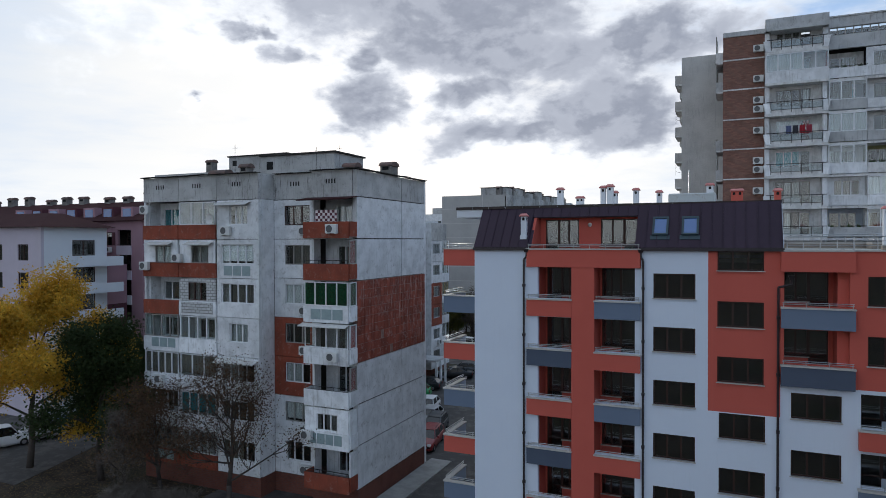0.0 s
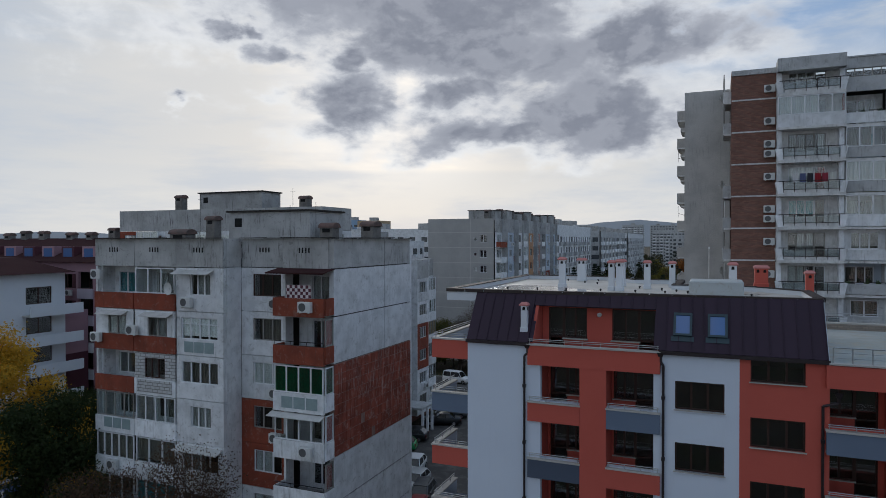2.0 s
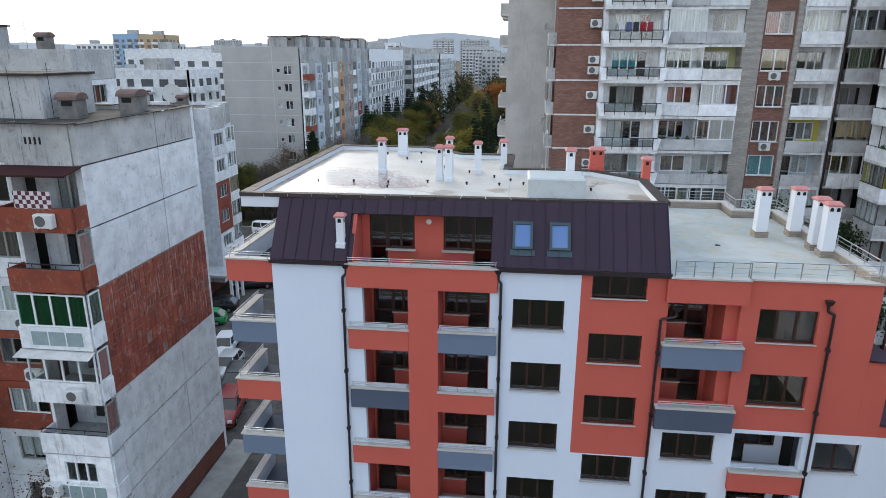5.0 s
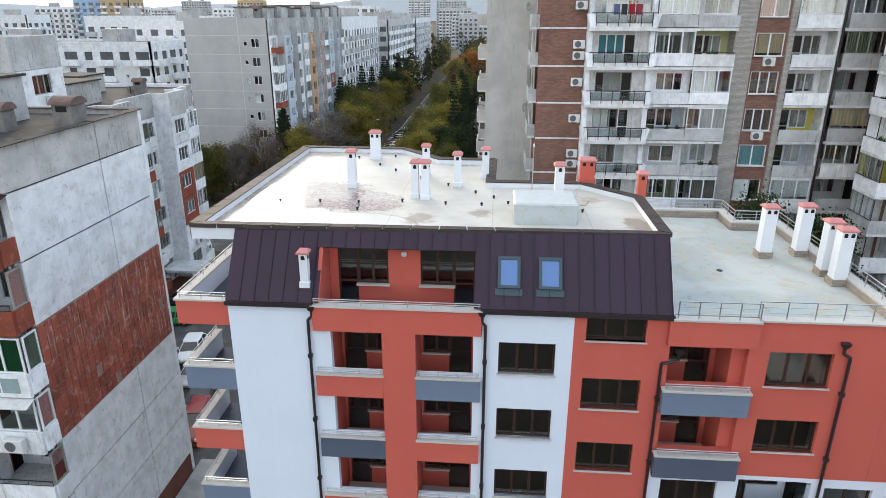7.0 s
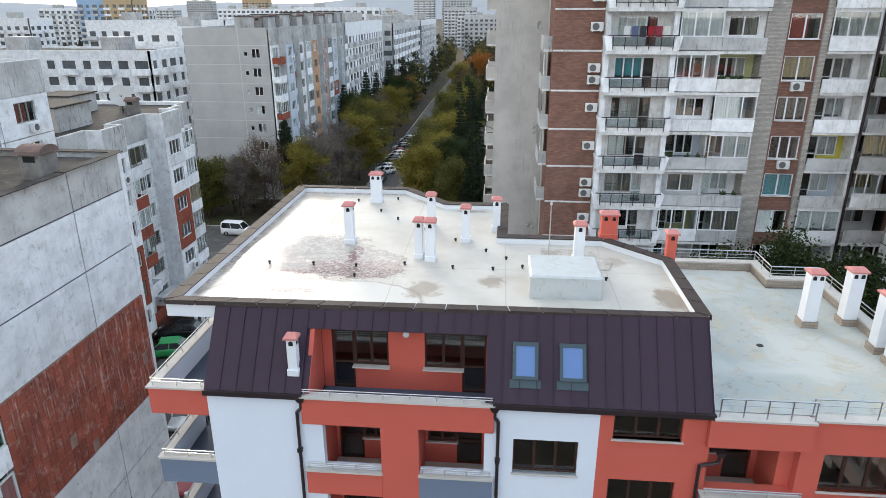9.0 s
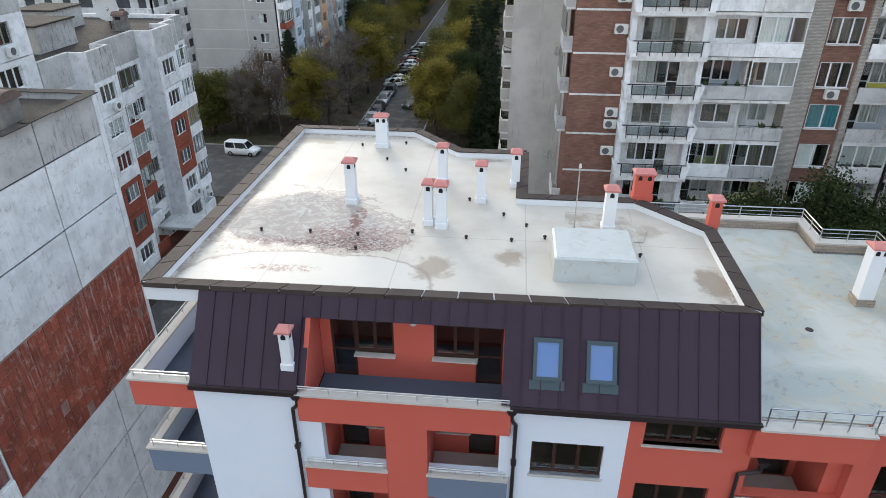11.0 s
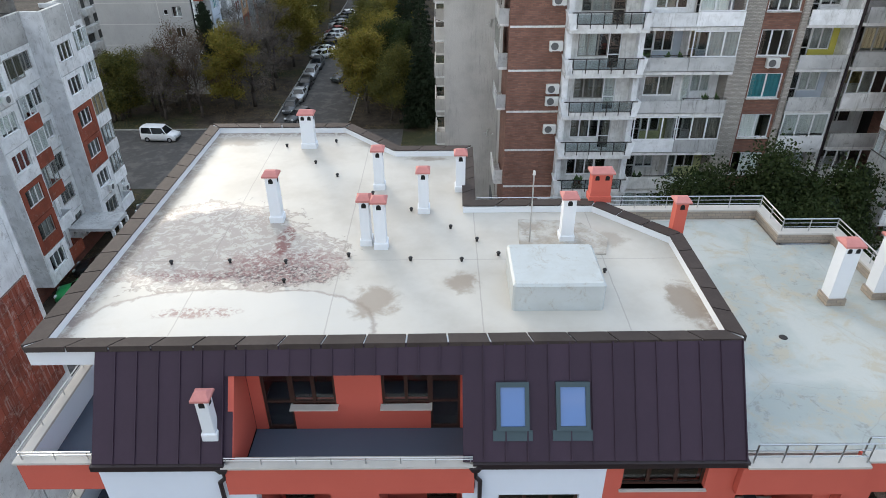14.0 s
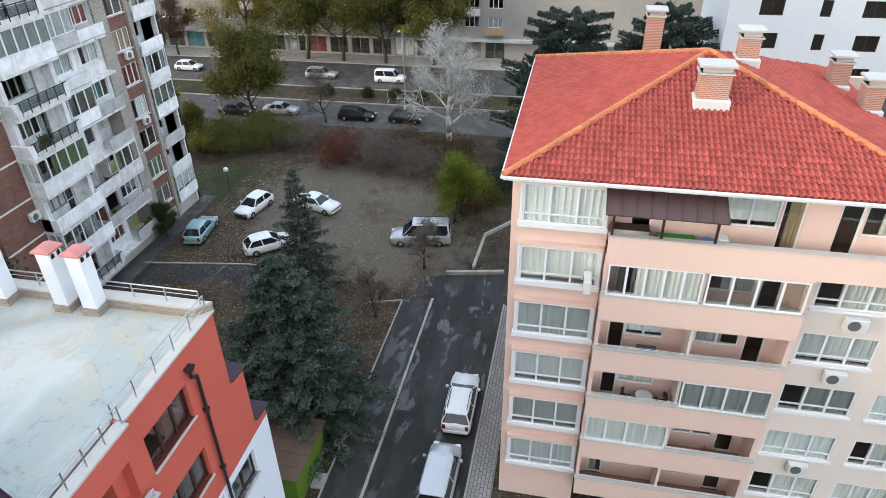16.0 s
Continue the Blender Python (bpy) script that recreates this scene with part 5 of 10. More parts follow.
    if k == 1:
        lf.wall(WHITE_WORN, -25.5, -22.2, z + 1.12, t - 0.04, [(-24.6, -23.0, z + 1.2, t - 0.4)], 0.12, -0.06, "infill_wall")
        lf.win(-24.6, -23.0, z + 1.2, t - 0.4, 3, WHITE_FRAME, -0.02, None, 0.3)
    if k in (6, 3):
        lf.ac(-23.2, -0.12, z + 0.35)
    if k in (0, 5, 2):
        railing_bars(lf, -25.5, -22.2, -0.06, z + 1.1, 0.25, 0.9)
lf.ac(-25.2, -0.12, LZS[1] + 0.6)
ls.ac(-39.5, -0.1, LZS[6] + 1.9)
ls.ac(-39.6, -0.1, LZS[5] + 0.5)
ls.ac(-32.0, 0.0, LZS[6] + 0.3)
ls.ac(-36.4, -0.1, LZS[5] + 1.1)
ls.ac(-38.2, -0.1, LZS[2] + 0.4)
ls.dish(-33.2, 0.0, LZS[6] + 1.4, 0.4, -10)
ls.dish(-34.8, -0.15, LZS[2] + 0.7, 0.35, 20)
# sheet awnings over single windows, and glazed panels in the fronts
AWN_PALE = surface("pale_awning", (0.62, 0.61, 0.58), (0.45, 0.44, 0.42), 0.7, grain=20, patch=1.5, amount=0.7, bump=0.1, stain=0.3)
for x0, x1, k in ((-32.9, -30.0, 6), (-35.6, -33.2, 5), (-39.4, -37.0, 5), (-32.9, -29.4, 2)):
    z = LZS[k] + 2.42
    ls.add("awning", Geo().rings([[(x0, -0.62, z - 0.1), (x1, -0.62, z - 0.1), (x1, -0.01, z + 0.14), (x0, -0.01, z + 0.14)], [(x0, -0.62, z - 0.075), (x1, -0.62, z - 0.075), (x1, -0.01, z + 0.165), (x0, -0.01, z + 0.165)]]), AWN_PALE, "pale sheet awning")
z = LZS[3] + 2.5
lf.add("awning", Geo().rings([[(-25.7, -0.6, z), (-22.1, -0.6, z), (-22.1, -0.02, z + 0.16), (-25.7, -0.02, z + 0.16)], [(-25.7, -0.6, z + 0.03), (-22.1, -0.6, z + 0.03), (-22.1, -0.02, z + 0.19), (-25.7, -0.02, z + 0.19)]]), AWN_PALE, "pale sheet awning")
FRONT_GLASS = surface("ribbed_panel", (0.30, 0.38, 0.38), (0.22, 0.28, 0.28), 0.35, grain=12, patch=2.0, amount=0.6, bump=0.2, spec=0.5)
for f, x0, x1, y, z, n in ((ls, -32.4, -30.0, 0.0, LZS[5] + 0.2, 3), (lf, -25.0, -22.5, -0.12, LZS[4] + 0.25, 3), (lf, -25.2, -22.6, -0.12, LZS[1] + 0.35, 4), (ls, -39.2, -36.8, -0.1, LZS[3] + 0.3, 3), (ls, -39.4, -37.0, -0.1, LZS[0] + 0.25, 3)):
    step = (x1 - x0) / n
    for i in range(n):
        f.box("front_pane", FRONT_GLASS, x0 + step * i + 0.04, x0 + step * (i + 1) - 0.04, y - 0.02, y - 0.004, z, z + 0.66)
# white brick infill with an unplastered face
WHITE_BRICK = bricked("white_blocks", (0.60, 0.60, 0.59), (0.50, 0.50, 0.49), (0.22, 0.21, 0.2), 0.4, 0.2, 0.025, stain=0.2)
ls.wall(WHITE_BRICK, -36.42, -33.08, LZS[4] + 1.05, LZS[5] - 0.04, [(-35.6, -33.9, LZS[4] + 1.1, LZS[5] - 0.35)], 0.12, -0.065, "infill_wall", "bare white block infill")
ls.win(-35.6, -33.9, LZS[4] + 1.1, LZS[5] - 0.35, 3, BROWN_FRAME, -0.02, None, 0.4)
ls.box("front_repair", WHITE_BRICK, -36.2, -33.3, -0.135, -0.104, LZS[4] + 0.15, LZS[4] + 0.95)
# canopy above the top end balcony
lf.add("balcony_canopy", Geo().rings([[(-25.9, -0.35, 20.12), (-22.0, -0.35, 20.12), (-22.0, 0.86, 20.32), (-25.9, 0.86, 20.32)], [(-25.9, -0.35, 20.16), (-22.0, -0.35, 20.16), (-22.0, 0.86, 20.36), (-25.9, 0.86, 20.36)]]).box(-25.9, -22.0, -0.37, -0.33, 20.08, 20.17), ROOF_DARK, "dark sheet canopy over a balcony")
def checked():
    m = bpy.data.materials.new("checked_cloth")
    m.use_nodes = True
    n = Nodes(m.node_tree)
    sp = n.n("ShaderNodeSeparateXYZ", None, Vector=n.n("ShaderNodeTexCoord").outputs["Object"]).outputs
    flat = n.n("ShaderNodeCombineXYZ", None, X=sp[0], Y=sp[2], Z=0.013)
    ck = n.n("ShaderNodeTexChecker", None, Vector=flat.outputs[0], Color1=rgb(0.62, 0.55, 0.54), Color2=rgb(0.10, 0.03, 0.04), Scale=5.5)
    n.n("ShaderNodeOutputMaterial", None, Surface=n.n("ShaderNodeBsdfPrincipled", None, Base_Color=ck.outputs[0], Roughness=0.95).outputs[0])
    return m


cloth = checked()
g = Geo()
for i in range(14):
    x = -24.6 + 0.12 * i
    g.quad((x, -0.14 - 0.02 * (i % 2), LZS[6] + 1.1), (x + 0.12, -0.14 - 0.02 * ((i + 1) % 2), LZS[6] + 1.1), (x + 0.12, -0.14 - 0.02 * ((i + 1) % 2), LZS[6] + 1.85), (x, -0.14 - 0.02 * (i % 2), LZS[6] + 1.85))
lf.add("hanging_blanket", g, cloth, "checked blanket drying on the balcony")
# plinth
g = Geo().box(-40.0, -29.3, 35.25, 46.0, 0, 1.33).box(-29.3, -22.12, 36.82, 46.0, 0, 1.33).box(-25.6, -22.12, 36.02, 36.82, 0, 1.33)
PLINTH = bricked("plinth_tiles", (0.20, 0.07, 0.045), (0.16, 0.055, 0.04), (0.12, 0.08, 0.07), 0.25, 0.12, 0.012, stain=0.5)
part("plinth", g, PLINTH, panel_block, "dark red tiled plinth")
# blind east gable of big panels; two storeys clad in rust-red tiles
le = Face(panel_block, -22.1, 36.0, 90, seed=31)
zs = [1.35, 4.2, 6.9, 9.6, 12.25, 14.9, 17.62, 20.35, LTOP]
split = [0.0, 6.2, 10.0]
for k in range(8):
    for c in range(2):
        a, b = split[c] + 0.035, split[c + 1] - 0.035
        tiled = k in (3, 4)
        le.box("gable_panel", TILE_BED if tiled else (ATTIC if k == 7 else PALE_PANEL), a, b, -0.02 if tiled else 0.0, 0.3, zs[k] + (0.0 if tiled else 0.035), zs[k + 1] - (0.002 if tiled else 0.035), "rust-red tiled gable panel" if tiled else "stained concrete gable panel")
tr = random.Random(19)
for r_ in range(9):
    for c in range(23):
        w_, h_ = 10.0 / 23, 5.28 / 9
        key = ("gable_tile", tr.randrange(4))
        tile_me = kept(key, lambda: outward(Geo().soft(0.014, w_ - 0.014, 0.014, h_ - 0.014, 0, 0.028, 0.008).mesh("tile", TILE_RED)))
        m = le.at(c * w_, -0.021, 9.61 + r_ * h_) @ pose(0, 0, 0, 90 + tr.uniform(-0.7, 0.7), tr.uniform(-0.5, 0.5), 0)
        if tr.random() > 0.02:
            part("tile", tile_me, None, le.p, "", m)
le.box("gable_backing", GUTTER, 0.32, 9.68, 0.06, 0.36, 1.35, LTOP - 0.02)
Face(panel_block, -22.1, 46.32, 180).wall(PALE_PANEL, 0.02, 17.9, 0, LTOP)
Face(panel_block, -40.0, 46.0, -90).wall(PALE_PANEL, 0.0, 10.48, 0, LTOP)
core(panel_block, -39.2, -23.2, 38.9, 45.2, 1.4, 20.6)
part("roof", Geo().prism([(-39.7, 35.5), (-29.6, 35.5), (-29.6, 37.1), (-25.3, 37.1), (-25.3, 36.3), (-22.4, 36.3), (-22.4, 45.7), (-39.7, 45.7)], 21.5, 21.9), FELT, panel_block, "dark worn roof felt")
g = Geo()
for a, b in (((-40.05, 35.15), (-29.25, 35.15)), ((-29.25, 36.75), (-25.6, 36.75)), ((-25.6, 35.95), (-22.05, 35.95)), ((-22.05, 35.95), (-22.05, 46.05)), ((-22.05, 46.05), (-40.05, 46.05)), ((-40.05, 46.05), (-40.05, 35.15))):
    d = Vector((b[0] - a[0], b[1] - a[1], 0)).normalized()
    n = max(2, round((Vector(b) - Vector(a)).length / 1.5))
    for i in range(n):
        p, q = Vector((*a, 0)).lerp(Vector((*b, 0)), (i + 0.02) / n), Vector((*a, 0)).lerp(Vector((*b, 0)), (i + 0.98) / n)
        lift = 22.104 + STY.uniform(0, 0.03)
        g.bar((p.x, p.y, lift), (q.x, q.y, lift + STY.uniform(-0.002, 0.02)), 0.5, 0.035)
part("roof_edge_sheet", g, FELT, panel_block, "curling roof edge sheet")


def roof_hut(parent, x0, x1, y0, y1, z0, z1, mat=None, slot=True):
    ob = part("roof_hut", Geo().box(x0, x1, y0, y1, z0, z1), mat or ATTIC, parent, "grey concrete roof hut")
    part("hut_roof", Geo().box(x0 - 0.15, x1 + 0.15, y0 - 0.15, y1 + 0.15, z1, z1 + 0.12), FELT, ob)
    if slot:
        # dark block painting the shade of a window opening
        part("hut_window", Geo().box(x0 + 0.5, x0 + 1.1, y0 - 0.01, y0 + 0.1, z1 - 1.0, z1 - 0.4), OPENING_SHADE, ob)
    return ob


FLUE = surface("flue_concrete", (0.24, 0.225, 0.205), (0.13, 0.12, 0.11), 0.92, grain=14, patch=1.2, amount=0.9, bump=0.4, stain=0.4, stain_col=(0.06, 0.055, 0.05))
SOOTY = surface("sooty_cap", (0.11, 0.085, 0.075), (0.20, 0.12, 0.10), 0.92, grain=14, patch=1.5, amount=0.9, bump=0.4, stain=0.4, stain_col=(0.05, 0.045, 0.04))


def brick_flue(parent, x, y, z, w=0.9, d=0.7, h=0.8, cap=None):
    ob = part("flue", Geo().soft(x - w / 2, x + w / 2, y - d / 2, y + d / 2, z, z + h, 0.03), FLUE, parent, "stained concrete flue stack")
    arch = [(math.cos(math.pi * i / 8), math.sin(math.pi * i / 8)) for i in range(9)]
    part("flue_cap", Geo().rings([[(x - w / 2 - 0.08 + q, y + (d / 2 + 0.08) * c, z + h + 0.34 * v) for c, v in arch] for q in (0.0, w + 0.16)]), cap or SOOTY, ob, "rounded sooty cap")
    # dark block painting the shade in the flue's mouth
    part("flue_mouth", Geo().box(x - w * 0.28, x + w * 0.28, y - d / 2 - 0.012, y - d / 2 + 0.05, z + h - 0.3, z + h - 0.05), OPENING_SHADE, ob)



roof_hut(panel_block, -33.0, -26.4, 40.0, 44.0, 21.9, 23.9)
brick_flue(panel_block, -34.6, 37.4, 21.9, 1.4, 0.9, 0.5)
brick_flue(panel_block, -36.6, 42.5, 21.9, 0.8, 0.8, 1.6)
brick_flue(panel_block, -25.3, 40.6, 21.9, 1.0, 0.8, 0.9)
brick_flue(panel_block, -23.0, 42.0, 21.9, 0.9, 1.1, 1.0)
for x, y, h in ((-36.9, 41.5, 3.4), (-27.8, 39.8, 2.4), (-26.2, 40.4, 2.6)):
    part("antenna_pole", Geo().tube((x, y, 21.9), (x, y, 21.9 + h), 0.014).tube((x - 0.25, y, 21.6 + h), (x + 0.25, y, 21.6 + h), 0.008), RAIL_DARK, panel_block)


LIGHT_JOINT = surface("joint_mortar", (0.56, 0.54, 0.51), (0.45, 0.44, 0.42), 0.9, grain=20, bump=0.1)


# ---- panel blocks behind, with bays and balconies ----
def bay_block(name, label, face, width, z_top, levels, seed, split, wall=None, red=0.3, attic=True, coats=(), rusty=None):
    """A panel facade of bays: split holds (x0, x1, kind), kind: wall, win, bal or blank."""
    r = random.Random(seed)
    pitch = levels[1] - levels[0]
    for bi, (x0, x1, kind, y) in enumerate(split):
        if coats:
            wall = coats[bi % len(coats)]
        if attic:
            face.box("attic_panel", ATTIC, x0 + 0.01, x1 - 0.01, y, y + 0.3, levels[-1] + pitch, z_top, "grey attic panel")
        for k, z in enumerate(levels):
            t = z + pitch
            isred = r.random() < red if rusty is None else (bi, k) in rusty
            mat = RUST_PAINT if isred and kind != "blank" else (wall or PALE_PANEL)
            if kind == "blank":
                face.wall(mat, x0 + 0.025, x1 - 0.025, z + 0.025, t - 0.025, (), 0.25, y, "wall_panel")
            elif kind == "win":
                c, hw = (x0 + x1) / 2, min(1.0, (x1 - x0) / 2 - 0.5)
                face.wall(mat, x0 + 0.025, x1 - 0.025, z + 0.025, t - 0.025, [(c - hw, c + hw, z + 0.95, t - 0.4)], 0.25, y, "wall_panel")
                face.win(c - hw, c + hw, z + 0.95, t - 0.4, 2 if hw < 0.85 else 3, r.choice((WHITE_FRAME, WHITE_FRAME, GREY_FRAME)), y + 0.1, None, 0.6)
                if r.random() < 0.25:
                    face.ac(c + hw * 0.4, y, z + 0.3)
            else:
                pm = RUST_PAINT if isred else r.choice((WHITE_WORN, PALE_PANEL))
                face.box("balcony_panel", pm, x0 + 0.05, x1 - 0.05, y - 0.9, y - 0.78, z, z + 1.0)
                face.box("balcony_slab", CONCRETE, x0 + 0.05, x1 - 0.05, y - 0.775, y, z, z + 0.14)
                face.box("balcony_side", pm, x0 + 0.05, x0 + 0.15, y - 0.775, y, z + 0.145, z + 1.0)
                face.box("balcony_side", pm, x1 - 0.15, x1 - 0.05, y - 0.775, y, z + 0.145, z + 1.0)
                face.wall(WHITE_WORN, x0 + 0.025, x1 - 0.025, z + 0.025, t - 0.025, [(x0 + 0.5, x1 - 0.5, z + 0.5, t - 0.4)], 0.25, y, "wall_panel")
                face.win(x0 + 0.5, x1 - 0.5, z + 0.5, t - 0.4, 3, WHITE_FRAME, y + 0.1, None, 0.6)
                if r.random() < 0.6:
                    glazed(face, x0 + 0.08, x1 - 0.08, z + 1.02, t - 0.05, y - 0.86, r.choice((3, 4)), r.choice((WHITE_FRAME, WHITE_FRAME, GREY_FRAME)))


second = thing("panel_block", "pale panel block with rust-red patches and an entrance porch", "building", -43.0, 71.0, 0)
s_e = Face(second, -36.0, 61.5, 90, seed=41)
S_LEV = slab_levels(1.3, 2.7, 6)
S_TOP = 19.7
SPLIT = [(0, 3.4, "win", 0.0), (3.4, 6.4, "win", -1.3), (6.4, 9.2, "bal", 0.0), (9.2, 12.2, "win", 0.0), (12.2, 15.4, "win", -1.6), (15.4, 18.0, "bal", -0.6), (18.0, 20.5, "win", 0.0)]
bay_block("", "", s_e, 20.5, S_TOP, S_LEV, 43, SPLIT, rusty={(2, 2), (2, 3), (2, 4), (1, 1), (1, 2), (4, 3), (4, 2), (2, 0)})
for y, d in ((3.4, 1.3), (6.4, 1.3), (12.2, 1.6), (15.4, 1.6), (18.0, 0.6)):
    s_e.box("return_wall", PALE_PANEL, y - 0.1, y + 0.1, -d + 0.02, 0.3, 1.3, S_TOP - 0.02)
s_e.box("plinth", PLINTH, 0, 20.5, -0.1, 0.3, 0, 1.29)
Face(second, -50.0, 61.5, 0, seed=44).wall(PALE_PANEL, 0, 13.73, 0, S_TOP - 0.01)
Face(second, -36.3, 82.0, 180).wall(PALE_PANEL, 0, 14, 0, S_TOP)
core(second, -49, -37.2, 62.5, 81, 1.5, 18.2)
part("roof", Geo().prism([(-49.7, 61.8), (-36.2, 61.8), (-36.2, 64.9), (-34.8, 64.9), (-34.8, 67.9), (-36.2, 67.9), (-36.2, 73.7), (-34.5, 73.7), (-34.5, 76.9), (-36.2, 76.9), (-36.2, 81.7), (-49.7, 81.7)], 19.0, 19.35), FELT, second, "dark worn roof felt")
roof_hut(second, -42.5, -38.6, 65.5, 70.0, 19.35, 21.2)
roof_hut(second, -46.5, -43.0, 74.0, 78.0, 19.35, 21.0)
brick_flue(second, -38.0, 75.5, 19.35, 0.9, 0.9, 1.2)
brick_flue(second, -40.5, 79.0, 19.35, 1.2, 0.9, 0.9)
big_dish = Face(second, 0, 76, 0)
big_dish.dish(-39.3, 0.0, 21.0, 0.95, 25)
part("dish_post", Geo().tube((-39.3, 76, 19.3), (-39.3, 76, 21.0), 0.06), RAIL_DARK, second)
third = thing("panel_block", "taller grey panel block with a slotted attic, behind the others", "building", -49.0, 59.0, 0)
t_s = Face(third, -62.0, 56.2, 0, seed=45)
T3 = slab_levels(1.4, 2.7, 8)
t_s.wall(PALE_PANEL, 0, 26, 0, T3[4] - 0.01)
bay_block("", "", t_s, 26, 25.2, T3[4:], 46, [(i * 3.25, (i + 1) * 3.25, ("win", "bal")[i % 2], 0.0) for i in range(8)], red=0.2)
t_e = Face(third, -36.0, 56.2, 90, seed=47)
bay_block("", "", t_e, 5.2, 25.2, T3, 48, [(0.3, 5.2, "win", 0.0)], red=0.0)
Face(third, -36.3, 61.42, 180).wall(PALE_PANEL, 0, 25.7, 0, 25.19)
core(third, -61.5, -36.6, 57.2, 60.8, 1.5, 23)
part("roof", Geo().box(-61.7, -36.3, 56.5, 61.0, 24.4, 24.7), FELT, third, "dark worn roof felt")
roof_hut(third, -52.0, -44.0, 57.5, 60.5, 24.7, 26.9)
brick_flue(third, -55.5, 58.5, 24.7, 0.9, 0.9, 1.9)
brick_flue(third, -39.5, 58.5, 24.7, 0.9, 0.9, 1.4)
for x in (-50, -46.5, -41):
    part("antenna_pole", Geo().tube((x, 58.5, 24.7), (x, 58.5, 27.2), 0.016).tube((x - 0.3, 58.5, 26.9), (x + 0.3, 58.5, 26.9), 0.008), RAIL_DARK, third)
porch = part("porch_roof", Geo().box(-35.95, -32.4, 70.6, 73.6, 2.9, 3.15), CONCRETE, second, "concrete entrance porch")
for y in (70.8, 72.1, 73.4):
    part("porch_post", Geo().box(-32.55, -32.3, y - 0.12, y + 0.12, 0, 2.9), WHITE_WORN, second)


def row_block(name_label, x_face, y0, n_bays, bay, z_top, levels, seed, depth=13.0, gable=True):
    """A long receding panel row with its facade to the street (facing +x)."""
    root = thing("panel_row", name_label, "building", x_face - depth / 2, y0 + n_bays * bay / 2, 0)
    f = Face(root, x_face, y0, 90, seed=seed)
    r = random.Random(seed)
    split = []
    for i in range(n_bays):
        kind, y = (("bal", -0.2), ("win", -1.3), ("bal", 0.5), ("win", -0.9))[i % 4]
        split.append((i * bay, (i + 1) * bay, kind, y))
    bay_block("", "", f, n_bays * bay, z_top, levels, seed, split, red=0.06, coats=(BAY_BLUE, BAY_BLUE, CONCRETE, PALE_PANEL, BAY_BEIGE, BAY_ORANGE, CONCRETE, BAY_PINK, WHITE_WORN, BAY_BLUE, BAY_BEIGE))
    for i in range(1, n_bays):
        f.box("return_wall", CONCRETE, i * bay - 0.08, i * bay + 0.08, -1.25, 0.5, levels[0], z_top)
    f.box("plinth", CONCRETE, 0, n_bays * bay, -0.05, 0.3, 0, levels[0])
    L = n_bays * bay
    core(root, x_face - depth + 0.6, x_face - 1.3, y0 + 0.5, y0 + L - 0.5, 1, z_top - 1.5)
    part("roof", Geo().box(x_face - depth + 0.3, x_face - 0.1, y0 + 0.2, y0 + L - 0.2, z_top - 0.6, z_top - 0.3), FELT, root)
    part("back_wall", Geo().box(x_face - depth, x_face - depth + 0.3, y0 + 0.31, y0 + L, 0, z_top - 0.01), CONCRETE, root)
    part("end_wall", Geo().box(x_face - depth + 0.305, x_face - 0.35, y0 + L - 0.3, y0 + L, 0, z_top), CONCRETE, root)
    for i in range(0, n_bays, 2):
        roof_hut(root, x_face - 6.0, x_face - 0.8, y0 + i * bay + 2.5, y0 + i * bay + 6.0, z_top - 0.3, z_top + 1.3 + 0.9 * r.random(), slot=False)
        brick_flue(root, x_face - 1.8, y0 + i * bay + 1.2, z_top - 0.3, 0.9, 1.4, 1.6)
        brick_flue(root, x_face - 2.2, y0 + i * bay + 9.5, z_top - 0.3, 0.9, 1.2, 1.3)
        brick_flue(root, x_face - 1.2, y0 + i * bay + 6.4, z_top - 0.3, 1.0, 1.0, 1.9)
    return root, f


M_LEV = slab_levels(1.5, 2.75, 8)
mrow, mf = row_block("long grey panel row with glazed balconies, along the tree-lined street", -38.5, 115.4, 13, 3.6, 26.0, M_LEV, 51)
mg = Face(mrow, -51.6, 115.4, 0, seed=52)
g_holes = []
for z in M_LEV:
    g_holes += [(9.0, 9.6, z + 1.2, z + 1.9), (10.2, 11.5, z + 0.95, z + 2.3)]
mg.wall(GABLE_GREY, 0, 12.8, 0, 26.0, g_holes)
for a, b, c, d in g_holes:
    mg.win(a, b, c, d, 1 if b - a < 1 else 2, WHITE_FRAME, 0.1, None, 0.5)
mg.box("panel_joint", LIGHT_JOINT, 8.3, 8.42, -0.02, -0.002, 1.5, 26.0)
for k in range(1, 9):
    mg.box("panel_joint", LIGHT_JOINT, 0, 12.8, -0.015, -0.001, 1.5 + 2.75 * k - 0.05, 1.5 + 2.75 * k + 0.05)


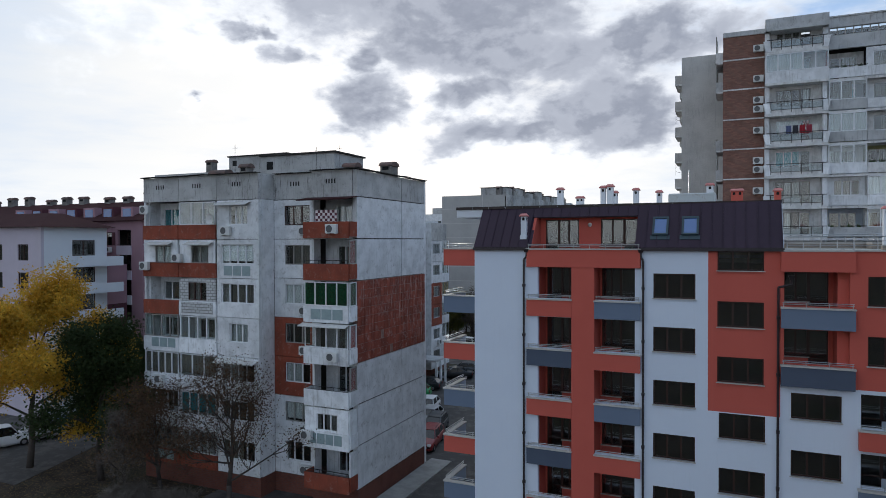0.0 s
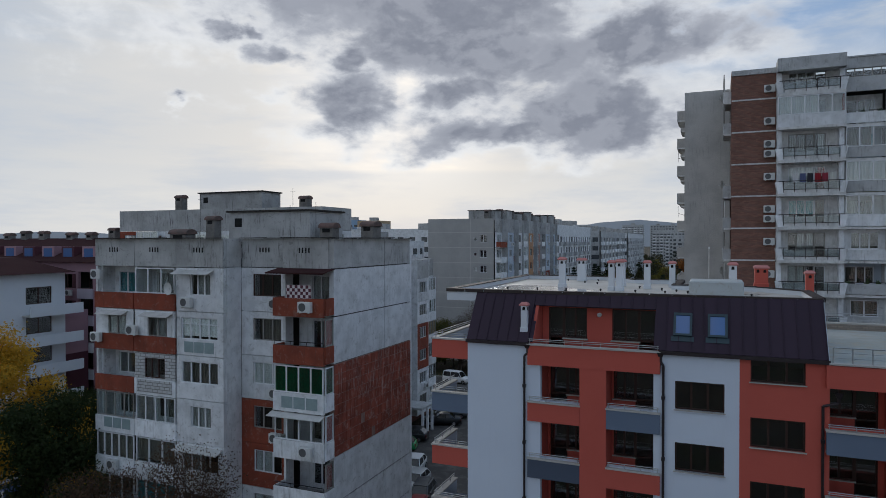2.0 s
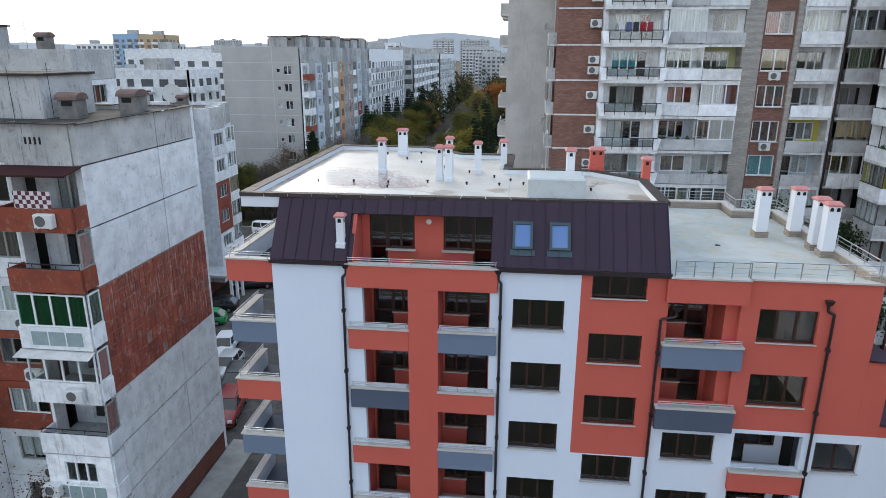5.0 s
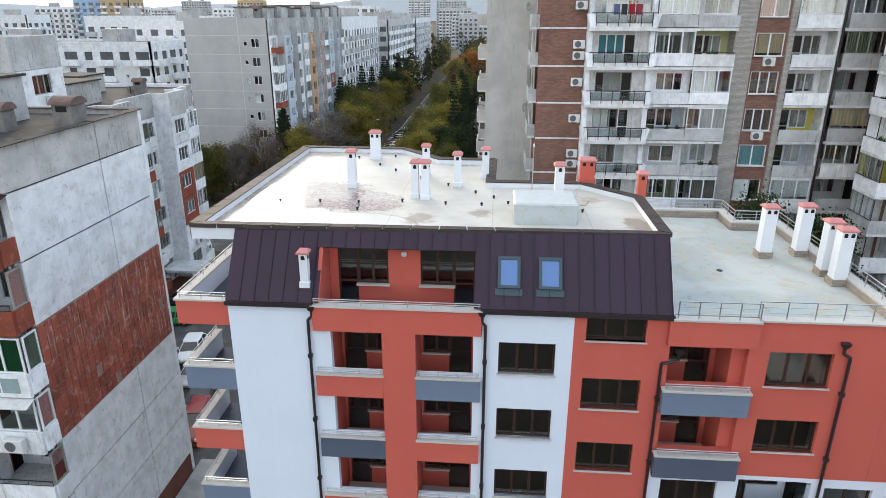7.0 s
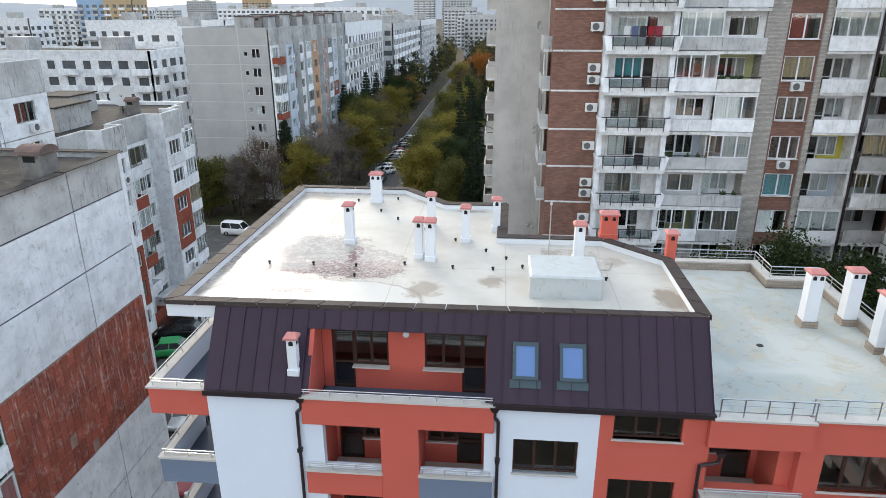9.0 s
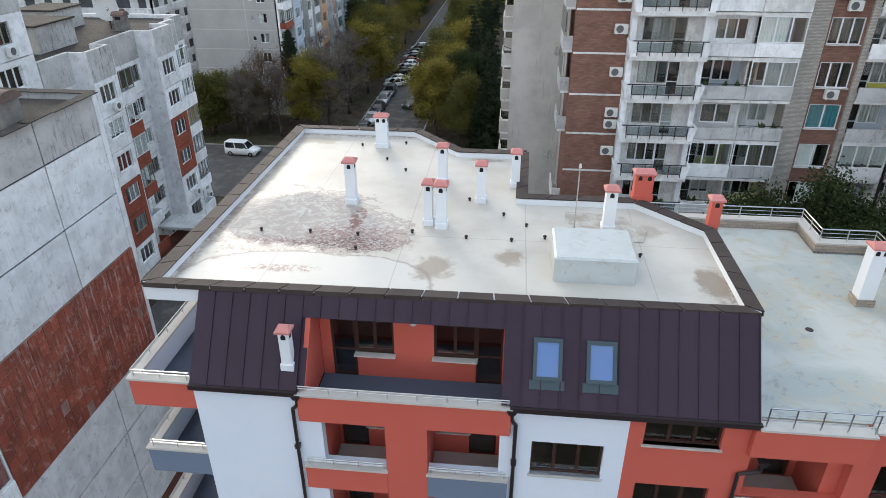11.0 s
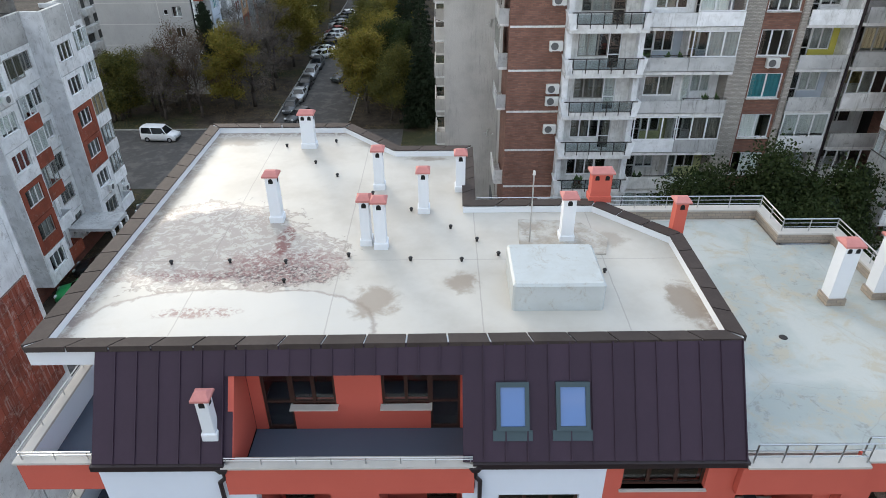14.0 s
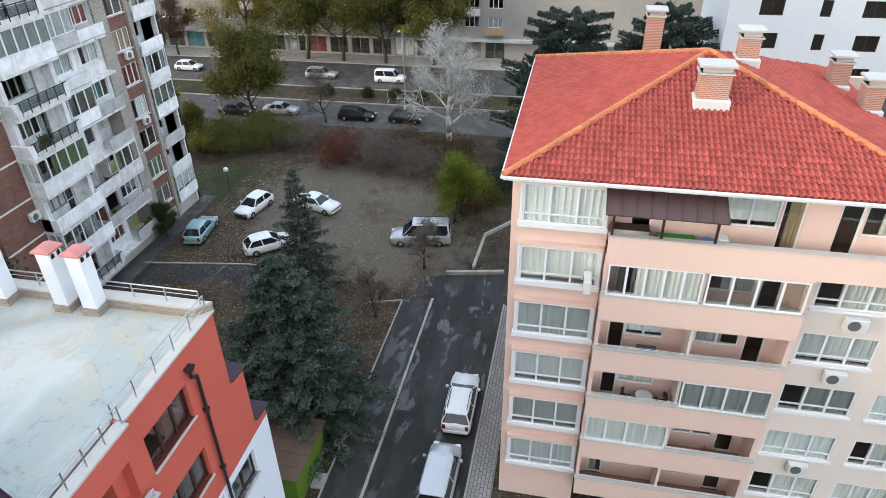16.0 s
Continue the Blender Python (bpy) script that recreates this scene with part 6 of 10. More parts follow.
# far blocks of the estate: storeys of real window openings in one shell each
def far_block(x, y, wx, wy, h, seed, mat, label):
    root = thing("far_block", label, "building", x + wx / 2, y + wy / 2, 0, group="blocks of the estate")
    r = random.Random(seed)
    n_f = int((h - 2) / 2.75)
    for rot, ox, oy, length in ((0, x, y, wx), (90, x + wx, y, wy)):
        f = Face(root, ox, oy, rot, seed=seed)
        holes, n = [], int(length / 3.2)
        for k in range(n_f):
            for i in range(n):
                a = (i + 0.5) * length / n
                hw = r.choice((0.7, 0.9, 1.2))
                holes.append((a - hw, a + hw, 1.5 + 2.75 * k + 0.9, 1.5 + 2.75 * k + 2.3))
        f.wall(mat, 0, length, 0, h, holes, 0.3)
        g = Geo()
        for a, b, c, d in holes:
            g.box(a, b, 0.14, 0.2, c, d)
        f.add("window_panes", g, HAZED_PANE, "dark window panes, lightened for distance haze")["kind"] = "stuff"
        g = Geo()
        for i in range(0, n, 2):
            a = (i + 0.5) * length / n
            for k in range(n_f):
                g.box(a - 1.5, a + 1.5, -0.9, -0.01, 1.5 + 2.75 * k - 0.05, 1.5 + 2.75 * k + 0.95)
        f.add("balcony_front", g, WHITE_WORN if seed % 2 else CONCRETE, "balcony fronts")["kind"] = "stuff"
    part("roof", Geo().box(x + 0.05, x + wx - 0.31, y + 0.31, y + wy, h - 0.7, h - 0.4), FELT, root)
    part("back_wall", Geo().box(x, x + wx - 0.3, y + wy, y + wy + 0.3, 0, h), mat, root)
    for i in range(int(max(wx, wy) / 14)):
        u = (i + 0.5) / max(1, int(max(wx, wy) / 14))
        cx, cy = (x + wx * u, y + wy * 0.5) if wx > wy else (x + wx * 0.5, y + wy * u)
        part("roof_hut", Geo().soft(cx - 2.2, cx + 2.2, cy - 1.8, cy + 1.8, h - 0.4, h + 2.0, 0.05), ATTIC, root)
    return root


# dark glass colour, lightened to paint in the haze of distance
HAZED_PANE = surface("hazed_panes", (0.07, 0.078, 0.085), (0.12, 0.125, 0.13), 0.15, grain=4, patch=0.8, amount=0.6, bump=0.0, spec=0.6)
OCHRE = surface("ochre_render", (0.45, 0.33, 0.2), (0.4, 0.28, 0.17), 0.9, grain=20, amount=0.5, bump=0.1)
BLUE_R = surface("blue_render", (0.28, 0.40, 0.55), (0.25, 0.36, 0.5), 0.9, grain=20, amount=0.5, bump=0.1)
FAR = [(-51.0, 162.4, 13.0, 46.0, 26.0, PALE_PANEL), (-48.5, 212.0, 13.0, 60.0, 25.0, CONCRETE), (-48.0, 276.0, 13.0, 60.0, 25.0, PALE_PANEL), (-100, 128, 36, 13, 22, PALE_PANEL), (-70, 165, 14, 30, 22, PALE_PANEL), (-90, 170, 22, 13, 25, PALE_PANEL), (-120, 200, 40, 14, 26, PALE_PANEL), (-82, 230, 30, 14, 24, CONCRETE),
       (-205, 330, 14, 14, 34, BLUE_R), (-190.5, 328, 14, 14, 33.5, OCHRE), (-100, 330, 40, 14, 30, PALE_PANEL), (-64, 300, 14, 40, 24, CONCRETE), (-30, 480, 40, 14, 26, CONCRETE), (20, 400, 60, 14, 24, CONCRETE), (70, 330, 50, 14, 26, PALE_PANEL),
       (-220, 260, 40, 14, 26, PALE_PANEL), (-260, 380, 60, 14, 30, PALE_PANEL), (-40, 560, 80, 16, 24, CONCRETE), (40, 470, 60, 16, 28, PALE_PANEL), (-200, 480, 60, 16, 30, PALE_PANEL), (-120, 420, 50, 14, 27, CONCRETE)]
fr = random.Random(15)
for i in range(26):
    x, y = -420 + 26 * i + fr.uniform(-8, 8), fr.uniform(600, 900)
    FAR.append((x, y, fr.uniform(18, 40), 14, fr.uniform(24, 44), fr.choice((PALE_PANEL, PALE_PANEL, CONCRETE, OCHRE, BAY_BEIGE))))
for i, (x, y, wx, wy, h, mt) in enumerate(FAR):
    far_block(x, y, wx, wy, h, 60 + i, mt, ("ochre" if mt is OCHRE else "pale blue" if mt is BLUE_R else "grey panel") + " apartment block far off in the estate")

# ---- the brick and concrete tower block ----
tower = thing("tower_block", "tall brick and concrete tower block with stacked, partly glazed balconies", "building", 12.0, 70.0, 0)
T_PITCH, T_Z0 = 2.7, 1.33
T_LEV = slab_levels(T_Z0 - T_PITCH + T_PITCH, T_PITCH, 13)
YELLOW = surface("yellow_wall", (0.55, 0.50, 0.10), (0.5, 0.45, 0.1), 0.85, grain=20, amount=0.5, bump=0.1)
PALE_YELLOW = surface("pale_lime_wall", (0.50, 0.51, 0.27), (0.44, 0.45, 0.24), 0.85, grain=20, amount=0.5, bump=0.1)
LIGHT_BAND = surface("slab_band", (0.78, 0.775, 0.755), (0.56, 0.55, 0.53), 0.9, grain=20, patch=1.6, amount=0.9, bump=0.2, stain=0.32, stain_col=(0.26, 0.245, 0.23), streak=0.6, streak_col=(0.2, 0.19, 0.18))


POT_CLAY = surface("plant_pot", (0.30, 0.12, 0.07), (0.22, 0.1, 0.06), 0.8, grain=30, bump=0.1, jitter=0.3)
POT_LEAF = surface("pot_plant", (0.05, 0.10, 0.03), (0.09, 0.13, 0.04), 0.8, grain=30, bump=0.2, jitter=0.4)
STORE = surface("stored_box", (0.34, 0.28, 0.20), (0.20, 0.22, 0.26), 0.8, grain=20, bump=0.1, jitter=0.5)


def plant_mesh(seed):
    q, g = random.Random(seed), Geo()
    for i in range(16):
        a, b = q.uniform(0, math.tau), q.uniform(0.05, 0.28)
        h, d = q.uniform(0.12, 0.42), Vector((math.cos(a), math.sin(a), 0))
        p = Vector((0, 0, 0.2)) + d * b + Vector((0, 0, h))
        s = Vector((-d.y, d.x, 0)) * 0.07
        g.quad(Vector((0, 0, 0.2)), p * 0.6 + s, p, p * 0.6 - s)
    return g.mesh("plant", POT_LEAF)


def clutter(f, x0, x1, z, r, y=0.3):
    """Pot plants and a stored box behind a balcony front."""
    for i in range(r.choice((1, 2, 3))):
        x, k = r.uniform(x0, x1), r.randrange(4)
        pot = part("plant_pot", kept("pot", lambda: outward(Geo().tube((0, 0, 0), (0, 0, 0.22), 0.09, 0.13, 8).mesh("plant_pot", POT_CLAY))), None, f.p, "", f.at(x, y, z + 0.62))
        part("plant", kept(("plant", k), lambda: plant_mesh(k)), None, pot, "green pot plant", f.at(x, y, z + 0.62))
        part("plant_shelf", kept("pshelf", lambda: outward(Geo().box(-0.2, 0.2, -0.12, 0.12, 0, 0.62).mesh("plant_shelf", STORE))), None, f.p, "", f.at(x, y, z))


def bay_balcony(f, x0, x1, z, t, y, style, r):
    """A projecting balcony: slab, splayed ends, front and what the tenants made of it."""
    f.box("balcony_slab", LIGHT_BAND, x0, x1, -y, -0.005, z - 0.1, z + 0.1)
    if style == "rail":
        for xa, q in ((x0, 1), (x1, -1)):
            shape = [(xa - 0.16 * q, z + 1.06), (xa + 0.3 * q, z + 1.06), (xa + 0.5 * q, z + 0.105), (xa + 0.06 * q, z + 0.105)]
            g = Geo().rings([[(u, -y - 0.05, v) for u, v in shape], [(u, -y + 0.07, v) for u, v in shape]])
            g.rings([[(xa - 0.16 * q, -y + 0.07, z + 1.06), (xa - 0.04 * q, -y + 0.07, z + 1.06), (xa + 0.16 * q, -y + 0.07, z + 0.105), (xa + 0.06 * q, -y + 0.07, z + 0.105)], [(xa - 0.1 * q, -0.01, z + 1.06), (xa + 0.02 * q, -0.01, z + 1.06), (xa + 0.16 * q, -0.01, z + 0.105), (xa + 0.06 * q, -0.01, z + 0.105)]])
            f.add("balcony_side", g, WHITE_WORN)
        f.box("balcony_base", LIGHT_BAND, x0 + 0.5, x1 - 0.5, -y, -y + 0.1, z + 0.105, z + 0.42)
        f.box("balcony_panel", PANE_SMOKE, x0 + 0.4, x1 - 0.4, -y + 0.03, -y + 0.05, z + 0.44, z + 1.0, "smoked glass rail panel")
        g = Geo().box(x0 + 0.1, x1 - 0.1, -y - 0.1, -y - 0.06, z + 1.08, z + 1.14).box(x0 + 0.5, x1 - 0.5, -y - 0.03, -y - 0.005, z + 0.42, z + 0.46)
        for i in range(6):
            xx = x0 + 0.42 + (x1 - x0 - 0.88) * i / 5
            g.box(xx, xx + 0.05, -y - 0.06, -y - 0.02, z + 0.2, z + 1.1)
        f.add("rail", g, RAIL_DARK)
        if r.random() < 0.5:
            clutter(f, x0 + 0.5, x1 - 0.6, z + 0.1, r, -y + 0.25)
    else:
        pm = WHITE_WORN if style != "grey" else CONCRETE
        f.box("balcony_panel", pm, x0, x1, -y, -y + 0.1, z + 0.105, z + 1.05)
        f.box("balcony_side", pm, x0, x0 + 0.1, -y + 0.105, -0.01, z + 0.105, z + 1.05)
        f.box("balcony_side", pm, x1 - 0.1, x1, -y + 0.105, -0.01, z + 0.105, z + 1.05)
    if style == "glazed":
        glazed(f, x0 + 0.02, x1 - 0.02, z + 1.07, t - 0.12, -y + 0.01, 5, WHITE_FRAME, None, 0.7)
        side = Face(f.p, 0, 0)
        side.m = f.m @ pose(x1 - 0.01, -y, 0, 0, 0, 90)
        side.win(0.1, y - 0.05, z + 1.07, t - 0.12, 2, WHITE_FRAME, 0.0, None, 0.3)
        side.m = f.m @ pose(x0 + 0.01, -0.02, 0, 0, 0, -90)
        side.win(0.05, y - 0.1, z + 1.07, t - 0.12, 2, WHITE_FRAME, 0.0, None, 0.3)


def wing(f, seed, top, styles=()):
    """Brick strip, balcony bay, two loggia bays, a pier, a brick and window strip, a last loggia stack."""
    r = random.Random(seed)
    lv = T_LEV
    for k, z in enumerate(lv):
        t = z + T_PITCH
        # brick strip between slab bands
        f.box("brick_infill", BRICK, 0.02, 3.4, 0.0, 0.3, z + 0.12, t - (0.56 if k == 12 else 0.004), "red brick infill")
        f.box("slab_band", LIGHT_BAND, 0.02, 3.4, -0.04, 0.3, z - 0.0, z + 0.116)
        # balcony bay
        style = r.choice(("rail", "rail", "rail", "rail", "white", "glazed"))
        style = styles[12 - k] if 12 - k < len(styles) else style
        f.wall(LIGHT_BAND, 3.405, 8.25, z + 0.105, t - 0.105, [(4.3, 6.2, z + 0.9, t - 0.35), (6.2, 7.0, z + 0.11, t - 0.35)], 0.25, 0.0, "bay_wall")
        f.win(4.3, 6.2, z + 0.9, t - 0.35, 3, r.choice((WHITE_FRAME, WHITE_FRAME, GREY_FRAME)), 0.08, None, 0.9)
        f.win(6.2, 7.0, z + 0.11, t - 0.35, 1, r.choice((WHITE_FRAME, GREY_FRAME)), 0.08, None, 0.4, bar=0.9)
        for xa in (3.42, 7.85) if style != "glazed" else ():
            f.box("fin", WHITE_WORN, xa, xa + 0.35, -0.7, -0.005, z + 0.105, t - 0.105)
        bay_balcony(f, 3.42, 8.24, z, t, 1.25, style, r)
        if r.random() < 0.7:
            f.ac(2.9, 0.0, z + 1.35)
        if r.random() < 0.4:
            f.ac(2.9, 0.0, z + 0.55)
        if k == 12:
            f.wall(CONCRETE, 8.26, 13.98, z + 0.105, t + 0.1, [(8.4, 13.8, z + 1.25, z + 1.95)], 0.25, 0.0, "attic_wall")
            f.win(8.4, 13.8, z + 1.25, z + 1.95, 9, GREY_FRAME, 0.1, None, 0.2, label="strip of attic windows")
            f.wall(BRICK, 15.4, 17.7, z, t + 0.1, [(15.6, 17.5, z + 1.5, z + 2.1)], 0.25, 0.0, "brick_infill")
            f.win(15.6, 17.5, z + 1.5, z + 2.1, 3, GREY_FRAME, 0.1, None, 0.2)
            f.wall(CONCRETE, 18.1, 21.1, z + 0.1, t + 0.1, [(18.3, 21.0, z + 1.35, z + 2.0)], 0.25, 0.0, "attic_wall")
            f.win(18.3, 21.0, z + 1.35, z + 2.0, 5, GREY_FRAME, 0.1, None, 0.2)
            continue
        # two loggia bays
        for x0, x1 in ((8.26, 11.1), (11.11, 13.98)):
            mode = r.choice(("open", "win", "win", "glz"))
            pm = r.choice((CONCRETE, WHITE_WORN, WHITE_WORN, LIGHT_BAND))
            if mode == "win":
                f.wall(pm, x0, x1, z + 0.105, t - 0.005, [(x0 + 0.5, x1 - 0.4, z + 1.05, t - 0.35)], 0.2, 0.0, "infill_wall")
                f.win(x0 + 0.5, x1 - 0.4, z + 1.05, t - 0.35, r.choice((2, 3)), WHITE_FRAME, 0.06, None, 0.8)
                if r.random() < 0.75:
                    f.box("balcony_panel", r.choice((CONCRETE, WHITE_WORN)), x0 + 0.01, x1 - 0.01, -0.78, -0.68, z + 0.16, z + 0.95)
            else:
                f.wall(r.choice((LIGHT_BAND, BAY_BLUE, WHITE_WORN, PALE_YELLOW)), x0, x1, z + 0.105, t - 0.005, [(x0 + 0.3, x0 + 1.1, z + 0.12, t - 0.4), (x0 + 1.1, x1 - 0.5, z + 0.9, t - 0.4)], 0.2, 1.2, "loggia_wall")
                f.win(x0 + 0.3, x0 + 1.1, z + 0.12, t - 0.4, 1, WHITE_FRAME, 1.26, None, 0.5, bar=0.9)
                f.win(x0 + 1.1, x1 - 0.5, z + 0.9, t - 0.4, 2, WHITE_FRAME, 1.26, None, 0.7)
                f.box("loggia_side", LIGHT_BAND, x0, x0 + 0.12, 0.01, 1.2, z + 0.105, t - 0.005)
                f.box("balcony_panel", pm, x0 + 0.01, x1 - 0.01, -0.78, -0.68, z + 0.16, z + 1.0)
                if mode == "glz":
                    glazed(f, x0 + 0.03, x1 - 0.03, z + 1.02, t - 0.1, -0.75, 3, WHITE_FRAME)
                elif r.random() < 0.75:
                    clutter(f, x0 + 0.2, x1 - 0.2, z + 0.1, r, -0.5)
                    f.add("rail", Geo().box(x0, x1, -0.76, -0.72, z + 1.1, z + 1.14).box(x0 + 0.1, x0 + 0.14, -0.76, -0.72, z + 1.0, z + 1.1).box(x1 - 0.14, x1 - 0.1, -0.76, -0.72, z + 1.0, z + 1.1), RAIL_DARK)
            f.box("loggia_slab", LIGHT_BAND, x0, x1, -0.72, 1.2, z - 0.09, z + 0.1)
        # brick and window strip
        f.wall(BRICK, 15.4, 17.7, z + 0.0, t - 0.0, [(15.55, 17.55, z + 0.85, t - 0.22)], 0.25, 0.0, "brick_infill")
        f.win(15.55, 17.55, z + 0.85, t - 0.22, r.choice((2, 3)), WHITE_FRAME, 0.06, None, 0.8, LIGHT_BAND)
        if r.random() < 0.3:
            f.ac(16.6, 0.0, z + 0.2)
        # last loggia stack
        pm = r.choice((CONCRETE, WHITE_WORN, WHITE_WORN))
        f.box("balcony_panel", pm, 18.1, 21.1, -0.44, -0.33, z + 0.12, z + 1.0)
        f.box("loggia_slab", LIGHT_BAND, 18.1, 21.1, -0.36, 1.3, z - 0.07, z + 0.1)
        f.wall(r.choice((WHITE_WORN, LIGHT_BAND, BAY_BLUE, YELLOW if k == 6 else WHITE_WORN)), 18.1, 21.1, z + 0.105, t - 0.055, [(18.5, 19.4, z + 0.12, t - 0.4), (19.4, 20.7, z + 0.9, t - 0.4)], 0.2, 1.3, "loggia_wall")
        f.win(18.5, 19.4, z + 0.12, t - 0.4, 1, WHITE_FRAME, 1.36, None, 0.5, bar=0.9)
        f.win(19.4, 20.7, z + 0.9, t - 0.4, 2, WHITE_FRAME, 1.36, None, 0.7)
        if r.random() < 0.45:
            glazed(f, 18.12, 21.08, z + 1.02, t - 0.08, -0.4, 3, WHITE_FRAME)
    f.box("pier", STONE_STRIP, 14.0, 15.395, -0.12, 1.4, 0, top, "grey brick pier")
    f.box("pier", STONE_STRIP, 17.705, 18.095, -0.2, 1.4, 0, top - 0.6)
    f.box("end_pier", LIGHT_BAND, 21.1, 21.3, -0.1, 1.4, 0, top - 0.6)
    f.add("rain_pipe", Geo().pipe([(21.42, -0.12, 0.2), (21.42, -0.12, top - 0.5)], 0.09, 8), GUTTER, "dark rain pipe")
    z = lv[-1] + T_PITCH
    f.box("roof_band", CONCRETE, 0.02, 3.4, -0.08, 0.3, z - 0.55, top - 0.1)
    f.box("roof_band", CONCRETE, 8.26, 13.99, -0.08, 0.3, z + 0.11, top + 0.25)
    f.box("roof_band", CONCRETE, 15.4, 21.1, -0.08, 0.3, z + 0.11, top + 0.2)
    f.box("bay_crown", CONCRETE, 3.41, 8.25, -1.3, 0.3, top - 0.75, top + 0.3)
    for xa in (3.45, 7.9):
        f.box("fin", LIGHT_BAND, xa, xa + 0.3, -1.1, 0.2, z, top - 0.75)
    f.box("plinth", TOWER_WALL, 0.0, 21.4, 0.0, 0.4, 0, T_Z0 - 0.1)


TOP = 36.4
w1 = Face(tower, -0.9, 65.0, 0, seed=71)
wing(w1, 72, TOP, ["rail", "glazed", "rail", "rail", "rail", "rail", "rail", "rail", "rail", "rail", "rail", "grey", "rail"])
w2 = Face(tower, 24.3, 58.9, 0, seed=75)
wing(w2, 76, TOP)
# grey end wing, set back, with small balconies to the side
gw = Face(tower, -4.9, 71.5, 0, seed=77)
gw.wall(TOWER_WALL, 0, 3.98, 0, 36.2)
gside = Face(tower, -4.9, 86.0, -90, seed=78)
gside.wall(TOWER_WALL, 0, 14.19, 0, 36.2)
for k, z in enumerate(T_LEV):
    for a in (3.0, 9.5):
        gside.box("balcony_panel", TOWER_WALL if k % 3 else CONCRETE, a, a + 3.6, -0.75, -0.65, z, z + 1.0)
        gside.box("balcony_slab", LIGHT_BAND, a, a + 3.6, -0.645, 0, z - 0.05, z + 0.1)
        gside.box("balcony_side", TOWER_WALL, a + 3.5, a + 3.6, -0.645, 0, z + 0.105, z + 1.0)
    # the side balconies of the brick strip
bside = Face(tower, -0.9, 71.5, -90, seed=79)
bside.wall(TOWER_WALL, 0, 2.3, 0, TOP - 0.1)
bside.wall(BRICK, 2.31, 6.48, 0, TOP - 0.1)
br = random.Random(80)
for k, z in enumerate(T_LEV):
    if br.random() < 0.85:
        pm = br.choice((CONCRETE, RAIL_PANEL, LIGHT_BAND))
        bside.box("balcony_panel", pm, 2.6, 5.9, -0.62, -0.55, z + 0.02, z + 1.0)
        bside.box("balcony_slab", LIGHT_BAND, 2.6, 5.9, -0.545, 0, z - 0.05, z + 0.1)
        bside.box("balcony_side", pm, 5.82, 5.9, -0.545, 0, z + 0.105, z + 1.0)
        if br.random() < 0.35:
            glazed(bside, 2.6, 5.9, z + 1.02, z + 2.5, -0.61, 4, GREY_FRAME)
    if k % 3 == 0:
        gw.dish(3.0, -0.1, z + 1.6, 0.33, 60)
for k in range(0, 12, 2):
    z = T_LEV[k] + 1.5
    gside.add("antenna", Geo().tube((13.8, -0.02, z), (13.8, -0.6, z + 0.2), 0.02).tube((13.8, -0.6, z - 0.2), (13.8, -0.6, z + 0.9), 0.015).tube((13.5, -0.6, z + 0.8), (14.1, -0.6, z + 0.8), 0.012).tube((13.6, -0.6, z + 0.55), (14.0, -0.6, z + 0.55), 0.012), RAIL_DARK, "thin television antenna")
# the recess between the wings
rec = Face(tower, 20.5, 67.6, 0, seed=81)
rr = random.Random(82)
wside = Face(tower, 24.3, 66.5, -90, seed=83)
wside.wall(BRICK, 0, 7.58, 0, TOP - 0.1)
for k, z in enumerate(T_LEV):
    t = z + T_PITCH
    rec.wall(WHITE_WORN, 0, 3.8, z + 0.1, t, [(0.5, 3.0, z + 0.9, t - 0.4)], 0.2, 0.0, "loggia_wall")
    rec.win(0.5, 3.0, z + 0.9, t - 0.4, 3, WHITE_FRAME, 0.06, None, 0.6)
    rec.box("balcony_slab", LIGHT_BAND, 0, 3.75, -2.6, -0.005, z - 0.08, z + 0.1)
    rec.box("balcony_panel", rr.choice((WHITE_WORN, CONCRETE)), 0.4, 3.7, -2.6, -2.5, z + 0.1, z + 1.05)
    if k % 3 != 1:
        glazed(rec, 0.45, 3.65, z + 1.07, t - 0.1, -2.56, 4, WHITE_FRAME if k % 2 else GREY_FRAME)
    # balconies of the inner side, to the west of the brick strip
    pm = YELLOW if k == 5 else WHITE_WORN
    wside.box("balcony_slab", LIGHT_BAND, 4.3, 7.3, -2.3, 0, z - 0.08, z + 0.1)
    wside.box("balcony_panel", WHITE_WORN if k % 4 else CONCRETE, 4.3, 7.3, -2.3, -2.2, z + 0.1, z + 1.05)
    wside.box("balcony_side", WHITE_WORN if k % 4 else CONCRETE, 7.2, 7.3, -2.195, 0, z + 0.105, z + 1.05)
    wside.box("balcony_back", pm, 4.3, 4.4, -2.2, 0, z + 0.1, t - 0.1)
    g = Geo()
    for a, b in ((4.32, -2.25), (7.25, -2.25), (7.25, -0.1), (5.8, -2.25)):
        g.box(a, a + 0.05, b, b + 0.05, z + 1.05, t - 0.08)
    wside.add("post_frame", g, RAIL_DARK)
    wside.box("loggia_wall", pm, 4.9, 7.1, -0.06, -0.004, z + 0.12, t - 0.1)
    wside.win(5.3, 6.9, z + 0.9, t - 0.4, 2, WHITE_FRAME, -0.14, None, 0.9)
    wside.add("rail", Geo().box(4.3, 7.35, -2.36, -2.32, z + 1.12, z + 1.16), RAIL_DARK)
    if rr.random() < 0.6:
        clutter(wside, 4.8, 6.8, z + 0.1, rr, -1.9)
    if rr.random() < 0.4:
        glazed(wside, 4.35, 7.2, z + 1.07, t - 0.1, -2.28, 4, GREY_FRAME)
Face(tower, 45.7, 58.9, 90, seed=84).wall(STONE_STRIP, 0.3, 14, 0, TOP - 0.6)
core(tower, 0.2, 19.9, 67.2, 79, 0.5, 35)
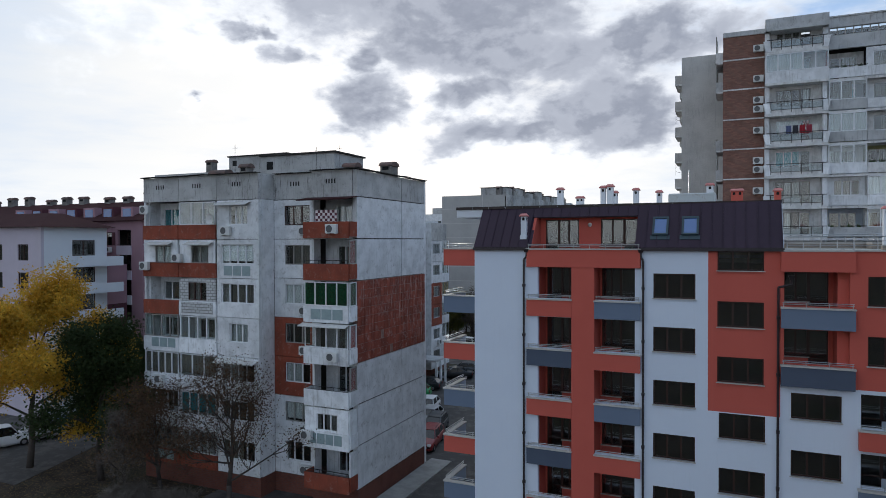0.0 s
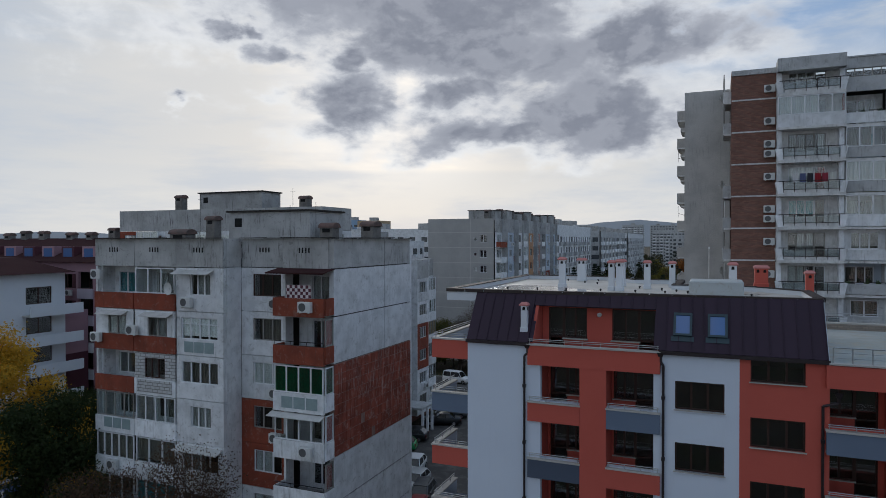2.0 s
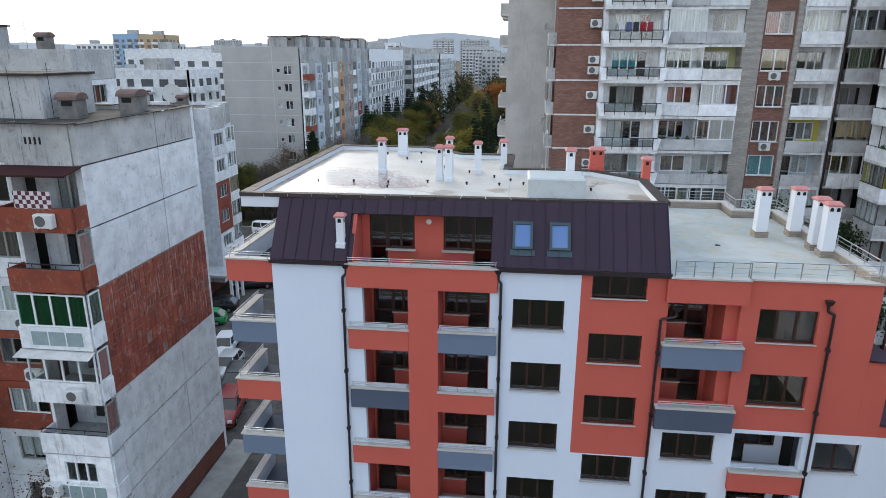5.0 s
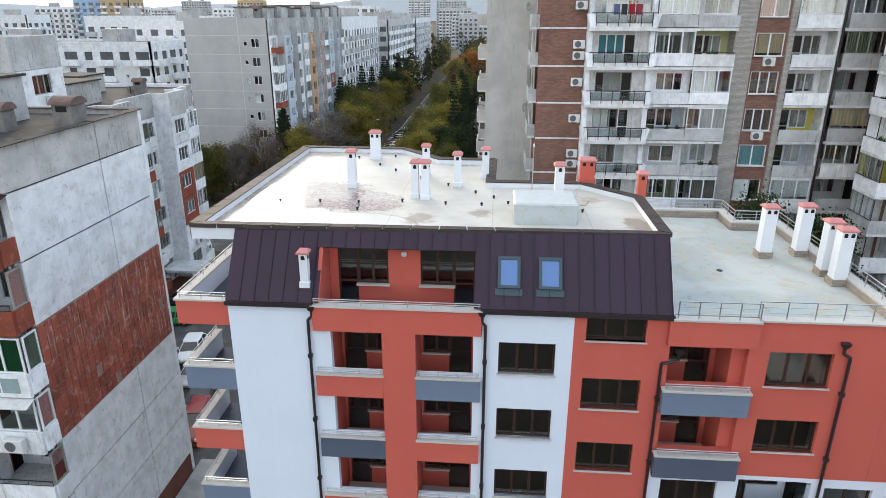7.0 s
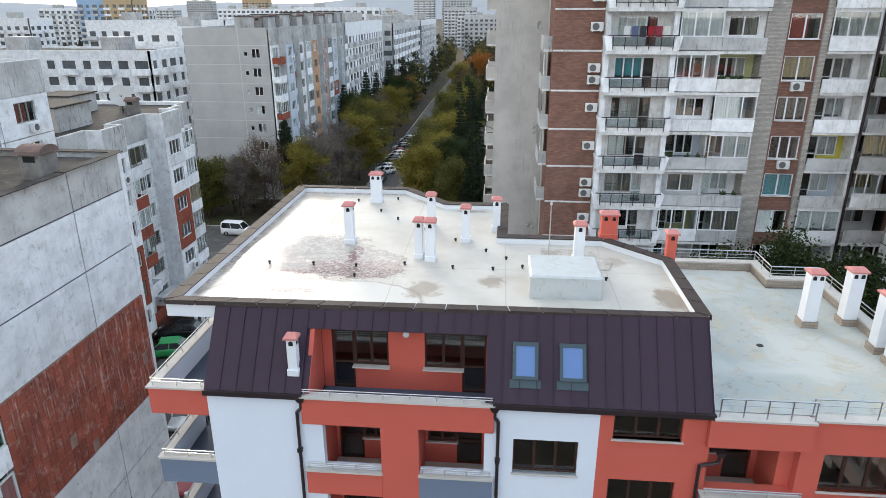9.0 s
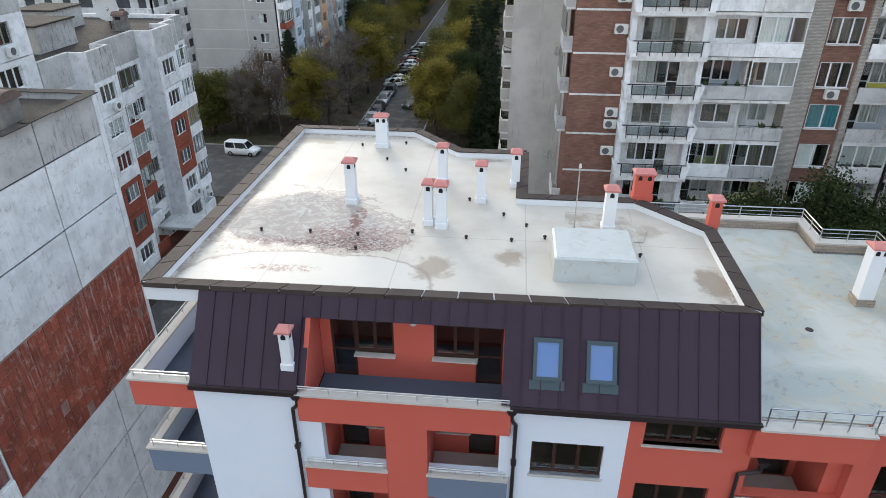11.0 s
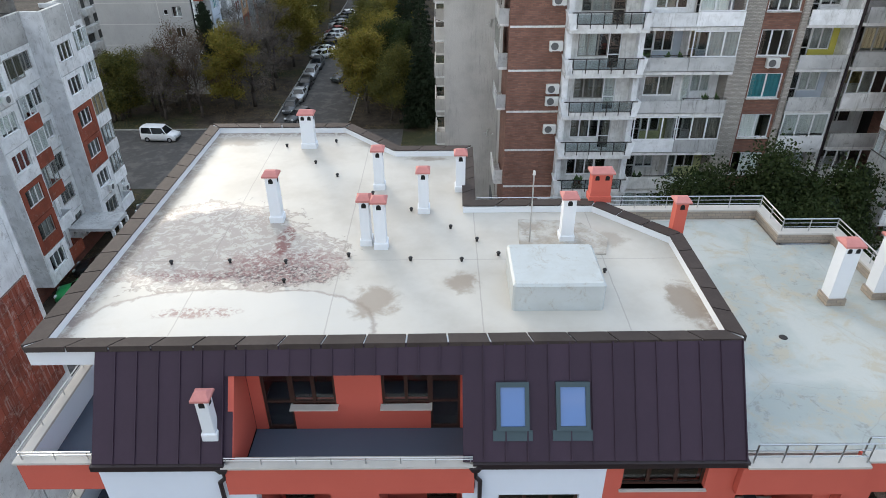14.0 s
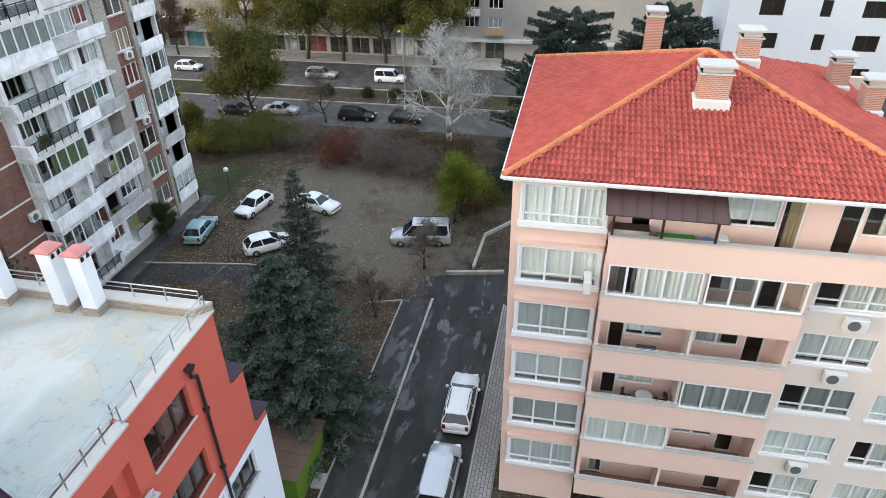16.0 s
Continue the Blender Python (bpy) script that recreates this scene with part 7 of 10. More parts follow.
core(tower, 25.2, 45.2, 61.2, 72, 0.5, 35)
core(tower, -4.4, -1.0, 72.2, 80, 0.5, 35)
part("roof", Geo().prism([(-0.6, 65.35), (20.4, 65.35), (20.4, 66.7), (24.6, 66.7), (24.6, 59.25), (45.4, 59.25), (45.4, 73), (20, 80), (-4.6, 85.5), (-4.6, 71.9), (-0.6, 71.9)], 35.2, 35.5), FELT, tower)
part("back_wall", Geo().box(-4.5, 45.5, 85.6, 86.0, 0, 36), TOWER_WALL, tower)
part("chimney_stack", Geo().box(13.4, 14.0, 66.5, 67.2, 35.5, 39.0), CONCRETE, tower, "tall grey flue on the roof")

# washing on a balcony
for i, (col, word) in enumerate((((0.62, 0.62, 0.62), "white"), ((0.10, 0.12, 0.22), "blue"), ((0.04, 0.04, 0.05), "black"), ((0.30, 0.02, 0.03), "red"), ((0.28, 0.04, 0.06), "red"), ((0.6, 0.6, 0.55), "white"))):
    x = -0.9 + 4.5 + 0.52 * i
    z = T_LEV[9] + 1.15
    g = Geo()
    for j in range(5):
        a, b = x + 0.085 * j, x + 0.085 * (j + 1)
        g.quad((a, 63.66 + 0.02 * (j % 2), z - 0.15), (b, 63.66 + 0.02 * ((j + 1) % 2), z - 0.15), (b, 63.66 + 0.02 * ((j + 1) % 2), z + 0.55), (a, 63.66 + 0.02 * (j % 2), z + 0.55))
    lone("washing", g, surface("cloth_%s_%d" % (word, i), col, tuple(c * 0.8 for c in col), 0.95, grain=30, bump=0.2), word + " laundry hanging on a tower balcony", "laundry", group="laundry")

# ---- the peach house with the red tiled roof ----
peach = thing("apartment_house", "peach rendered apartment house with white windows and red tiled roof", "building", 25.0, 18.0, 0)
PX, PN = 17.9, 26.02
EAVE = 18.55
pf = Face(peach, PX, PN, -90, seed=91)         # local x runs south
PS = [16.62 - 2.77 * k for k in range(6)]      # sill levels of the corner bay
VOILE = surface("voile", (0.72, 0.70, 0.64), (0.55, 0.53, 0.49), 0.95, grain=20, patch=1.5, amount=0.5, bump=0.1, jitter=0.2)
FLOOR_T = surface("balcony_tiles", (0.33, 0.20, 0.14), (0.28, 0.17, 0.12), 0.6, grain=20, amount=0.5, bump=0.1)
for face in (pf,):
    face.cloths, face.odds = [CURTAIN, VOILE, NET_CLOTH], [4, 4, 3]
# corner bay
bay_holes = [(0.45, 3.55, s, min(s + 1.68, EAVE - 0.2)) for s in PS]
pf.wall(PEACH, 0.0, 3.75, 0, EAVE, bay_holes, 0.3)
for a, b, s, t in bay_holes:
    pf.win(a, b, s, t, 3, WHITE_FRAME, -0.24, None, 0.95, bar=0.4, label="white framed corner window")
    pf.box("sill_band", WHITE_FRAME, 0.27, 3.73, -0.32, -0.002, s - 0.2, s, "white sill band")
    pf.box("window_head", PEACH, 0.3, 3.7, -0.27, -0.002, t + 0.002, t + 0.14)
    for u in (0.33, 3.56):
        pf.box("window_trim", WHITE_FRAME, u, u + 0.11, -0.26, -0.002, s + 0.002, t)
pn = Face(peach, PX + 12.0, PN, 180, seed=93)
n_holes = [(8.6, 11.4, s, min(s + 1.68, EAVE - 0.2)) for s in PS] + [(3.0, 5.0, s, s + 1.4) for s in PS]
pn.wall(PEACH, -4.0, 11.7, 0, EAVE, n_holes, 0.3)
for a, b, s, t in n_holes:
    pn.win(a, b, s, t, 3, WHITE_FRAME, 0.02, None, 0.8, bar=0.4)
# balcony part, standing out from the bay
PB = 17.1
pb = Face(peach, PB, PN, -90, seed=92)
pk = Face(peach, PB + 1.35, PN, -90, seed=94)
for face in (pb, pk, pn):
    face.cloths, face.odds = [CURTAIN, VOILE, NET_CLOTH, TAN_CLOTH], [4, 5, 4, 1]
TOPS = [16.67 - 2.75 * k for k in range(6)]
X0, XM, X1 = 3.78, 7.55, 11.3
open_left = {2: True, 3: True, 4: False, 5: True, 1: False}
open_right = {2: True, 3: False, 4: True, 5: True, 1: False}
for k, z in enumerate(TOPS):
    lo, hi = z - 1.2, z + 1.55
    ob = pb.box("balcony_front", PEACH, X0, X1 if k else 16.0, 0.0, 0.16, lo, z - 0.06, "peach balcony front")
    part("coping", Geo().box(X0 - 0.05, (X1 if k else 16.0) + 0.05, -0.06, 0.2, z - 0.06, z), SILL, ob, "pale coping", pb.m)
    pb.box("balcony_floor", FLOOR_T, X0, X1, 0.165, 1.35, lo, lo + 0.15)
    if k:
        pb.box("balcony_ceiling_edge", PEACH, X0, X1, 0.01, 0.16, z + 1.45, z + 1.55)
        for u in (X0, X1 - 0.16):
            pb.box("balcony_side", PEACH, u, u + 0.16, 0.165, 1.35, lo + 0.15, hi)
        pb.box("balcony_divider", CREAM, XM - 0.06, XM + 0.06, 0.165, 1.35, lo + 0.15, hi)
        holes = [(X0 + 0.6, X0 + 1.3, lo + 0.15, z + 1.1), (X0 + 1.3, X0 + 2.9, z - 0.2, z + 1.1), (XM + 0.4, XM + 2.2, z - 0.2, z + 1.1), (XM + 2.4, XM + 3.2, lo + 0.15, z + 1.1)]
        pk.wall(PEACH, X0 + 0.16, X1 - 0.16, lo + 0.15, hi, holes, 0.25, 0.0, "loggia_wall")
        for a, b, c, d in holes:
            pk.win(a, b, c, d, 1 if b - a < 1 else 2, WHITE_FRAME, 0.05, None, 0.6)
        if not open_left[k]:
            pb.win(X0 + 0.15, XM - 0.08, z, z + 1.44, 5 if k == 1 else 4, WHITE_FRAME, 0.03, None, 0.9, label="white glazed-in balcony")
        if not open_right[k]:
            pb.win(XM + 0.08, X1 - 0.1, z, z + 1.44, 4, WHITE_FRAME, 0.0, None, 0.4, label="white glazed-in balcony")
        g = Geo()
        for u in (0.12, 0.2):
            g.tube((X0, 0.07, z + u * 0.8), (X1, 0.07, z + u * 0.8), 0.014)
        pb.add("rail", g, STEEL, "thin steel rail")
# top storey, set back under the eaves
holes = [(7.9, 9.9, 16.75, 18.35), (9.95, 10.75, 15.62, 18.35), (11.9, 12.7, 15.62, 18.35), (12.75, 14.8, 16.75, 18.35), (4.6, 5.4, 15.62, 18.2), (5.5, 7.3, 16.7, 18.2)]
pk.wall(PEACH, X0, 16.0, 15.47, EAVE, holes, 0.25, 0.0, "loggia_wall")
for a, b, c, d in holes:
    pk.win(a, b, c, d, 1 if b - a < 1 else 2, WHITE_FRAME, 0.05, None, 0.8)
pb.box("balcony_floor", FLOOR_T, X1, 16.0, 0.165, 1.35, 15.47, 15.62)
AWN = surface("brown_sheet", (0.10, 0.06, 0.055), (0.085, 0.05, 0.045), 0.45, 0.3, grain=10, patch=1.0, amount=0.5, bump=0.05)
g = Geo().rings([[(3.5, 0.9, 18.5), (7.7, 0.9, 18.5), (7.7, -0.75, 17.9), (3.5, -0.75, 17.9)], [(3.5, 0.9, 18.55), (7.7, 0.9, 18.55), (7.7, -0.75, 17.95), (3.5, -0.75, 17.95)]])
aw = pb.add("awning", g, AWN, "dark brown ribbed sheet awning")
for i in range(9):
    x = 3.5 + 4.17 * i / 8
    part("awning_rib", Geo().rings([[(x, 0.9, 18.55), (x + 0.03, 0.9, 18.55), (x + 0.03, 0.9, 18.59), (x, 0.9, 18.59)], [(x, -0.75, 17.95), (x + 0.03, -0.75, 17.95), (x + 0.03, -0.75, 17.99), (x, -0.75, 17.99)]]), AWN, aw, "", pb.m)
for x in (3.82, 5.6, 7.5):
    pb.box("awning_post", BROWN_FRAME, x, x + 0.09, 0.0, 0.09, 16.68, 18.15)
# cream part
pc = Face(peach, PX - 0.05, PN, -90, seed=95)
pc.cloths, pc.odds = [CURTAIN, VOILE, NET_CLOTH], [4, 4, 3]
c_holes = [(11.75, 14.6, z - 0.1, z + 1.4) for z in TOPS[1:]] + [(15.3, 17.6, z - 0.1, z + 1.4) for z in TOPS[1:]]
pc.wall(CREAM, 11.32, 19.0, 0, 15.45, c_holes, 0.3)
for a, b, c, d in c_holes:
    pc.win(a, b, c, d, 3, WHITE_FRAME, 0.02, None, 0.9, bar=0.4, label="white framed window")
    pc.box("sill_band", WHITE_FRAME, a - 0.1, b + 0.1, -0.09, -0.002, c - 0.12, c)
for k in (1, 2, 4):
    pc.ac(13.4, 0.0, TOPS[k] - 0.85)
pb.ac(3.4, 0.0, TOPS[1] + 0.2, -90)
Face(peach, 32.5, 7.0, 0).wall(CREAM, -14.6, 0.0, 0, EAVE)
Face(peach, 32.5, 7.0, 90).wall(PEACH, 0, 19.3, 0, EAVE)
core(peach, PX + 2.2, 31.8, 8.0, 25.4, 0.2, 18.0)
part("eaves_soffit", Geo().prism([(17.2, 10.9), (32.7, 10.9), (32.7, 26.32), (17.2, 26.32)], EAVE + 0.02, EAVE + 0.16), WHITE_FRAME, peach, "white boarded eaves")
part("gutter", Geo().tube((17.15, 10.9, EAVE + 0.15), (17.15, 26.32, EAVE + 0.15), 0.07), WHITE_FRAME, peach, "white gutter")
part("gutter", Geo().tube((17.15, 26.37, EAVE + 0.15), (32.7, 26.37, EAVE + 0.15), 0.07), WHITE_FRAME, peach, "white gutter")
# things on the balconies
CLAY = surface("terracotta", (0.32, 0.13, 0.07), (0.26, 0.1, 0.06), 0.8, grain=30, bump=0.1)
WICKER = surface("dark_wicker", (0.05, 0.035, 0.03), (0.08, 0.05, 0.04), 0.8, grain=60, bump=0.4)


def balcony_chair(x, y, z, mat, turn=0):
    root = thing("balcony_chair", "dark woven balcony chair", "chair", x, y, z, turn, group="balcony chairs")
    m = pose(x, y, z, 0, 0, turn)
    part("seat", Geo().soft(-0.27, 0.27, -0.27, 0.27, 0.36, 0.46, 0.04), mat, root, "", m)
    part("backrest", Geo().rings([[(0.25 * math.cos(a), 0.12 + 0.2 * math.sin(a) + w, zz) for a, w in [(math.pi * i / 8, 0) for i in range(9)] + [(math.pi * (8 - i) / 8, -0.05) for i in range(9)]] for zz in (0.46, 0.95)]), mat, root, "", m)
    for u, v in ((-0.22, -0.22), (0.22, -0.22), (-0.22, 0.22), (0.22, 0.22)):
        part("leg", Geo().tube((u, v, 0), (u, v, 0.36), 0.025), mat, root, "", m)


zf = TOPS[3] - 1.05
for u, t in ((5.6, 20), (7.0, 160)):
    balcony_chair(PB + 0.75, PN - u, zf, WICKER, t)
tb = thing("balcony_table", "round white balcony table", "table", PB + 0.75, PN - 6.3, zf)
part("tabletop", Geo().tube((PB + 0.75, PN - 6.3, zf + 0.7), (PB + 0.75, PN - 6.3, zf + 0.74), 0.38, 0.38, 14), AC_WHITE, tb)
part("pedestal", Geo().tube((PB + 0.75, PN - 6.3, zf), (PB + 0.75, PN - 6.3, zf + 0.7), 0.05, 0.05, 8).tube((PB + 0.75, PN - 6.3, zf), (PB + 0.75, PN - 6.3, zf + 0.03), 0.25, 0.2, 10), RAIL_DARK, tb)
balcony_chair(PB + 0.75, PN - 9.6, TOPS[4] - 1.05, CLAY, 90)
tb = thing("balcony_table", "small dark folding table on the balcony", "table", PB + 0.6, PN - 6.0, TOPS[2] - 1.05)
part("tabletop", Geo().soft(PB + 0.3, PB + 0.9, PN - 6.4, PN - 5.6, TOPS[2] - 0.33, TOPS[2] - 0.28, 0.02), SLATE_DARK, tb)
for u in (-6.3, -5.7):
    part("leg", Geo().tube((PB + 0.6, PN + u, TOPS[2] - 1.05), (PB + 0.6, PN + u, TOPS[2] - 0.33), 0.02), RAIL_DARK, tb)

# the covered top balcony
GREEN_CLOTH_T = surface("green_tablecloth", (0.06, 0.32, 0.05), (0.05, 0.26, 0.05), 0.8, grain=20, bump=0.1)
zt = 15.62
tb = thing("balcony_table", "table under a bright green cloth on the covered balcony", "table", PB + 0.7, PN - 6.3, zt)
part("tabletop", Geo().soft(PB + 0.35, PB + 1.05, PN - 7.0, PN - 5.6, zt + 0.72, zt + 0.76, 0.015), GREEN_CLOTH_T, tb, "bright green tablecloth")
for u in (PB + 0.42, PB + 0.98):
    for v in (PN - 6.9, PN - 5.7):
        part("leg", Geo().tube((u, v, zt), (u, v, zt + 0.72), 0.025), BROWN_FRAME, tb)
BLUE_BIN = surface("blue_plastic", (0.05, 0.18, 0.5), (0.04, 0.15, 0.42), 0.4, grain=20, bump=0.03)
lone("plastic_tub", Geo().tube((PB + 0.6, PN - 7.4, zt), (PB + 0.6, PN - 7.4, zt + 0.85), 0.2, 0.24, 12), BLUE_BIN, "blue plastic tub beside the balcony table", "tub")
lone("storage_box", Geo().soft(PB + 0.35, PB + 0.85, PN - 8.1, PN - 7.75, zt, zt + 1.05, 0.03), AC_WHITE, "white storage box on the covered balcony", "box")
cab = thing("balcony_cabinet", "low white cabinet against the balcony wall", "cabinet", PB + 1.1, PN - 4.6, zt)
part("body", Geo().box(PB + 0.85, PB + 1.33, PN - 5.3, PN - 4.0, zt, zt + 0.85), AC_WHITE, cab)
part("cabinet_top", Geo().soft(PB + 0.82, PB + 1.34, PN - 5.33, PN - 3.97, zt + 0.855, zt + 0.89, 0.01), WICKER, cab)
drying = thing("drying_rack", "folding pink laundry rack on a balcony", "laundry rack", PB + 0.7, PN - 7.1, TOPS[3] - 1.05)
PINK = surface("pink_tube", (0.55, 0.28, 0.25), (0.5, 0.25, 0.22), 0.5, bump=0.03)
for v in (PN - 7.35, PN - 6.95):
    part("rack_frame", Geo().pipe([(PB + 0.35, v, TOPS[3] - 1.05), (PB + 0.7, v, TOPS[3] - 0.1), (PB + 1.05, v, TOPS[3] - 1.05)], 0.018), PINK, drying)
for i in range(5):
    q = TOPS[3] - 0.95 + 0.19 * i
    part("rack_bar", Geo().tube((PB + 0.38 + 0.065 * i, PN - 7.35, q), (PB + 0.38 + 0.065 * i, PN - 6.95, q), 0.012), PINK, drying)

# roof tiles: rows of curved clay tiles on a hipped roof
RX, RY, RD, RS, RZ = 17.2, 26.32, 7.75, 0.355, EAVE + 0.2
TILE = surface("red_roof_tile", (0.45, 0.095, 0.07), (0.29, 0.055, 0.048), 0.6, grain=25, patch=2.0, amount=0.7, bump=0.2, jitter=0.22, spec=0.2)
RIDGE = surface("orange_ridge_tile", (0.55, 0.20, 0.08), (0.48, 0.16, 0.07), 0.7, grain=25, patch=2.0, amount=0.6, bump=0.2, jitter=0.12)
TW, TL = 0.22, 0.34
rise = math.atan(RS)


def tile_points(w, length):
    prof = [(0.0, 0.0), (0.05, 0.06), (0.11, 0.085), (0.17, 0.06), (0.22, 0.0), (0.30, -0.012)]
    return [(u * w / 0.30, 0.0, v + 0.045) for u, v in prof], [(u * w / 0.30, length + 0.06, v) for u, v in prof]


def one_tile():
    a, b = tile_points(TW, TL)
    g = Geo()
    for i in range(len(a) - 1):
        g.quad(a[i], a[i + 1], b[i + 1], b[i])
        d = lambda p: (p[0], p[1], p[2] - 0.02)
        g.quad(d(a[i + 1]), d(a[i]), a[i], a[i + 1])
    return g


tile_mesh = outward(one_tile().mesh("roof_tile", TILE, True))
slopes = [  # corner of the eave, direction along it, direction up the slope in plan, length
    (Vector((RX, RY - 2 * RD, RZ)), Vector((0, 1, 0)), Vector((1, 0, 0)), 2 * RD),
    (Vector((RX, RY, RZ)), Vector((1, 0, 0)), Vector((0, -1, 0)), 2 * RD),
    (Vector((RX + 2 * RD, RY - 2 * RD, RZ)), Vector((-1, 0, 0)), Vector((0, 1, 0)), 2 * RD)]
n_single = 0
for si, (p0, along, inward, length) in enumerate(slopes):
    upv = (inward * math.cos(rise) + Vector((0, 0, math.sin(rise))))
    nrm = along.cross(upv).normalized()
    if nrm.z < 0:
        nrm = -nrm
    base = Matrix((along, upv, nrm)).transposed().to_4x4()
    slope_len = RD / math.cos(rise)
    rest = Geo()
    tmpl = one_tile()
    for row in range(int(slope_len / TL) + 1):
        s = row * TL
        inset = s * math.cos(rise)
        for c in range(int(length / TW)):
            u = c * TW
            if u < inset - TW * 0.4 or u + TW > length - inset + TW * 0.4:
                continue
            m = Matrix.Translation(p0 + along * u + upv * s) @ base
            if si == 0 and row < 12 and u > length - 12.0 and n_single < 300:
                part("roof_tile", tile_mesh, None, peach, "", m)
                n_single += 1
            else:
                b0 = len(rest.v)
                rest.v += [tuple(m @ Vector(v)) for v in tmpl.v]
                rest.f += [tuple(b0 + i for i in f) for f in tmpl.f]
    me = rest.mesh("roof_tiles", TILE, True)
    ob = part("roof_tiles", me, None, peach, "red clay roof tiles")
    ob["kind"] = "stuff"
APEX = Vector((RX + RD, RY - RD, RZ + RD * RS))
part("roof_deck", Geo().quad((RX, RY, RZ - 0.03), (RX + 2 * RD, RY, RZ - 0.03), APEX - Vector((0, 0, 0.03))).quad((RX, RY - 2 * RD, RZ - 0.03), (RX, RY, RZ - 0.03), APEX - Vector((0, 0, 0.03)))
     .quad((RX + 2 * RD, RY - 2 * RD, RZ - 0.03), (RX, RY - 2 * RD, RZ - 0.03), APEX - Vector((0, 0, 0.03))).quad((RX + 2 * RD, RY, RZ - 0.03), (RX + 2 * RD, RY - 2 * RD, RZ - 0.03), APEX - Vector((0, 0, 0.03))), TILE, peach)
ridge_piece = None
for cx, cy in ((RX, RY), (RX + 2 * RD, RY), (RX, RY - 2 * RD)):
    a = Vector((cx, cy, RZ + 0.05))
    n = 26
    for i in range(n):
        p, q = a.lerp(APEX + Vector((0, 0, 0.05)), i / n), a.lerp(APEX + Vector((0, 0, 0.05)), (i + 1.1) / n)
        part("ridge_tile", Geo().tube(p, q, 0.15, 0.125, 8), RIDGE, peach)
PB_BRICK = bricked("chimney_brick", (0.52, 0.19, 0.105), (0.42, 0.145, 0.085), (0.52, 0.43, 0.37), 0.22, 0.075, 0.018, stain=0.15)


def brick_chimney(x, y, z, w, d, h):
    root = thing("chimney", "orange brick chimney with a concrete cap on the tiled roof", "chimney", x, y, z, group="brick chimneys")
    m = Matrix.Translation((x, y, z))
    part("flashing", Geo().soft(-w / 2 - 0.12, w / 2 + 0.12, -d / 2 - 0.12, d / 2 + 0.12, -0.8, 0.22, 0.05), AC_WHITE, root, "white flashing", m)
    part("shaft", Geo().box(-w / 2, w / 2, -d / 2, d / 2, 0.1, h), PB_BRICK, root, "", m)
    part("cap", Geo().soft(-w / 2 - 0.12, w / 2 + 0.12, -d / 2 - 0.12, d / 2 + 0.12, h + 0.22, h + 0.32, 0.02), SILL, root, "concrete cap", m)
    for u in (-1, 1):
        part("cap_post", Geo().box(u * (w / 2 - 0.1) - 0.06, u * (w / 2 - 0.1) + 0.06, -d / 2 + 0.05, d / 2 - 0.05, h, h + 0.22), SILL, root, "", m)
    part("lower_cap", Geo().soft(-w / 2 - 0.08, w / 2 + 0.08, -d / 2 - 0.08, d / 2 + 0.08, h - 0.06, h, 0.01), SILL, root, "", m)


brick_chimney(21.8, 18.75, 20.4, 0.8, 1.15, 1.25)
brick_chimney(25.6, 16.9, 21.0, 0.8, 0.8, 1.1)
brick_chimney(28.6, 12.0, 19.1, 0.8, 0.8, 1.3)
brick_chimney(25.9, 11.4, 18.9, 0.8, 0.8, 1.3)
brick_chimney(30.4, 20.4, 19.6, 0.8, 0.8, 2.2)
# ---- mauve house beyond the parking bay ----
mauve = thing("apartment_house", "mauve and white rendered apartment house with plum accents", "building", -80.0, 60.0, 0)
mv = Face(mauve, -110.0, 52.6, 0, seed=101)
PALE_MAUVE = surface("pale_mauve_render", (0.55, 0.49, 0.55), (0.48, 0.43, 0.48), 0.9, grain=40, amount=0.5, bump=0.1)
M_Z = [17.0 - 2.8 * k for k in range(6)]
mr = random.Random(9)
cols_m = [(25.2 + 2.62 * i, 25.2 + 2.62 * i + (1.7 if i % 2 else 2.1)) for i in range(9)]
holes = [(a, b, z, z + (1.5 if i % 2 else 1.75)) for z in M_Z for i, (a, b) in enumerate(cols_m)]
mv.wall(PURPLE, 0, 50.0, 0, 19.8, holes, 0.3)
for i, (a, b) in enumerate(cols_m):
    for k, z in enumerate(M_Z):
        if i % 2:
            mv.win(a, b, z, z + 1.5, 2, BROWN_FRAME, 0.12, None, 0.6)
            mv.box("plum_panel", PLUM, b + 0.01, b + 0.55, -0.02, 0.0, z, z + 1.5)
            if mr.random() < 0.6:
                mv.ac(b - 0.3, 0.0, z - 0.75)
        else:
            mv.box("balcony_front", STUCCO if (i // 2 + k // 2) % 2 else PALE_MAUVE, a - 0.1, b + 0.1, -0.12, -0.004, z - 1.05, z - 0.02)
            # a dark sheet whose colour stands for the shade inside the loggia
            mv.box("loggia_back", UNLIT_ROOM, a, b, 1.2, 1.3, z, z + 1.75)
            mv.win(a + 0.2, b - 0.3, z + 0.02, z + 1.5, 2, BROWN_FRAME, 1.1, None, 0.3)
            mv.add("rail", Geo().box(a, b, -0.08, -0.05, z + 0.12, z + 0.16), RAIL_DARK)
mv.box("attic_rail", RAIL_DARK, 26.0, 49.5, 0.02, 0.05, 19.86, 19.9)
for i in range(7):
    x = 27.5 + 3.1 * i
    dm = mv.box("dormer", PLUM if i % 2 else PURPLE, x, x + 1.9, 0.5, 3.5, 19.9, 21.4, "small roof dormer")
    part("dormer_window", Geo().box(x + 0.3, x + 1.6, 0.47, 0.496, 20.1, 21.2), SKY_PANE, dm, "", mv.m)
Face(mauve, -60.0, 52.9, 90).wall(PURPLE, 0, 14, 0, 19.8)
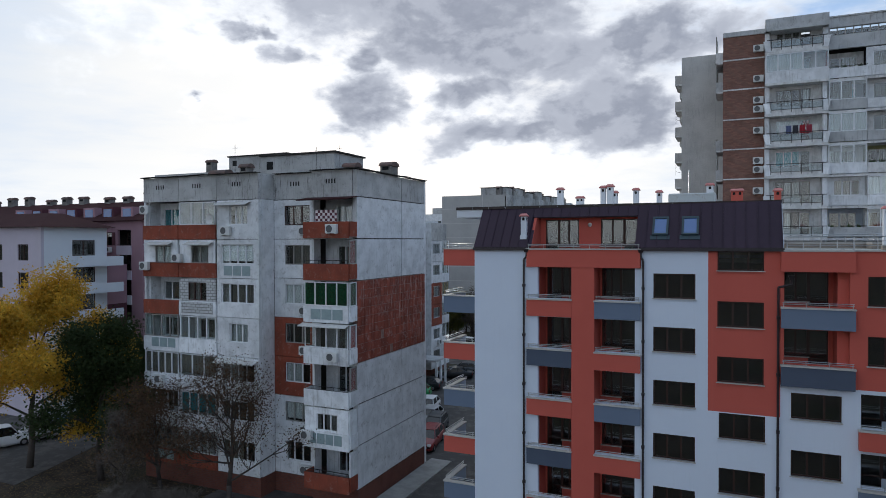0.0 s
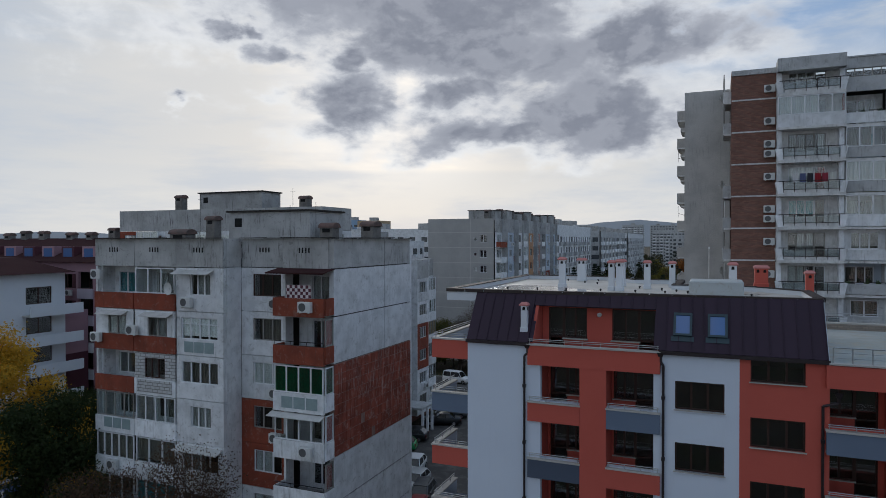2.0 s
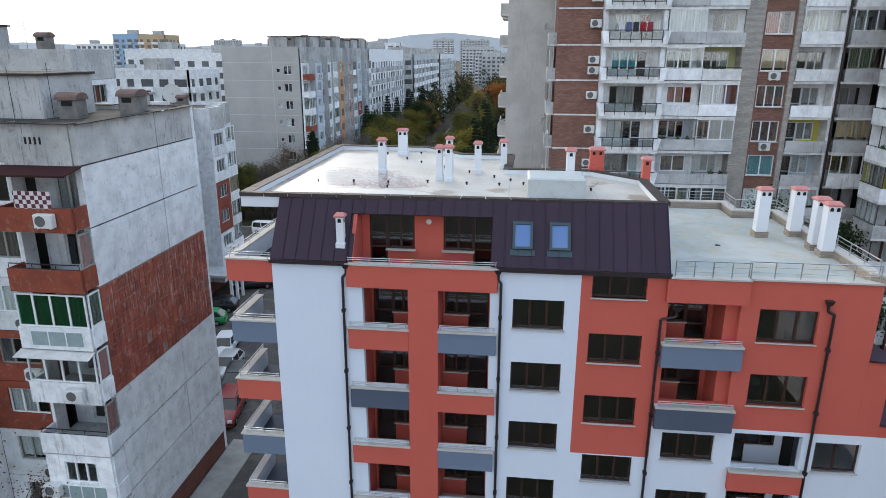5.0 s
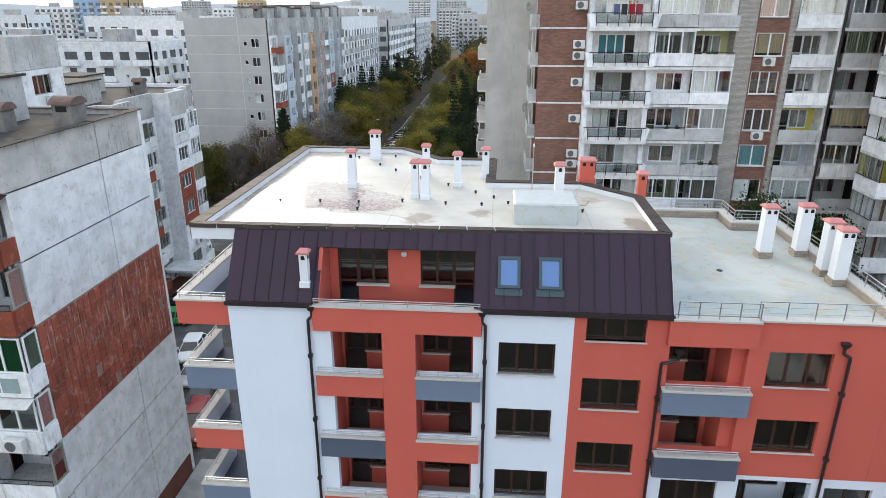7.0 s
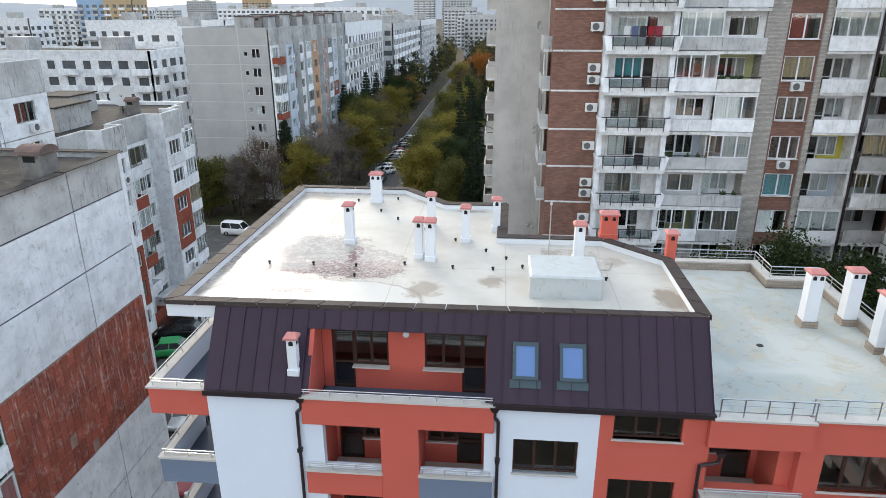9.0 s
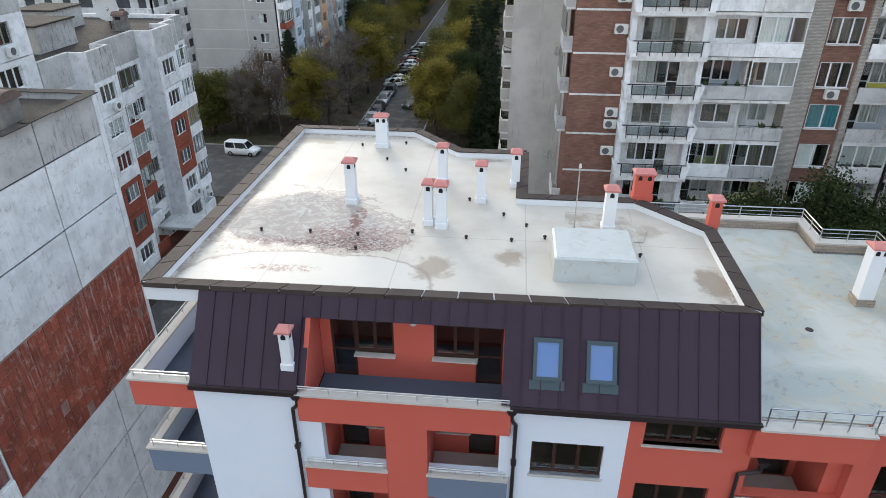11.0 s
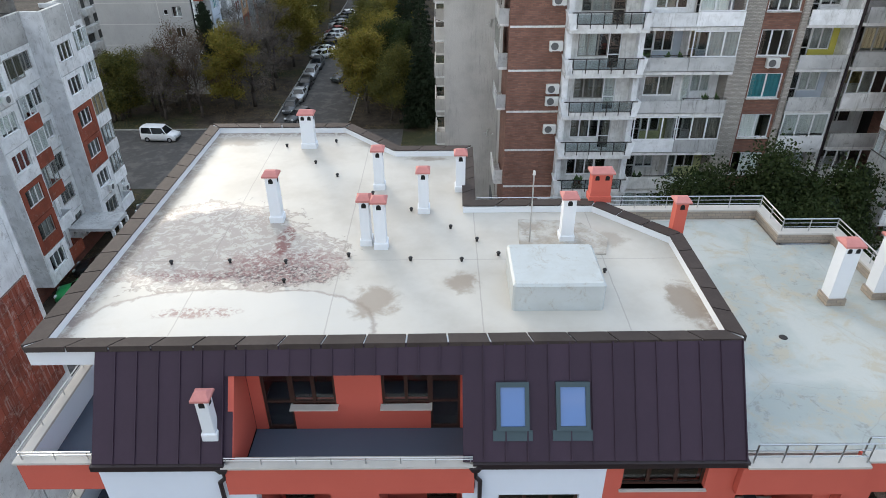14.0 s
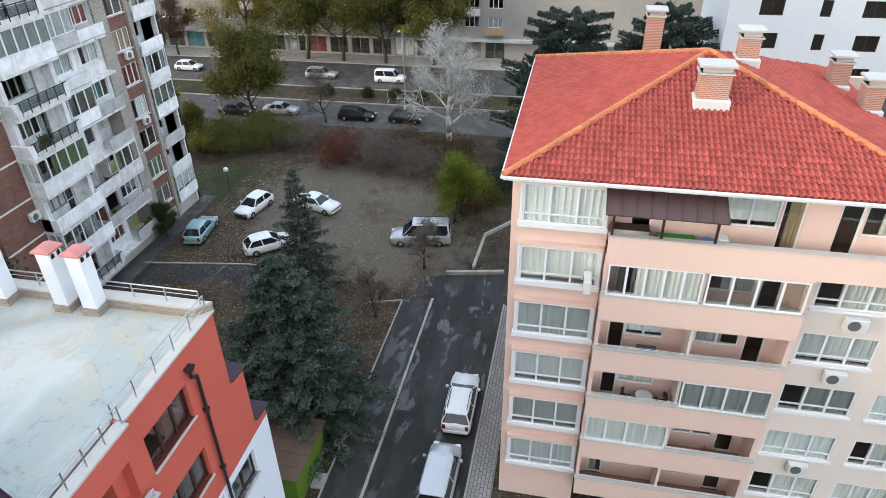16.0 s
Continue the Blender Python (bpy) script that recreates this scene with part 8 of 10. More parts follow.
core(mauve, -109, -61, 54.5, 66, 0.2, 19)
part("roof", Geo().rings([[(-110.6, 52.0, 19.8), (-59.4, 52.0, 19.8), (-59.4, 67.5, 19.8), (-110.6, 67.5, 19.8)], [(-106, 57.5, 22.3), (-62, 57.5, 22.3), (-62, 62, 22.3), (-106, 62, 22.3)]]), ROOF_DARK, mauve, "dark red metal roof")
for i in range(12):
    x = -104 + 3.6 * i + mr.uniform(-0.6, 0.6)
    brick_flue(mauve, x, 57.5, 21.6, 1.0, 0.8, 1.0 + 0.6 * mr.random())
near_m = thing("apartment_house", "white and mauve rendered house end with balconies", "building", -72.0, 44.0, 0)
nm = Face(near_m, -72.5, 42.0, 0, seed=103)
nh = [(a, a + 1.6, z, z + 1.6) for a in (3.5, 7.5) for z in (15.6, 12.8, 10.0, 7.2)]
nm.wall(PALE_MAUVE, 0, 11.0, 0, 18.9, nh)
for a, b, c, d in nh:
    nm.win(a, b, c, d, 2, BROWN_FRAME, 0.1, None, 0.4)
ne = Face(near_m, -61.5, 42.3, 90, seed=104)
eh = [(3.0, 5.6, z, z + 1.6) for z in (16.0, 13.2, 10.4, 7.6)]
ne.wall(STUCCO, 0, 7.0, 0, 18.9, eh)
for a, b, c, d in eh:
    ne.win(a, b, c, d, 2, BROWN_FRAME, 0.1, None, 0.3)
    ne.box("balcony_front", STUCCO, 2.6, 8.0, -1.3, -1.15, c - 1.1, c - 0.1)
    ne.box("balcony_floor", SILL, 2.6, 8.0, -1.145, 0, c - 1.1, c - 0.98)
part("terrace_wing", Geo().box(-72.6, -62.2, 49.4, 52.4, 10.6, 14.9), PURPLE, near_m, "lower mauve wing")
part("terrace_base", Geo().box(-72.6, -62.22, 49.42, 52.4, 0, 10.59), PLUM, near_m, "plum base of the wing")
part("roof", Geo().rings([[(-73.1, 41.4, 18.9), (-60.7, 41.4, 18.9), (-60.7, 50, 18.9), (-73.1, 50, 18.9)], [(-73.1, 45, 20.4), (-64.5, 45, 20.4), (-64.5, 46.5, 20.4), (-73.1, 46.5, 20.4)]]), ROOF_DARK, near_m, "dark red metal roof")
core(near_m, -71.9, -62.7, 43.5, 49, 0.2, 18)

# ---- the shopping street behind the bushes ----
shops = thing("apartment_house", "beige rendered apartment house with shops along the street", "building", 101.0, 60.0, 0)
sf = Face(shops, 96.0, 100.0, -90, seed=111)
sr = random.Random(12)
sh = []
for i in range(18):
    for k in range(5):
        a = 1.0 + 3.6 * i
        sh.append((a, a + 2.2, 5.0 + 2.8 * k, 6.5 + 2.8 * k))
    sh.append((0.6 + 3.6 * i, 3.6 + 3.6 * i, 0.3, 2.9))
sf.wall(surface("beige_render", (0.36, 0.335, 0.31), (0.30, 0.28, 0.26), 0.9, grain=30, patch=0.3, amount=0.7, bump=0.1, streak=0.3), 0, 95, 0, 19.5, sh, label="beige rendered street front")
for a, b, c, d in sh:
    if c < 1:
        sf.win(a, b, c, d, 2, GREY_FRAME, 0.1, None, 0.2, label="shop window")
    else:
        sf.win(a, b, c, d, 3, WHITE_FRAME, 0.1, None, 0.7)
        if sr.random() < 0.25:
            sf.box("balcony_front", sr.choice((YELLOW, WHITE_WORN, OCHRE)), a - 0.3, b + 0.3, -1.0, -0.9, c - 0.9, c + 0.1)
            sf.box("balcony_floor", SILL, a - 0.3, b + 0.3, -0.895, 0, c - 0.9, c - 0.78)
        elif sr.random() < 0.3:
            sf.ac(b + 0.3, 0.0, c + 0.2)
sf.box("shop_canopy", CONCRETE, 0, 95, -1.6, -0.01, 3.2, 3.45)
core(shops, 97.2, 108, 6, 99, 0.1, 19)
part("roof", Geo().box(96.1, 108.5, 5.2, 99.8, 19.0, 19.3), FELT, shops)
white_h = thing("apartment_house", "plain white rendered apartment house", "building", 67.0, -3.0, 0)
wf = Face(white_h, 60.0, 11.2, -90, seed=121)
wh = [(a, a + w, z, z + 1.4) for a, w in ((2.6, 2.0), (7.6, 0.9), (11.0, 2.0)) for z in (4.0, 6.9, 9.8, 12.7, 15.6, 18.5)]
wf.wall(STUCCO, 0, 30, 0, 22.0, wh)
for a, b, c, d in wh:
    wf.win(a, b, c, d, 2 if b - a > 1 else 1, BROWN_FRAME, 0.1, None, 0.6)
Face(white_h, 74.0, 11.22, 180).wall(STUCCO, 0, 13.68, 0, 22.0)
core(white_h, 61.2, 73, -17, 10, 0.2, 21.5)
part("roof", Geo().box(60.35, 73.9, -18.7, 10.9, 21.3, 21.6), FELT, white_h)

# ---- ground ----
def ground_mat():
    m = bpy.data.materials.new("earth_and_leaves")
    m.use_nodes = True
    n = Nodes(m.node_tree)
    vec = n.n("ShaderNodeTexCoord").outputs["Object"]
    s = n.n("ShaderNodeSeparateXYZ", None, Vector=vec).outputs
    big, mid, fine = n.noise(vec, 0.07, 6.0, 0.6), n.noise(vec, 0.6, 8.0, 0.7), n.noise(vec, 13.0, 6.0, 0.75)
    col = n.mix(n.step(mid, 0.35, 0.65), rgb(0.030, 0.024, 0.018), rgb(0.066, 0.052, 0.040))
    col = n.mix(n.math("MULTIPLY", n.step(big, 0.50, 0.60), 0.7), col, rgb(0.026, 0.036, 0.014))

    def spot(cx, cy, rx, ry):
        a = n.math("POWER", n.math("DIVIDE", n.math("SUBTRACT", s[0], cx), rx), 2.0)
        b = n.math("POWER", n.math("DIVIDE", n.math("SUBTRACT", s[1], cy), ry), 2.0)
        return n.math("SUBTRACT", 1.0, n.math("SQRT", n.math("ADD", a, b)))

    # trodden gravel of the parking lot
    lot = n.math("MAXIMUM", spot(47.5, 44.0, 11.5, 11.0), spot(40.5, 37.0, 6.5, 6.5))
    lot = n.step(n.math("ADD", lot, n.math("MULTIPLY", n.math("SUBTRACT", mid, 0.5), 1.2)), -0.05, 0.35)
    grit = n.mix(n.step(fine, 0.36, 0.66), rgb(0.07, 0.06, 0.05), rgb(0.165, 0.145, 0.122))
    grit = n.mix(n.math("MULTIPLY", n.step(n.noise(vec, 0.25, 5.0, 0.6), 0.5, 0.62), 0.6), grit, rgb(0.055, 0.045, 0.037))
    col = n.mix(n.math("MULTIPLY", lot, 0.9), col, grit)
    # fallen leaves
    litter = n.math("MULTIPLY", n.step(n.noise(vec, 5.0, 4.0, 0.8), 0.55, 0.60), n.math("MAXIMUM", n.step(n.noise(vec, 0.18, 4.0, 0.6), 0.38, 0.56), n.math("MAXIMUM", n.step(spot(-46.0, 33.0, 14.0, 8.0), 0.0, 0.4), n.step(spot(44.0, 38.0, 16.0, 9.0), 0.0, 0.5))))
    col = n.mix(n.math("MULTIPLY", litter, 0.8), col, rgb(0.22, 0.145, 0.06))
    bs = n.n("ShaderNodeBsdfPrincipled", None, Base_Color=col, Roughness=0.95)
    bs.inputs["Specular IOR Level"].default_value = 0.15
    b = n.n("ShaderNodeBump", None, Strength=0.5, Distance=0.05, Height=n.math("ADD", mid, n.math("MULTIPLY", fine, 0.3)))
    n.put(bs, "Normal", b.outputs[0])
    n.n("ShaderNodeOutputMaterial", None, Surface=bs.outputs[0])
    return m


def asphalt_mat(name, wet, pale=1.0):
    """Asphalt with damp patches and shallow puddles where wet."""
    m = bpy.data.materials.new(name)
    m.use_nodes = True
    n = Nodes(m.node_tree)
    vec = n.n("ShaderNodeTexCoord").outputs["Object"]
    run = n.n("ShaderNodeMapping", None, Vector=vec)
    run.inputs["Scale"].default_value = (0.35, 1.0, 1.0) if wet > 0.8 else (1.0, 1.0, 1.0)
    big, mid, fine = n.noise(run, 0.5, 6.0, 0.65), n.noise(vec, 1.6, 7.0, 0.7), n.noise(vec, 40.0, 3.0, 0.7)
    dry = n.step(big, 0.50, 0.62)
    col = n.mix(dry, rgb(*[c * pale for c in (0.062, 0.056, 0.052)]), rgb(*[c * pale for c in (0.118, 0.106, 0.095)]))
    col = n.mix(n.math("MULTIPLY", n.step(mid, 0.5, 0.68), 0.45), col, rgb(*[c * pale for c in (0.13, 0.12, 0.11)]))
    col = n.mix(n.math("MULTIPLY", fine, 0.4), col, rgb(*[c * pale for c in (0.06, 0.06, 0.06)]))
    pool = n.step(n.math("ADD", n.noise(run, 0.8, 6.0, 0.62, 0.4), n.math("MULTIPLY", mid, 0.16)), 0.63, 0.66, 0.0, wet)
    film = n.step(n.noise(run, 0.6, 4.0, 0.6), 0.45, 0.6, 0.0, 0.22 * wet)
    bs = n.n("ShaderNodeBsdfPrincipled", None, Base_Color=n.mix(pool, col, rgb(0.045, 0.043, 0.04)))
    n.put(bs, "Roughness", n.math("SUBTRACT", n.math("MULTIPLY_ADD", film, -1.0, 0.85), n.math("MULTIPLY", pool, 0.62)))
    bs.inputs["Specular IOR Level"].default_value = 0.38
    b = n.n("ShaderNodeBump", None, Distance=0.01, Height=n.math("ADD", fine, n.math("MULTIPLY", mid, 0.5)))
    n.put(b, "Strength", n.math("MULTIPLY_ADD", pool, -0.28, 0.3))
    n.put(bs, "Normal", b.outputs[0])
    n.n("ShaderNodeOutputMaterial", None, Surface=bs.outputs[0])
    return m


EARTH = ground_mat()
ASPHALT = asphalt_mat("asphalt", 0.25, 0.95)
WET = asphalt_mat("wet_asphalt", 1.0, 0.33)
KERB = surface("kerb_concrete", (0.36, 0.35, 0.325), (0.24, 0.23, 0.215), 0.9, grain=20, patch=1.0, amount=0.7, bump=0.3)
lone("ground", Geo().quad((-3000, -3000, 0), (3000, -3000, 0), (3000, 3000, 0), (-3000, 3000, 0)), EARTH, "bare earth with fallen leaves and thin grass", "ground", "structure")


def sheet(name, poly, mat, label, z=0.02, category="road"):
    return lone(name, Geo().prism(poly, -0.2, z), mat, label, category, "structure")


def kerb(pts, z=0.13, w=0.16):
    for a, b in zip(pts, pts[1:]):
        g = Geo()
        lone("kerb", g.bar((*a, -0.1), (*b, -0.1), w, 0.1 + z), KERB, "worn concrete kerb", "kerb", "structure")


sheet("road", [(-12, 27.75), (37.9, 27.9), (37.1, 32.8), (36.6, 34.4), (34.6, 34.6), (33.9, 33.0), (-12, 33.0)], WET, "wet dark asphalt lane with puddles", 0.012)
sheet("pavement", [(10.0, 33.12), (33.8, 33.12), (33.3, 35.2), (10.0, 35.2)], asphalt_mat("path_asphalt", 0.9, 0.45), "damp asphalt footpath beside the lane", 0.09, "pavement")
kerb([(10.0, 33.05), (33.8, 33.05)])
kerb([(10.0, 35.25), (33.2, 35.25)], 0.14, 0.1)
kerb([(33.2, 35.25), (32.4, 38.0)], 0.14, 0.1)
sheet("road", [(31.4, 57.6), (34.4, 57.8), (35.7, 49.0), (35.2, 43.5), (32.6, 43.8), (32.9, 49.2)], WET, "wet concrete path", 0.016)
kerb([(34.5, 57.6), (35.8, 49.0), (35.3, 43.6)], 0.08, 0.12)
kerb([(37.3, 32.7), (38.2, 28.2)], 0.28, 0.25)
kerb([(38.4, 30.7), (43.6, 30.5), (46.6, 28.2)], 0.3, 0.22)
sheet("pavement", [(10.0, 26.35), (33.0, 26.35), (34.0, 27.65), (10.0, 27.65)], bricked("paving_blocks", (0.30, 0.28, 0.26), (0.24, 0.225, 0.21), (0.10, 0.095, 0.09), 0.4, 0.2, 0.02, stain=0.3, axes="XY"), "grey block paving beside the house", 0.1, "pavement")
kerb([(10.0, 27.7), (34.0, 27.7)], 0.12, 0.1)
sheet("pavement", [(25, 56.8), (46.5, 57.4), (46.5, 58.8), (25, 58.8)], asphalt_mat("apron_concrete", 0.5, 0.75), "broken concrete apron along the tower", 0.07, "pavement")
sheet("road", [(-26.6, 84), (-17.2, 84), (-16.6, 470), (-27.4, 470)], ASPHALT, "asphalt street between parked cars", 0.016)
kerb([(-17.0, 104), (-16.7, 260)])
kerb([(-26.8, 104), (-27.2, 260)])
sheet("road", [(-60, 84.5), (-10, 84.5), (-10, 101), (-60, 101)], ASPHALT, "asphalt yard behind the courtyard", 0.022)
kerb([(-60, 101.2), (-27, 101.2)])
sheet("road", [(-33, 33), (-16, 33), (-16, 84), (-33, 84)], ASPHALT, "asphalt courtyard between the blocks", 0.018)
sheet("road", [(66, -300), (74, -300), (74, 400), (66, 400)], ASPHALT, "asphalt side street", 0.020)
sheet("road", [(80, -300), (91, -300), (91, 400), (80, 400)], ASPHALT, "asphalt shopping street", 0.024)
kerb([(74.2, 0), (74.2, 140)])
kerb([(79.8, 0), (79.8, 140)])
sheet("pavement", [(91.2, 0), (96, 0), (96, 140), (91.2, 140)], KERB, "paved footway before the shops", 0.12, "pavement")
sheet("road", [(-72, 30), (-47, 30), (-52, 46), (-80, 46)], ASPHALT, "asphalt parking bay", 0.026)
sheet("pavement", [(-22.0, 35.0), (-20.2, 35.0), (-20.2, 47.0), (-22.0, 47.0)], KERB, "pale concrete apron along the gable", 0.1, "pavement")
# far hills, their pale base colour holding the haze of distance
HAZED_HILL = surface("hazed_hill", (0.34, 0.35, 0.355), (0.29, 0.30, 0.31), 1.0, grain=0.02, patch=0.004, amount=0.6, bump=0.0)
hr = random.Random(4)
g = Geo()
prev = None
for i in range(41):
    a = math.radians(70 - 3.2 * i)
    h = 50 + 52 * math.exp(-((math.degrees(a) - 6) / 9) ** 2) + 10 * math.sin(i * 1.3 + 1)
    p, q = (-2600 * math.sin(a), 2600 * math.cos(a), -5), (-2900 * math.sin(a), 2900 * math.cos(a), h)
    if prev:
        g.quad(prev[0], p, q, prev[1])
    prev = (p, q)
lone("hills", g, HAZED_HILL, "low hills on the horizon, haze put into their blue-grey colour", "hill", "structure", smooth=True)

# green waste shed beside the spruce
GREEN = surface("green_sheet", (0.11, 0.20, 0.02), (0.09, 0.16, 0.02), 0.6, grain=20, patch=1.0, amount=0.7, bump=0.1, stain=0.2)
RUSTY = surface("rusty_sheet", (0.13, 0.085, 0.06), (0.09, 0.06, 0.045), 0.8, grain=15, patch=0.8, amount=0.8, bump=0.2, stain=0.3)
shed = thing("waste_shed", "small green sheet-metal shed with a rusty roof", "shed", 17.0, 38.0, 0)
part("wall", Geo().box(14.9, 18.7, 36.0, 36.06, 0, 2.2), GREEN, shed)
part("wall", Geo().box(18.64, 18.7, 36.065, 39.2, 0, 2.2), GREEN, shed)
part("wall", Geo().box(14.9, 14.96, 36.065, 39.2, 0, 2.2), GREEN, shed)
for i in range(4):
    a = 36.2 + 0.75 * i
    part("door_batten", Geo().box(18.7, 18.74, a, a + 0.06, 0.05, 2.15), GREEN, shed)
for i in range(5):
    a = 14.7 + 0.84 * i
    part("roof_sheet", Geo().rings([[(a, 35.8, 2.22), (a + 0.82, 35.8, 2.22), (a + 0.82, 39.4, 2.42), (a, 39.4, 2.42)], [(a, 35.8, 2.26), (a + 0.82, 35.8, 2.26), (a + 0.82, 39.4, 2.46), (a, 39.4, 2.46)]]), RUSTY, shed)
for x, y, s in ((16.6, 35.6, 0.5), (19.3, 35.5, 0.25), (19.7, 35.3, 0.2)):
    lone("paving_slab", Geo().soft(x - s, x + s, y - s * 0.7, y + s * 0.7, 0.0, 0.13, 0.02), KERB, "loose concrete slab on the ground", "slab")


# stones and fallen leaves strewn over the parking lot and the beds
def strewn(name, material, label, count, seed, size, stone):
    r = random.Random(seed)
    g = Geo()
    while count:
        x, y = r.uniform(22, 62), r.uniform(33.4, 56.5)
        if x < 33.9 and y < 35.4:
            continue
        edge = math.hypot((x - 47.5) / 14, (y - 44) / 12)
        if (stone and edge > 0.75 + 0.4 * r.random()) or (not stone and edge < 0.55 * r.random()):
            continue
        count -= 1
        s, a = size * r.uniform(0.5, 1.5), r.uniform(0, 6.28)
        c, d = s * math.cos(a), s * math.sin(a)
        z, k = 0.004, r.uniform(0.2, 0.6) * s
        p = [(x + c, y + d, z), (x - 0.7 * d, y + 0.7 * c, z + k * 0.6), (x - c, y - d, z), (x + 0.7 * d, y - 0.7 * c, z + k * 0.4)]
        top = (x + 0.2 * c, y + 0.2 * d, z + k + (0.4 * s if stone else 0.0))
        b = len(g.v)
        g.v += p + [top]
        g.f += [(b + i, b + (i + 1) % 4, b + 4) for i in range(4)]
    lone(name, g, material, label, "ground cover", "stuff")


strewn("gravel", surface("lot_stones", (0.30, 0.275, 0.245), (0.17, 0.15, 0.13), 0.95, grain=9, patch=0.9, amount=0.9, bump=0.2), "pale stones trodden into the earth", 5000, 31, 0.055, True)
strewn("fallen_leaves", surface("dead_leaves", (0.24, 0.16, 0.075), (0.10, 0.065, 0.035), 0.9, grain=5, patch=1.5, amount=0.9, bump=0.1), "brown and yellow leaves on the earth", 7000, 32, 0.075, False)


# street lamps
def street_lamp(x, y, h, turn):
    root = thing("street_lamp", "grey steel street lamp with one arm", "street lamp", x, y, 0, turn, group="street lamps")
    m = pose(x, y, 0, 0, 0, turn)
    part("pole", Geo().tube((0, 0, 0), (0, 0, h), 0.09, 0.05, 8), GREY_FRAME, root, "", m)
    part("arm", Geo().pipe([(0, 0, h - 0.05), (0.5, 0, h + 0.25), (1.4, 0, h + 0.3)], 0.035), GREY_FRAME, root, "", m)
    part("lantern", Geo().rings([[(1.3, -0.1, h + 0.27), (1.9, -0.1, h + 0.27), (1.9, 0.1, h + 0.27), (1.3, 0.1, h + 0.27)], [(1.35, -0.06, h + 0.38), (1.8, -0.06, h + 0.38), (1.8, 0.06, h + 0.38), (1.35, 0.06, h + 0.38)]]), AC_WHITE, root, "", m)


for x, y, h, tn in ((-28.2, 140, 7.0, 0), (-16.2, 175, 7.0, 180), (76.5, 80, 9, 0), (76.5, 46, 9, 180), (64.8, 66, 8.0, 0)):
    street_lamp(x, y, h, tn)
ball = surface("white_globe", (0.7, 0.7, 0.7), (0.6, 0.6, 0.6), 0.5, bump=0.03)
for x, y in ((47.5, 56.5), (44.5, 60.5)):
    root = thing("garden_lamp", "white globe lamp on a thin post", "street lamp", x, y, 0, group="globe lamps")
    part("post", Geo().tube((x, y, 0), (x, y, 2.3), 0.04), RAIL_DARK, root)
    ringz = [[(x + 0.25 * math.sin(t) * math.cos(a), y + 0.25 * math.sin(t) * math.sin(a), 2.5 - 0.25 * math.cos(t)) for a in (math.tau * i / 12 for i in range(12))] for t in (0.25, 0.8, 1.3, 1.8, 2.3, 2.9)]
    part("globe", Geo().rings(ringz), ball, root, "", None, True)

# ---- cars ----
TYRE = surface("tyre", (0.015, 0.015, 0.016), (0.025, 0.025, 0.025), 0.85, grain=30, bump=0.1)
RIM = surface("rim", (0.42, 0.42, 0.43), (0.3, 0.3, 0.31), 0.35, 0.8, grain=30, bump=0.03)
CAR_GLASS = surface("car_glass", (0.012, 0.014, 0.016), (0.02, 0.022, 0.024), 0.06, grain=3, bump=0.0, spec=0.6)
LAMP_RED = surface("tail_lamp", (0.25, 0.015, 0.015), (0.2, 0.01, 0.01), 0.25, bump=0.0, spec=0.5)
LAMP_WHITE = surface("head_lamp", (0.6, 0.62, 0.62), (0.5, 0.52, 0.52), 0.2, bump=0.0, spec=0.6)
TRIM_BLACK = surface("black_trim", (0.02, 0.02, 0.02), (0.03, 0.03, 0.03), 0.6, bump=0.05)
PAINTS = {}


def paint(word, col, metal=0.3):
    if word not in PAINTS:
        PAINTS[word] = surface("car_" + word.replace(" ", "_"), col, tuple(c * 0.9 for c in col), 0.32, metal, grain=5, patch=1.5, amount=0.4, bump=0.01, spec=0.6, stain=0.06, stain_col=tuple(c * 0.6 for c in col))
    return PAINTS[word]


PALETTE = {"white": (0.72, 0.72, 0.72), "silver": (0.45, 0.46, 0.47), "dark grey": (0.08, 0.085, 0.09), "black": (0.015, 0.016, 0.018), "dark blue": (0.02, 0.04, 0.12), "red": (0.25, 0.02, 0.02),
           "pale teal": (0.30, 0.45, 0.48), "green": (0.02, 0.28, 0.08), "beige": (0.42, 0.38, 0.3), "blue": (0.04, 0.09, 0.30)}
SHAPES = {  # length, half width, height, bonnet end, windscreen top, roof end, rear base, belt, bonnet height
    "hatchback": (4.1, 0.86, 1.46, 1.05, 1.85, 3.45, 3.95, 0.92, 0.84),
    "saloon": (4.5, 0.88, 1.43, 1.25, 2.0, 3.15, 3.8, 0.92, 0.84),
    "estate": (4.6, 0.88, 1.50, 1.2, 2.1, 4.15, 4.5, 0.93, 0.86),
    "van": (5.1, 0.97, 2.05, 1.0, 1.95, 4.9, 5.07, 1.1, 0.98),
    "small van": (4.3, 0.9, 1.80, 0.95, 1.6, 4.2, 4.28, 1.05, 0.95)}
MADE = {}


